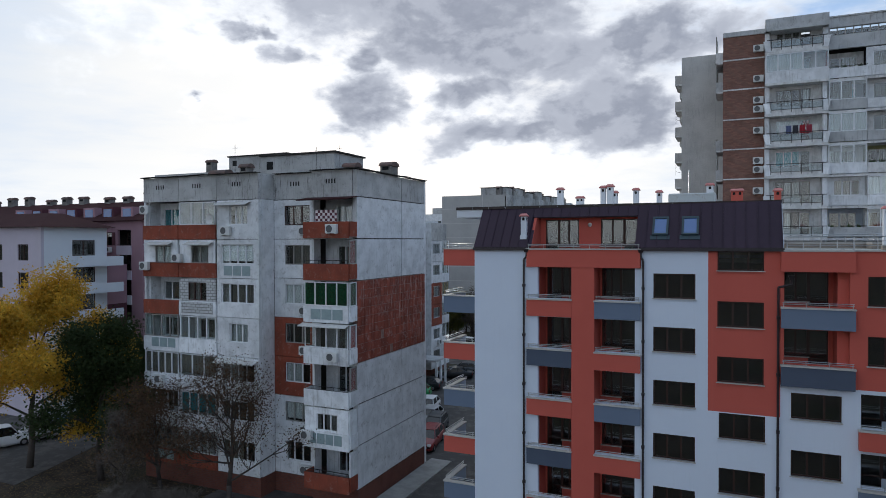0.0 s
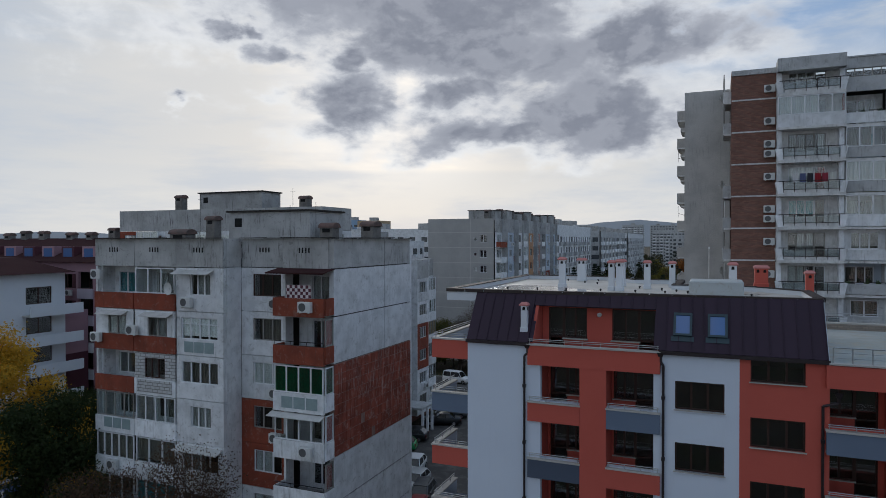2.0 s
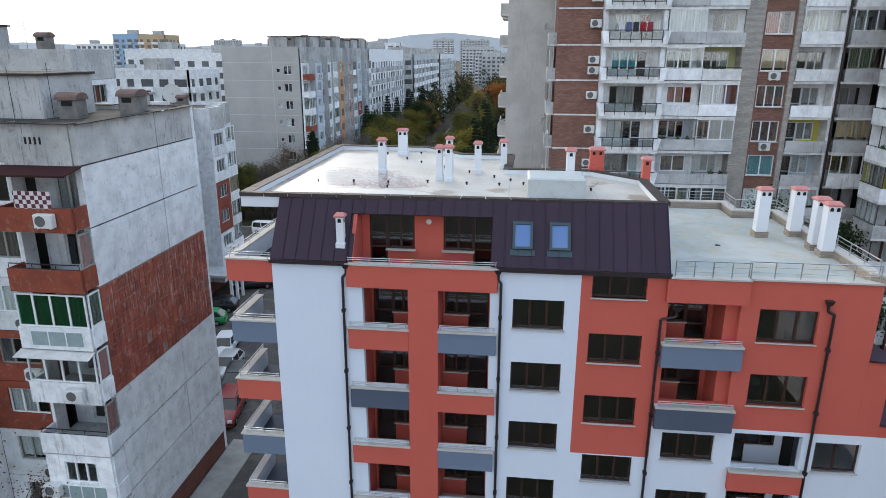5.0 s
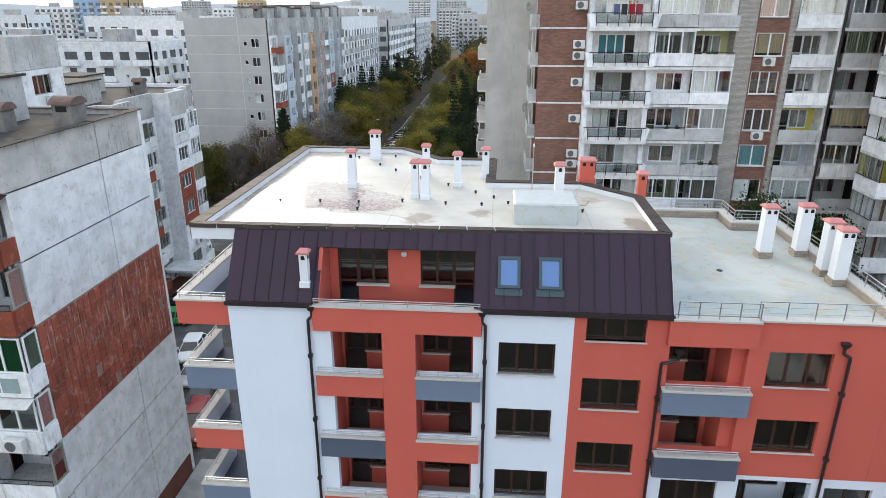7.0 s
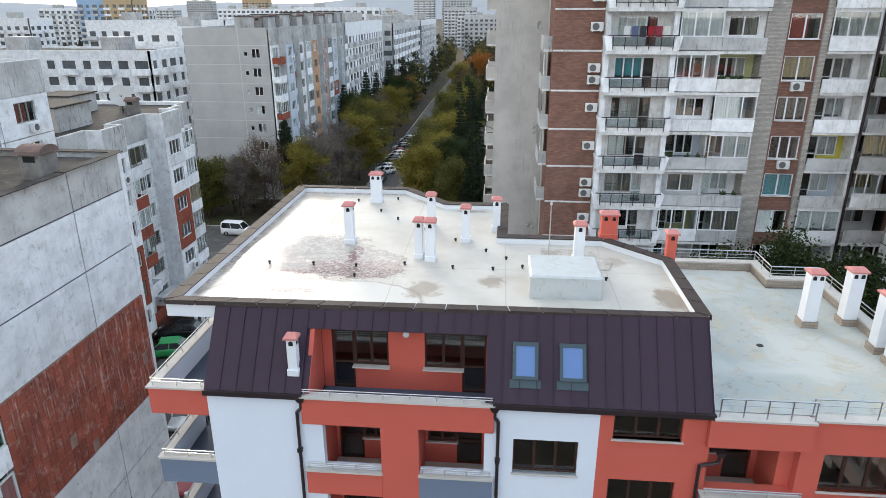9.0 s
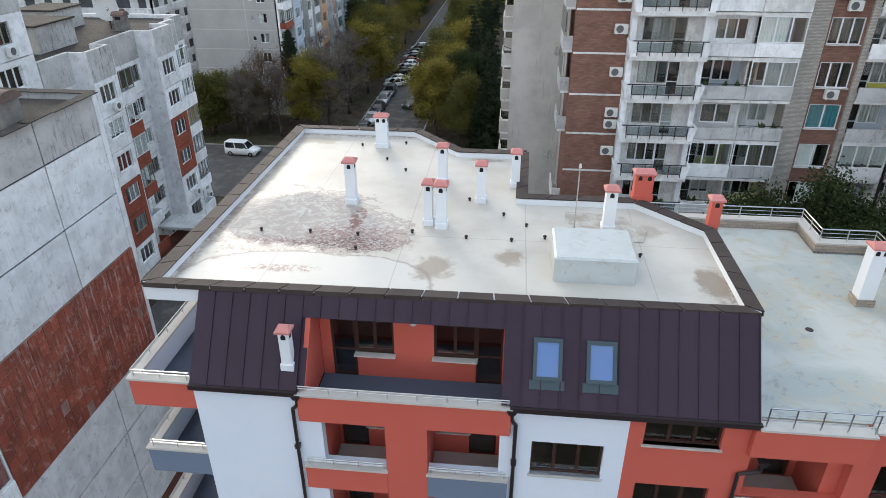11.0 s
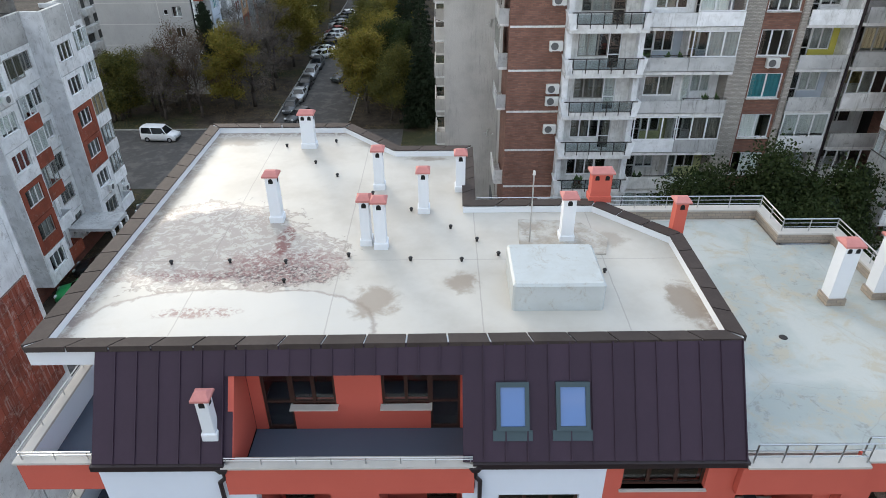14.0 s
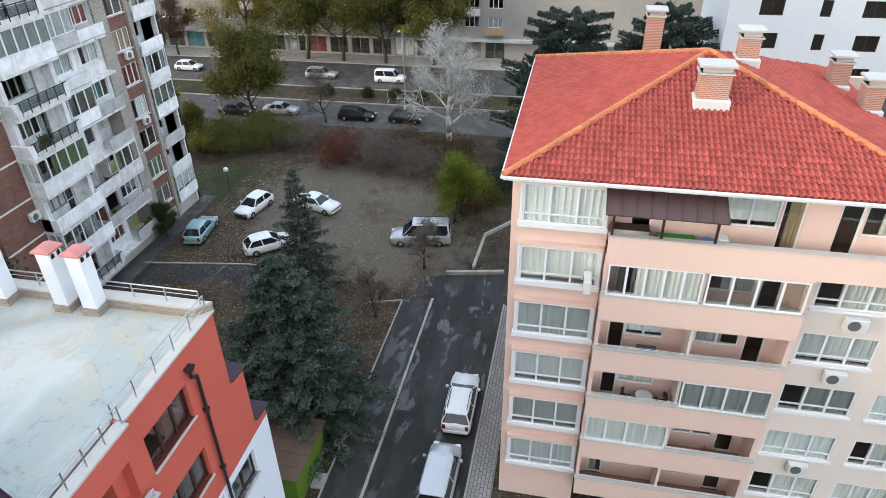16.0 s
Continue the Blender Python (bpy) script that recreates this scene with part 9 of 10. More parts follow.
def build_car(shape, word, x, y, rz):
    L, W, H, bon, ws, re, rb, belt, bh = SHAPES[shape]
    root = thing("car", f"{word} {shape} parked on the ground", "car", x, y, 0, rz, group="parked cars")
    m = pose(x, y, 0, 0, 0, rz)
    mat = paint(word, PALETTE[word], 0.0 if word in ("white", "red", "green") else 0.4)
    cx = L / 2

    def loop(px, z0, zt, w):
        return [(px - cx, -w * 0.93, z0), (px - cx, -w, z0 + 0.22), (px - cx, -w, zt - 0.18), (px - cx, -w * 0.9, zt - 0.03), (px - cx, 0, zt + 0.02), (px - cx, w * 0.9, zt - 0.03), (px - cx, w, zt - 0.18), (px - cx, w, z0 + 0.22), (px - cx, w * 0.93, z0), (px - cx, 0, z0)]
    st = [(0.0, 0.35, bh - 0.28, W * 0.78), (0.06, 0.22, bh - 0.14, W * 0.9), (0.35, 0.18, bh - 0.05, W * 0.98), (bon, 0.18, bh + 0.06, W), (bon + 0.3, 0.18, belt + 0.02, W), (L * 0.6, 0.18, belt + 0.04, W), (rb - 0.15, 0.2, belt + 0.05, W * 0.98), (L - 0.06, 0.24, belt - (0.0 if re > 3.5 else 0.02), W * 0.92), (L, 0.34, belt - 0.16, W * 0.84)]
    st.sort()
    part("body", Geo().rings([loop(*s) for s in st]), mat, root, "", m, True)

    # glazed cabin: a loop at the belt and one at the roof, with cut corners
    zb, zt = belt, H
    wt = W * 0.76

    def cabin(a, b, w, za, zc, k):
        a, b = a - cx, b - cx
        return [(a, -w + k, za), (a + k, -w, za), (b - k, -w, zc), (b, -w + k, zc), (b, w - k, zc), (b - k, w, zc), (a + k, w, za), (a, w - k, za)]
    part("windows", Geo().rings([cabin(bon + 0.02, rb, W * 0.93, zb - 0.02, zb + 0.01, 0.12), cabin(ws, re - 0.02, wt - 0.01, zt - 0.075, zt - 0.085, 0.16)]), CAR_GLASS, root, "dark car glass", m).name = "glass"

    def rib(px, w, z, c):
        across = [(-1.0, -0.055), (-0.93, -0.012), (-0.6, 0.6 * c), (0, c), (0.6, 0.6 * c), (0.93, -0.012), (1.0, -0.055)]
        return [(px - cx, w * u, z + v) for u, v in across] + [(px - cx, 0.0, z - 0.06)]
    roof = Geo().rings([rib(ws - 0.07, wt * 0.90, zt - 0.05, 0.0), rib(ws + 0.16, wt + 0.015, zt - 0.015, 0.02), rib((ws + re) / 2, wt + 0.02, zt, 0.03), rib(re - 0.25, wt + 0.015, zt - 0.02, 0.02), rib(re + 0.04, wt * 0.92, zt - 0.06, 0.0)])
    for s in (-1, 1):
        mid = bon + 0.02 + (rb - bon) * 0.52
        for px, w, z, lx, k in ((ws - 0.07, wt * 0.90, zt - 0.05, bon + 0.06, 0.07), ((ws + re) / 2, wt + 0.02, zt, mid, 0.09), (re + 0.04, wt * 0.92, zt - 0.06, rb - 0.03, -0.2)):
            top, low = Vector((px - cx, s * w, z - 0.055)), Vector((lx - cx, s * W * 0.945, zb))
            dx, dy = Vector((k, 0, 0)), Vector((0, -s * 0.06, 0))
            roof.rings([[top, top + dx, top + dx + dy, top + dy], [low, low + dx, low + dx + dy, low + dy]])
    me = outward(roof.mesh("roof", mat))
    bm = bmesh.new()
    bm.from_mesh(me)
    bmesh.ops.remove_doubles(bm, verts=bm.verts, dist=0.001)
    bm.to_mesh(me)
    bm.free()
    part("roof", me, None, root, "", m)
    if shape in ("estate", "van"):
        for s in (-1, 1):
            part("roof_rail", Geo().pipe([(ws + 0.25 - cx, s * wt * 0.86, zt + 0.0), (ws + 0.35 - cx, s * wt * 0.86, zt + 0.07), (re - 0.4 - cx, s * wt * 0.86, zt + 0.06), (re - 0.3 - cx, s * wt * 0.86, zt - 0.01)], 0.022), TRIM_BLACK, root, "dark roof rail", m)
    for px in (0.17 * L, 0.81 * L):
        for s in (-1, 1):
            wl = part("wheel", Geo().tube((px - cx, s * (W - 0.19), 0.31), (px - cx, s * (W + 0.01), 0.31), 0.31, 0.31, 16), TYRE, root, "", m)
            part("rim", Geo().tube((px - cx, s * (W - 0.02), 0.31), (px - cx, s * (W + 0.02), 0.31), 0.2, 0.17, 12), RIM, wl, "", m)
    for s in (-1, 1):
        part("headlight", Geo().soft(-cx + 0.0, -cx + 0.22, s * W * 0.68 - 0.16, s * W * 0.68 + 0.16, bh - 0.27, bh - 0.11, 0.03), LAMP_WHITE, root, "", m)
        part("tail_light", Geo().soft(L - cx - 0.12, L - cx + 0.012, s * W * 0.76 - 0.1, s * W * 0.76 + 0.1, belt - 0.38, belt - 0.08, 0.02), LAMP_RED, root, "", m)
        part("wing_mirror", Geo().soft(bon + 0.35 - cx, bon + 0.5 - cx, s * (W + 0.1) - 0.09, s * (W + 0.1) + 0.09, belt + 0.0, belt + 0.15, 0.03), mat, root, "", m)
    part("bumper", Geo().soft(-cx - 0.03, -cx + 0.2, -W * 0.8, W * 0.8, 0.25, 0.44, 0.04), TRIM_BLACK if word in ("silver", "white") and shape != "saloon" else mat, root, "", m)
    part("bumper", Geo().soft(L - cx - 0.2, L - cx + 0.03, -W * 0.82, W * 0.82, 0.27, 0.48, 0.04), mat, root, "", m)
    return root


def car(shape, word, x, y, rz):
    """rz: the way the nose points is -x, turned by rz."""
    key = (shape, word)
    if key in MADE:
        return copy_thing(MADE[key], pose(x, y, 0.02, 0, 0, rz))
    MADE[key] = build_car(shape, word, x, y, rz)
    return MADE[key]


car("estate", "white", 23.35, 29.0, 181)
car("small van", "silver", 17.7, 29.15, 180)
car("van", "silver", 41.8, 35.8, -80)
car("hatchback", "pale teal", 39.6, 55.2, 186)
car("hatchback", "white", 44.6, 52.5, -12)
car("saloon", "white", 45.9, 46.8, 75)
car("hatchback", "white", 38.4, 48.3, 130)
car("saloon", "silver", 69.2, 60.4, 90)
car("saloon", "black", 68.2, 66.0, 90)
car("estate", "black", 68.8, 50.2, 90)
car("hatchback", "black", 68.8, 44.0, 90)
car("estate", "silver", 84.0, 60.5, 90)
car("small van", "white", 83.6, 50.0, 90)
car("hatchback", "white", 84.5, 82.0, 90)
car("hatchback", "dark blue", 89.0, 96.0, 90)
car("hatchback", "red", 84.2, 70.0, 90)
# parking bay and courtyard
car("saloon", "silver", -56.0, 38.2, 250)
car("hatchback", "blue", -55.5, 40.9, 250)
car("small van", "white", -56.8, 35.2, 250)
car("hatchback", "white", -28.4, 60.0, 100)
car("hatchback", "silver", -26.6, 56.5, 95)
car("estate", "dark grey", -24.9, 54.0, 100)
car("estate", "red", -23.7, 50.2, 100)
car("hatchback", "green", -33.0, 65.6, 15)
car("hatchback", "black", -33.2, 69.0, 10)
car("saloon", "black", -32.2, 76.0, 20)
car("hatchback", "dark grey", -32.4, 79.5, 15)
car("small van", "white", -39.0, 98.0, 175)
# the street
cr = random.Random(31)
words = ["dark grey", "black", "silver", "white", "dark blue", "black", "silver", "dark grey", "white", "red"]
y = 108.0
while y < 166:
    car(cr.choice(("hatchback", "saloon", "estate")), cr.choice(words), -25.2 + cr.uniform(-0.15, 0.15), y, 90 if y < 130 else 40)
    y += 5.2 if y < 130 else 2.9
y = 118.0
while y < 166:
    if cr.random() < 0.75:
        car(cr.choice(("hatchback", "saloon", "small van")), cr.choice(words), -18.4, y, -90)
    y += 5.6
for x, yy in ((-23.6, 104.5), (-20.2, 121.7)):
    car("hatchback", "dark grey", x, yy, 60)

# ---- trees and bushes ----
def leaf_mat(name, cols, trans=0.25):
    m = bpy.data.materials.new(name)
    m.use_nodes = True
    n = Nodes(m.node_tree)
    rand = n.n("ShaderNodeNewGeometry").outputs["Random Per Island"]
    stops = [(i / max(1, len(cols) - 1), (*c, 1)) for i, c in enumerate(cols)]
    col = n.ramp(rand, *stops)
    vec = n.n("ShaderNodeTexCoord").outputs["Object"]
    col = n.mix(n.step(n.noise(vec, 0.7, 3.0), 0.4, 0.65, 0.0, 0.5), col, rgb(*[c * 0.6 for c in cols[0]]))
    d = n.n("ShaderNodeBsdfPrincipled", None, Base_Color=col, Roughness=0.7)
    d.inputs["Specular IOR Level"].default_value = 0.2
    t = n.n("ShaderNodeBsdfTranslucent", None, Color=col)
    mx = n.n("ShaderNodeMixShader", None, Fac=trans)
    n.put(mx, "i1", d)
    n.put(mx, "i2", t)
    n.n("ShaderNodeOutputMaterial", None, Surface=mx.outputs[0])
    return m


BARK = surface("bark", (0.075, 0.06, 0.05), (0.05, 0.04, 0.035), 0.95, grain=18, patch=2.0, amount=0.7, bump=0.6)
BARK_PALE = surface("pale_bark", (0.58, 0.56, 0.52), (0.44, 0.42, 0.39), 0.9, grain=18, patch=2.0, amount=0.7, bump=0.3)
L_YELLOW = leaf_mat("yellow_leaves", [(0.62, 0.33, 0.03), (0.76, 0.46, 0.05), (0.58, 0.36, 0.04), (0.40, 0.30, 0.05)], 0.4)
L_DARK = leaf_mat("dark_green_leaves", [(0.022, 0.038, 0.012), (0.035, 0.055, 0.016), (0.05, 0.065, 0.02), (0.03, 0.045, 0.014)])
L_OLIVE = leaf_mat("olive_leaves", [(0.05, 0.06, 0.016), (0.11, 0.11, 0.026), (0.20, 0.16, 0.035), (0.06, 0.075, 0.02), (0.16, 0.155, 0.045)], 0.3)
L_MUTED = leaf_mat("muted_leaves", [(0.04, 0.045, 0.018), (0.07, 0.06, 0.025), (0.10, 0.075, 0.03)], 0.2)
L_GOLD = leaf_mat("gold_green_leaves", [(0.20, 0.175, 0.03), (0.32, 0.255, 0.045), (0.10, 0.11, 0.022), (0.27, 0.18, 0.04), (0.14, 0.15, 0.028)], 0.3)
L_LIME = leaf_mat("lime_leaves", [(0.14, 0.19, 0.02), (0.20, 0.23, 0.03), (0.10, 0.14, 0.02), (0.24, 0.22, 0.04)], 0.35)
L_BROWN = leaf_mat("brown_leaves", [(0.09, 0.05, 0.03), (0.13, 0.075, 0.04), (0.07, 0.05, 0.035)], 0.2)
L_RUST = leaf_mat("rust_leaves", [(0.13, 0.035, 0.022), (0.17, 0.055, 0.03), (0.10, 0.035, 0.022)], 0.2)
L_TWIG = leaf_mat("twigs", [(0.12, 0.098, 0.082), (0.18, 0.15, 0.125), (0.09, 0.075, 0.062)], 0.0)
L_TWIGP = leaf_mat("pale_twigs", [(0.55, 0.53, 0.49), (0.42, 0.40, 0.37)], 0.0)
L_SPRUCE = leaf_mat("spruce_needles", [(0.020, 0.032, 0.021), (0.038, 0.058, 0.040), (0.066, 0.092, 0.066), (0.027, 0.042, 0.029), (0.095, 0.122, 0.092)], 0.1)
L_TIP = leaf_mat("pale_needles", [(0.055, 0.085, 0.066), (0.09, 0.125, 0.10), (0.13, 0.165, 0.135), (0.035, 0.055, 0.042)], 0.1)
L_PINE = leaf_mat("conifer_needles", [(0.016, 0.028, 0.014), (0.028, 0.042, 0.02), (0.022, 0.035, 0.018)], 0.1)
L_CEDAR = leaf_mat("cedar_needles", [(0.04, 0.06, 0.045), (0.06, 0.085, 0.065), (0.03, 0.05, 0.036)], 0.1)
L_ORANGE = leaf_mat("orange_leaves", [(0.30, 0.10, 0.02), (0.38, 0.15, 0.03), (0.22, 0.08, 0.02)], 0.3)


def leaves(points, size, spread, per, rng, drop=0.0, long=1.0, wide=0.55):
    """Many small leaf blades scattered about points."""
    P = np.repeat(np.array(points), per, axis=0)
    n = len(P)
    P = P + rng.normal(0, 1, (n, 3)) * np.array([spread, spread, spread * 0.8])
    a = rng.normal(0, 1, (n, 3))
    a[:, 2] -= drop
    a /= np.linalg.norm(a, axis=1)[:, None]
    b = np.cross(a, rng.normal(0, 1, (n, 3)))
    b /= np.linalg.norm(b, axis=1)[:, None] + 1e-9
    s = size * rng.uniform(0.6, 1.3, (n, 1))
    a, b = a * s * long, b * s * wide
    V = np.stack([P - a * 0.5, P + b * 0.5, P + a * 0.5, P - b * 0.5], 1).reshape(-1, 3)
    F = np.arange(n * 4).reshape(-1, 4)
    return V, F


def leaf_mesh(name, V, F, mat):
    me = bpy.data.meshes.new(name)
    me.vertices.add(len(V))
    me.vertices.foreach_set("co", V.astype(np.float32).ravel())
    me.loops.add(F.size)
    me.loops.foreach_set("vertex_index", F.astype(np.int32).ravel())
    me.polygons.add(len(F))
    me.polygons.foreach_set("loop_start", np.arange(0, F.size, F.shape[1], dtype=np.int32))
    me.update()
    me.materials.append(mat)
    return me


def limbs(rng, height, spread, trunk_r, first=0.25, n_main=9, depth=3, up=0.55, lean=0.05):
    """A trunk with branching limbs. Returns the wood, and the tips of the twigs."""
    g, tips = Geo(), []
    top = Vector((rng.normal(0, lean) * height, rng.normal(0, lean) * height, height * 0.8))
    pts = [Vector((0, 0, 0))]
    for k in range(1, 6):
        p = Vector((0, 0, 0)).lerp(top, k / 5) + Vector((rng.normal(0, 0.02), rng.normal(0, 0.02), 0)) * height * 0.6
        pts.append(p)
    for k in range(5):
        g.tube(pts[k], pts[k + 1], trunk_r * (1 - 0.17 * k), trunk_r * (1 - 0.17 * (k + 1)), 7)

    def grow(p, d, length, r, level):
        q = p
        dd = d.copy()
        for s in range(2):
            dd = (dd + Vector((rng.normal(0, 0.22), rng.normal(0, 0.22), rng.normal(0.06, 0.12)))).normalized()
            e = q + dd * length / 2
            g.tube(q, e, r * (1 - 0.25 * s), r * (0.75 - 0.25 * s), 5 if level < 2 else 3)
            if level >= depth - 1:
                tips.append(tuple(q.lerp(e, 0.6)))
            q = e
            if level < depth:
                for _ in range(2):
                    nd = (dd + Vector((rng.normal(0, 0.6), rng.normal(0, 0.6), rng.normal(0.1, 0.35)))).normalized()
                    grow(q, nd, length * rng.uniform(0.5, 0.7), r * 0.5, level + 1)
        tips.append(tuple(q))
    for k in range(n_main):
        u = first + (1 - first) * (k + rng.uniform(0, 0.8)) / n_main
        i = min(4, int(u * 5))
        p = pts[i].lerp(pts[i + 1], u * 5 - i)
        a = k * 2.4 + rng.uniform(-0.5, 0.5)
        d = Vector((math.cos(a), math.sin(a), up + 0.7 * u * u)).normalized()
        grow(p, d, spread * (1.05 - 0.55 * u) * rng.uniform(0.6, 0.85), trunk_r * 0.42 * (1.1 - 0.6 * u), 1)
    return g, tips


TREES = {}


def tree(kind, x, y, h, seed=0, scale=None, rz=None):
    """kind: (name of the recipe). Trees of one recipe and seed share their meshes."""
    key = (kind, seed)
    label, mat, bark, leaf, per, spread, ratio, depth, n_main, first, up = RECIPES[kind]
    if key in TREES:
        src, h0 = TREES[key]
        s = h / h0
        return copy_thing(src, pose(x, y, 0, 0, 0, (seed * 77 + x * 31) % 360) @ Matrix.Diagonal((s, s, s, 1)))
    rng = np.random.default_rng(100 + seed * 17 + len(TREES))
    root = thing("tree", label, "tree", x, y, 0, group="trees")
    m = Matrix.Translation((x, y, 0))
    g, tips = limbs(rng, h, h * ratio, (h * 0.016 + 0.05) * (1.5 if kind == "pale" else 1.0), first, n_main, depth, up)
    part("trunk", g.mesh("trunk", bark, True), None, root, "", m)
    if per:
        V, F = leaves(tips, leaf, spread * h / 10, per, rng, wide=0.03 if mat is L_TWIG else 0.05 if mat is L_TWIGP else 0.55)
        part("crown", leaf_mesh("crown", V, F, mat), None, root, "", m)
    TREES[key] = (root, h)
    return root


RECIPES = {
    "yellow": ("autumn tree with bright yellow leaves", L_YELLOW, BARK, 0.2, 110, 0.36, 0.52, 3, 12, 0.2, 0.4),
    "dark": ("dense dark green broadleaf tree", L_DARK, BARK, 0.22, 46, 0.46, 0.34, 3, 12, 0.22, 0.5),
    "olive": ("olive-green tree in autumn", L_OLIVE, BARK, 0.26, 46, 0.55, 0.44, 3, 11, 0.22, 0.5),
    "gold": ("thinning tree with gold-green leaves", L_GOLD, BARK, 0.24, 40, 0.42, 0.42, 3, 11, 0.15, 0.5),
    "lime": ("small tree with lime-green leaves", L_LIME, BARK, 0.15, 44, 0.5, 0.40, 3, 10, 0.12, 0.9),
    "bare": ("bare grey-brown autumn tree", L_TWIG, BARK, 0.6, 5, 0.3, 0.38, 3, 11, 0.2, 0.7),
    "bare_few": ("nearly bare tree with a few brown leaves", L_BROWN, BARK, 0.13, 15, 0.5, 0.52, 3, 13, 0.22, 0.5),
    "pale": ("bare tree with pale bark", L_TWIGP, BARK_PALE, 0.8, 8, 0.3, 0.42, 3, 12, 0.25, 0.6),
    "orange": ("autumn tree with orange leaves", L_ORANGE, BARK, 0.2, 26, 0.45, 0.4, 3, 11, 0.2, 0.5),
    "brown": ("autumn tree with brown leaves", L_BROWN, BARK, 0.2, 20, 0.45, 0.4, 3, 11, 0.2, 0.5),
}


def conifer(kind, x, y, h, seed=0):
    """A spruce, cedar or cypress: whorls of boughs clad in needle sprays, paler at the tips."""
    key = ("conifer", kind, seed)
    word, mat, tip_mat, width, whorls, droop, leaf, per = {
        "spruce": ("tall blue-green spruce tree", L_SPRUCE, L_TIP, 0.40, 27, -0.30, 0.24, 10),
        "thin_spruce": ("slender spruce tree with thinning boughs", L_SPRUCE, L_TIP, 0.24, 17, -0.16, 0.22, 6),
        "pine": ("tall dark green conifer", L_PINE, L_PINE, 0.20, 24, -0.2, 0.3, 7),
        "cedar": ("broad grey-green cedar tree", L_CEDAR, L_CEDAR, 0.56, 15, 0.0, 0.32, 12),
        "cypress": ("slim dark green cypress", L_PINE, L_PINE, 0.09, 26, 0.9, 0.26, 9)}[kind]
    if key in TREES:
        src, h0 = TREES[key]
        s = h / h0
        return copy_thing(src, pose(x, y, 0, 0, 0, (x * 53 + y * 17) % 360) @ Matrix.Diagonal((s, s, s, 1)))
    rng = np.random.default_rng(300 + seed * 13 + len(TREES))
    root = thing("tree", word, "tree", x, y, 0, group="conifers")
    m = Matrix.Translation((x, y, 0))
    g, inner, outer = Geo(), [], []
    g.tube((0, 0, 0), (0, 0, h * 0.97), h * 0.018 + 0.04, 0.02, 7)
    for k in range(whorls):
        u = (k + 0.5) / whorls
        z = h * (0.06 + 0.9 * u)
        r = h * width * (1 - u) ** (0.55 if kind == "spruce" else 0.8) * (0.88 + 0.24 * rng.random()) + 0.12
        if kind == "cypress":
            r = h * width * math.sin(math.pi * min(1, 0.12 + 0.9 * u)) ** 0.6 + 0.05
        if kind == "cedar":
            r = h * width * (1 - 0.9 * u) ** 0.55 * (0.75 + 0.4 * rng.random())
        n = 7 if kind == "thin_spruce" else 9 if kind != "cedar" else 8
        for i in range(n):
            a = math.tau * (i + 0.5 * (k % 2)) / n + rng.normal(0, 0.16)
            rr = r * rng.uniform(0.62, 1.15)
            lift = (0.28 if "spruce" in kind else 0.12) * rr * rng.random()
            tip = Vector((math.cos(a) * rr, math.sin(a) * rr, z + droop * rr + lift))
            p = Vector((0, 0, z))
            g.tube(p, tip, 0.02 + 0.012 * (1 - u) * h / 10, 0.006, 3)
            steps = max(2, int(rr / 0.26))
            for s in range(steps):
                f = 0.25 + 0.75 * (s + 1) / steps
                q = p.lerp(tip, f)
                q.z -= 0.10 * rr * (1 - f)
                side = Vector((-math.sin(a), math.cos(a), 0)) * rr * (0.24 * (1.12 - f) + 0.03)
                for o in (-1, -0.5, 0, 0.5, 1):
                    v = q + side * o
                    spot = (v.x, v.y, v.z - 0.09 * rr * abs(o))
                    (outer if f > 0.82 or (abs(o) == 1 and f > 0.5) else inner).append(spot)
    part("trunk", g.mesh("trunk", BARK, True), None, root, "", m)
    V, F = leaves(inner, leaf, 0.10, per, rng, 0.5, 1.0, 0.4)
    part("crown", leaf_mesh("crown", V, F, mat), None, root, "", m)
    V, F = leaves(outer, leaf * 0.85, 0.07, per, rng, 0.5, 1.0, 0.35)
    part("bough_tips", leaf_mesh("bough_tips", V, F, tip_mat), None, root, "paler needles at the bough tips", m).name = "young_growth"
    TREES[key] = (root, h)
    return root


def bush(x, y, h, r, mat, seed, label):
    rng = np.random.default_rng(500 + seed)
    root = thing("bush", label, "bush", x, y, 0, group="bushes")
    m = Matrix.Translation((x, y, 0))
    g, tips = Geo(), []
    for i in range(26):
        a, k = rng.uniform(0, math.tau), rng.uniform(0.2, 1) ** 0.6
        top = Vector((math.cos(a) * r * k, math.sin(a) * r * k, h * rng.uniform(0.55, 1.0) * (1.15 - 0.5 * k)))
        mid = Vector((top.x * 0.5, top.y * 0.5, top.z * 0.55)) + Vector((rng.normal(0, 0.1), rng.normal(0, 0.1), 0))
        g.tube((top.x * 0.15, top.y * 0.15, 0), mid, 0.025, 0.016, 3)
        g.tube(mid, top, 0.016, 0.006, 3)
        for f in (0.35, 0.6, 0.8, 1.0):
            q = mid.lerp(top, f)
            for _ in range(3):
                tips.append((q.x + rng.normal(0, 0.2 * r), q.y + rng.normal(0, 0.2 * r), max(0.1, q.z + rng.normal(0, 0.14 * h))))
    part("stem", g.mesh("stem", BARK), None, root, "", m)
    V, F = leaves(tips, 0.5 if mat is L_TWIG else 0.17, 0.24, 26 if mat is L_TWIG else 22, rng, wide=0.05 if mat is L_TWIG else 0.55)
    V[:, 2] = np.maximum(V[:, 2], 0.02)
    part("foliage", leaf_mesh("foliage", V, F, mat), None, root, "", m)


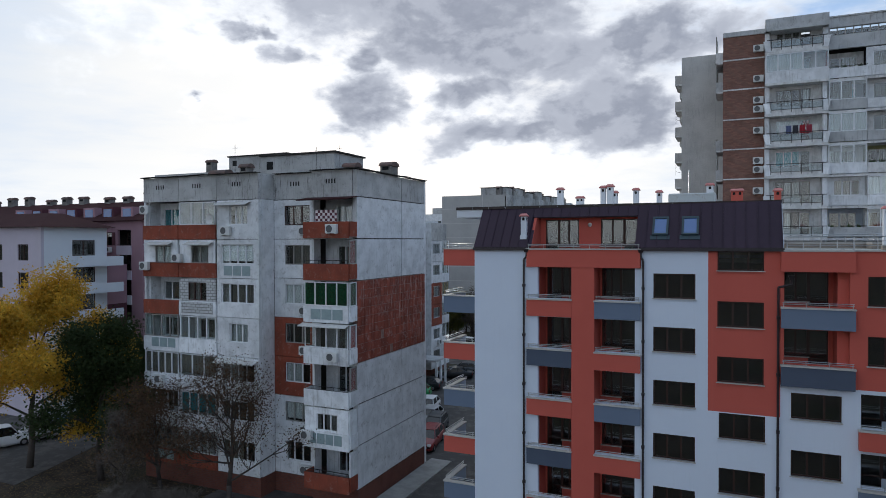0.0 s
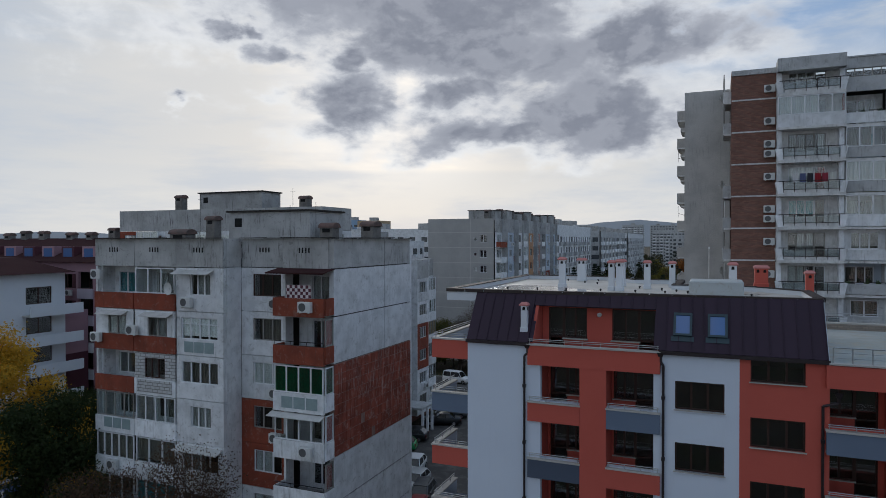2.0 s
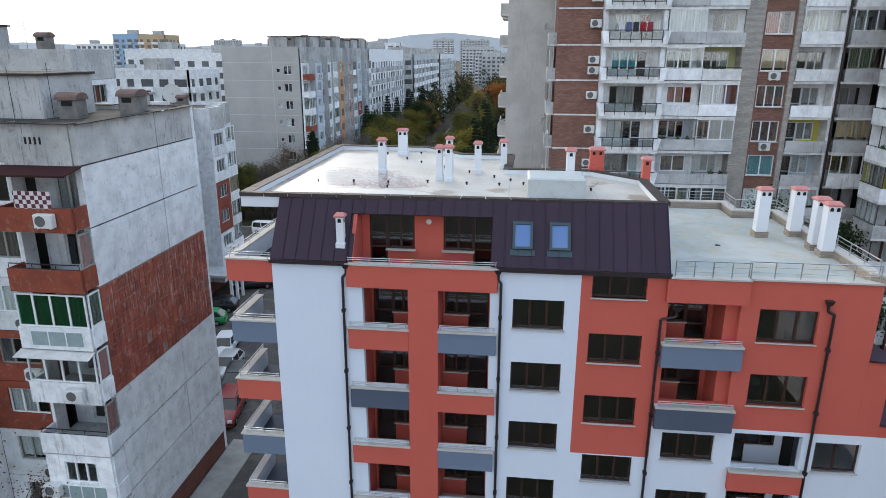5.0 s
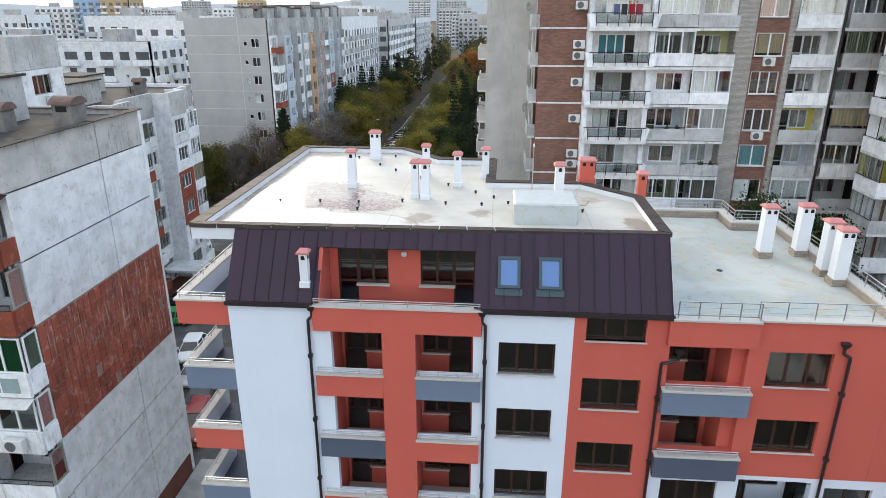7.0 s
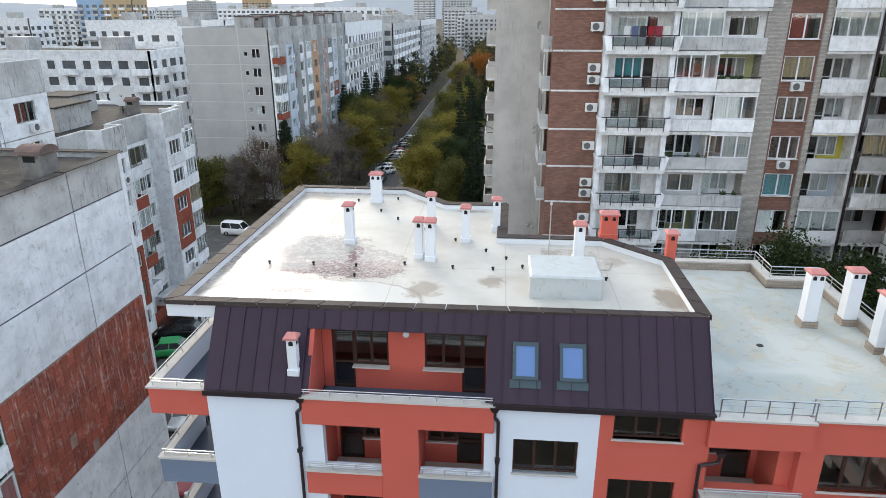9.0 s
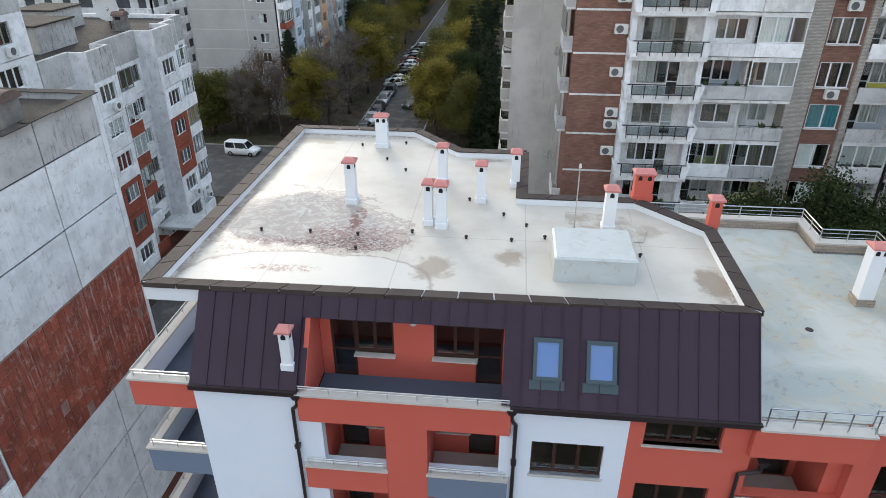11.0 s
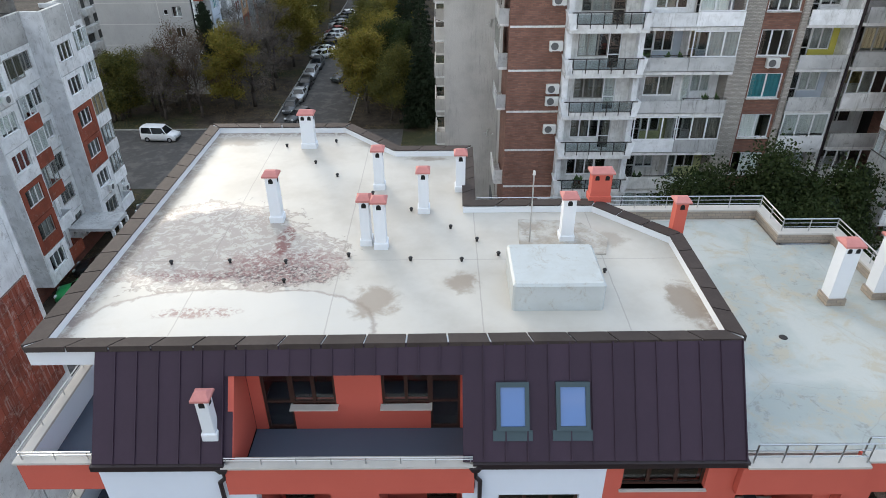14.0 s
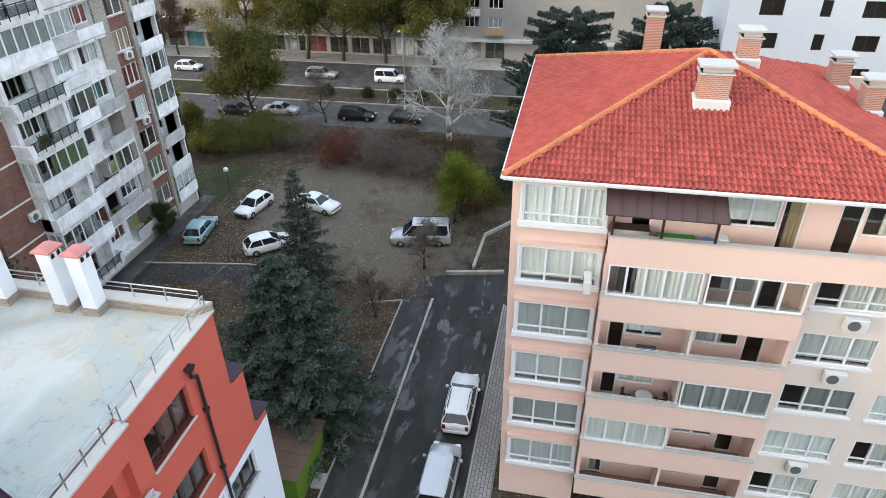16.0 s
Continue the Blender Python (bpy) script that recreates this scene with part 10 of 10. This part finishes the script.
# before the old block
tree("yellow", -49.6, 32.8, 13.6, 1)
tree("dark", -42.2, 33.2, 12.0, 1)
tree("bare_few", -30.0, 33.0, 9.2, 1)
tree("bare_few", -35.6, 32.6, 7.6, 2)
tree("bare", -38.0, 31.8, 6.4, 3)
for i, (x, y) in enumerate(((-36.5, 30.6), (-33.0, 31.0))):
    bush(x, y, 1.3, 1.3, (L_TWIG, L_TWIG)[i], 20 + i, "brown straggling bush under the trees")
for i, x in enumerate((-60, -66, -73, -58)):
    tree("dark", x, 48.0 + 1.5 * (i % 2), 7.5 + i % 3, 1)
# around the lane
conifer("spruce", 20.6, 38.1, 12.2, 1)
conifer("thin_spruce", 32.0, 42.0, 11.4, 2)
tree("bare", 31.0, 36.7, 4.2, 5)
tree("bare", 37.8, 34.6, 4.6, 5)
tree("lime", 45.6, 33.6, 6.8, 1)
tree("pale", 61.0, 37.0, 13.0, 1)
tree("olive", 65.6, 62.6, 11.0, 1)
tree("bare", 66.8, 53.6, 7.0, 3)
tree("dark", 38.3, 60.3 - 2.6, 3.6, 1)
conifer("cedar", 57.0, 24.8, 17.0, 1)
conifer("cedar", 63.0, 15.5, 16.5, 2)
tree("olive", 92.0, 53.0, 16.0, 2)
tree("olive", 92.4, 45.5, 15.0, 1)
tree("olive", 92.2, 60.0, 17.0, 2)
tree("olive", 92.6, 66.0, 16.5, 1)
tree("gold", 92.3, 76.0, 16.0, 2)
tree("brown", 91.6, 88.0, 9.0, 1)
tree("gold", 93.0, 100.0, 10.0, 1)
tree("olive", 58.0, 66.5, 4.5, 1)
tree("gold", 60.0, 70.5, 6.0, 1)
BUSHES = [(57.0, 60.5, 3.2, 3.0, L_OLIVE), (59.5, 57.0, 3.2, 3.0, L_OLIVE), (60.2, 53.6, 2.8, 2.8, L_TWIG), (55.8, 47.6, 3.6, 2.7, L_RUST), (57.4, 44.6, 3.4, 2.8, L_TWIG), (55.4, 42.2, 3.4, 2.9, L_TWIG), (54.6, 39.2, 3.2, 2.7, L_TWIG), (58.6, 41.0, 3.2, 2.8, L_BROWN), (52.2, 34.8, 2.2, 2.0, L_BROWN), (58.5, 63.8, 3.4, 2.8, L_OLIVE), (50.0, 31.8, 2.0, 1.8, L_OLIVE), (61.5, 60.0, 2.8, 2.6, L_OLIVE), (56.0, 64.0, 2.6, 2.2, L_GOLD), (59.0, 36.5, 2.6, 2.4, L_BROWN), (48.5, 33.0, 1.6, 1.6, L_BROWN)]
for i, (x, y, h, r, mt) in enumerate(BUSHES):
    bush(x, y, h, r, mt, 40 + i, {"olive_leaves": "olive-green bush", "twigs": "bare grey twiggy bush", "rust_leaves": "rust-red autumn bush", "brown_leaves": "brown autumn bush", "gold_green_leaves": "gold-green autumn bush"}[mt.name] + " at the edge of the lot")
for i, y in enumerate((44.0, 47.5, 51.5, 57.0)):
    bush(77.0, y, 1.0, 0.5, L_DARK, 60 + i, "small clipped evergreen on the verge")
# shrubs and small conifers before the recess of the tower
for i, (x, y, h) in enumerate(((12.0, 59.4, 13.2), (15.4, 58.8, 14.0), (18.4, 59.6, 13.2), (9.6, 59.6, 12.0))):
    tree("dark", x, y, h, 1 + i % 2)
conifer("pine", 20.6, 60.0, 13.6, 1)
conifer("pine", 17.2, 57.0, 13.0, 1)
# the street
for x, y, h, kind, sd in ((-36.4, 105.6, 9.5, "bare", 3), (-41.0, 105.0, 9.5, "bare", 1), (-38.6, 107.4, 10.5, "bare_few", 1), (-30.6, 110.0, 12.0, "bare", 3), (-33.0, 109.0, 10.5, "gold", 1), (-29.4, 117.0, 11.0, "bare", 1), (-30.6, 123, 12, "bare", 3), (-29.0, 129, 11.5, "gold", 1), (-34.0, 116.0, 12.5, "bare", 1),
                          (-46.0, 106.0, 8.0, "olive", 1), (-33.5, 150, 13, "dark", 1), (-30.0, 139, 12, "olive", 2), (-29.5, 148, 12, "gold", 2), (-29.6, 160, 12, "bare", 1), (-29.5, 172, 12, "gold", 2), (-30, 186, 13, "dark", 1), (-30, 200, 12, "orange", 1),
                          (-14.8, 107.0, 10.5, "gold", 1), (-11.6, 104.0, 9.0, "olive", 2), (-14.0, 113.5, 11.5, "gold", 2), (-11.0, 111.0, 11.0, "dark", 1), (-14.6, 121.0, 11.0, "olive", 1), (-12.6, 128.0, 12.0, "gold", 1), (-14.2, 137, 11, "gold", 2), (-14.0, 150, 12, "olive", 1), (-13.5, 165, 12, "gold", 1), (-13, 182, 13, "olive", 2), (-14, 205, 13, "brown", 1), (-12, 235, 16, "orange", 1), (-16, 225, 13, "gold", 1)):
    tree(kind, x, y, h, sd)
for x, y, h in ((-7.6, 102.0, 13.0), (-8.0, 109.0, 14.5), (-10.5, 119, 15), (-9.5, 127, 15), (-12.0, 136, 14), (-10, 147, 16), (-13, 158, 15), (-36.0, 150, 15), (-35.0, 168, 16), (-34.5, 178, 15), (-34.0, 192, 16), (-35, 205, 15), (-12, 172, 15), (-11, 190, 15), (-34, 220, 16), (-13, 215, 15)):
    conifer("pine", x, y, h, 1 + int(x + y) % 2)
conifer("cypress", -36.6, 113.4, 13.5, 1)
far = random.Random(77)
frng = np.random.default_rng(9)


def far_wood(name, spots, mat, leaf, label):
    """Distant crowns, too many to count, as one object."""
    pts = []
    for x, y, h in spots:
        n = 60
        u = frng.uniform(0, 1, n)
        r = h * 0.26 * np.sqrt(frng.uniform(0, 1, n)) * np.sin(np.pi * np.clip(0.15 + 0.85 * u, 0, 1)) ** 0.7
        a = frng.uniform(0, math.tau, n)
        pts.append(np.stack([x + r * np.cos(a), y + r * np.sin(a), h * (0.12 + 0.88 * u)], 1))
    V, F = leaves(np.concatenate(pts), leaf, 0.5, 6, frng)
    lone(name, leaf_mesh(name, V, F, mat), None, label, "trees", "stuff")


def strewn(n, boxes):
    out = []
    for i in range(n):
        x0, x1, y0, y1 = far.choice(boxes)
        out.append((far.uniform(x0, x1), far.uniform(y0, y1), far.uniform(8, 15)))
    return out


ZONES = [(-18, 0, 215, 420), (-35, -31.5, 215, 420), (0, 60, 130, 330), (-30, 30, 430, 560), (-18, -2, 215, 420)]
far_wood("far_wood", strewn(110, ZONES), L_MUTED, 0.8, "olive autumn trees far down the street")
far_wood("far_wood", strewn(80, ZONES), L_PINE, 0.8, "dark conifers far down the street")
far_wood("far_wood", strewn(50, ZONES), L_GOLD, 0.8, "gold autumn trees far down the street")
far_wood("far_wood", strewn(70, [(-300, 200, 560, 900), (-400, -120, 230, 560), (100, 400, 200, 700)]), L_MUTED, 1.2, "tree belts of the far estate")
for i in range(16):
    x, y = far.uniform(-58, -41), far.uniform(103, 113)
    tree(far.choice(("bare", "olive", "bare")), x, y, far.uniform(6, 9), far.choice((1, 3)))
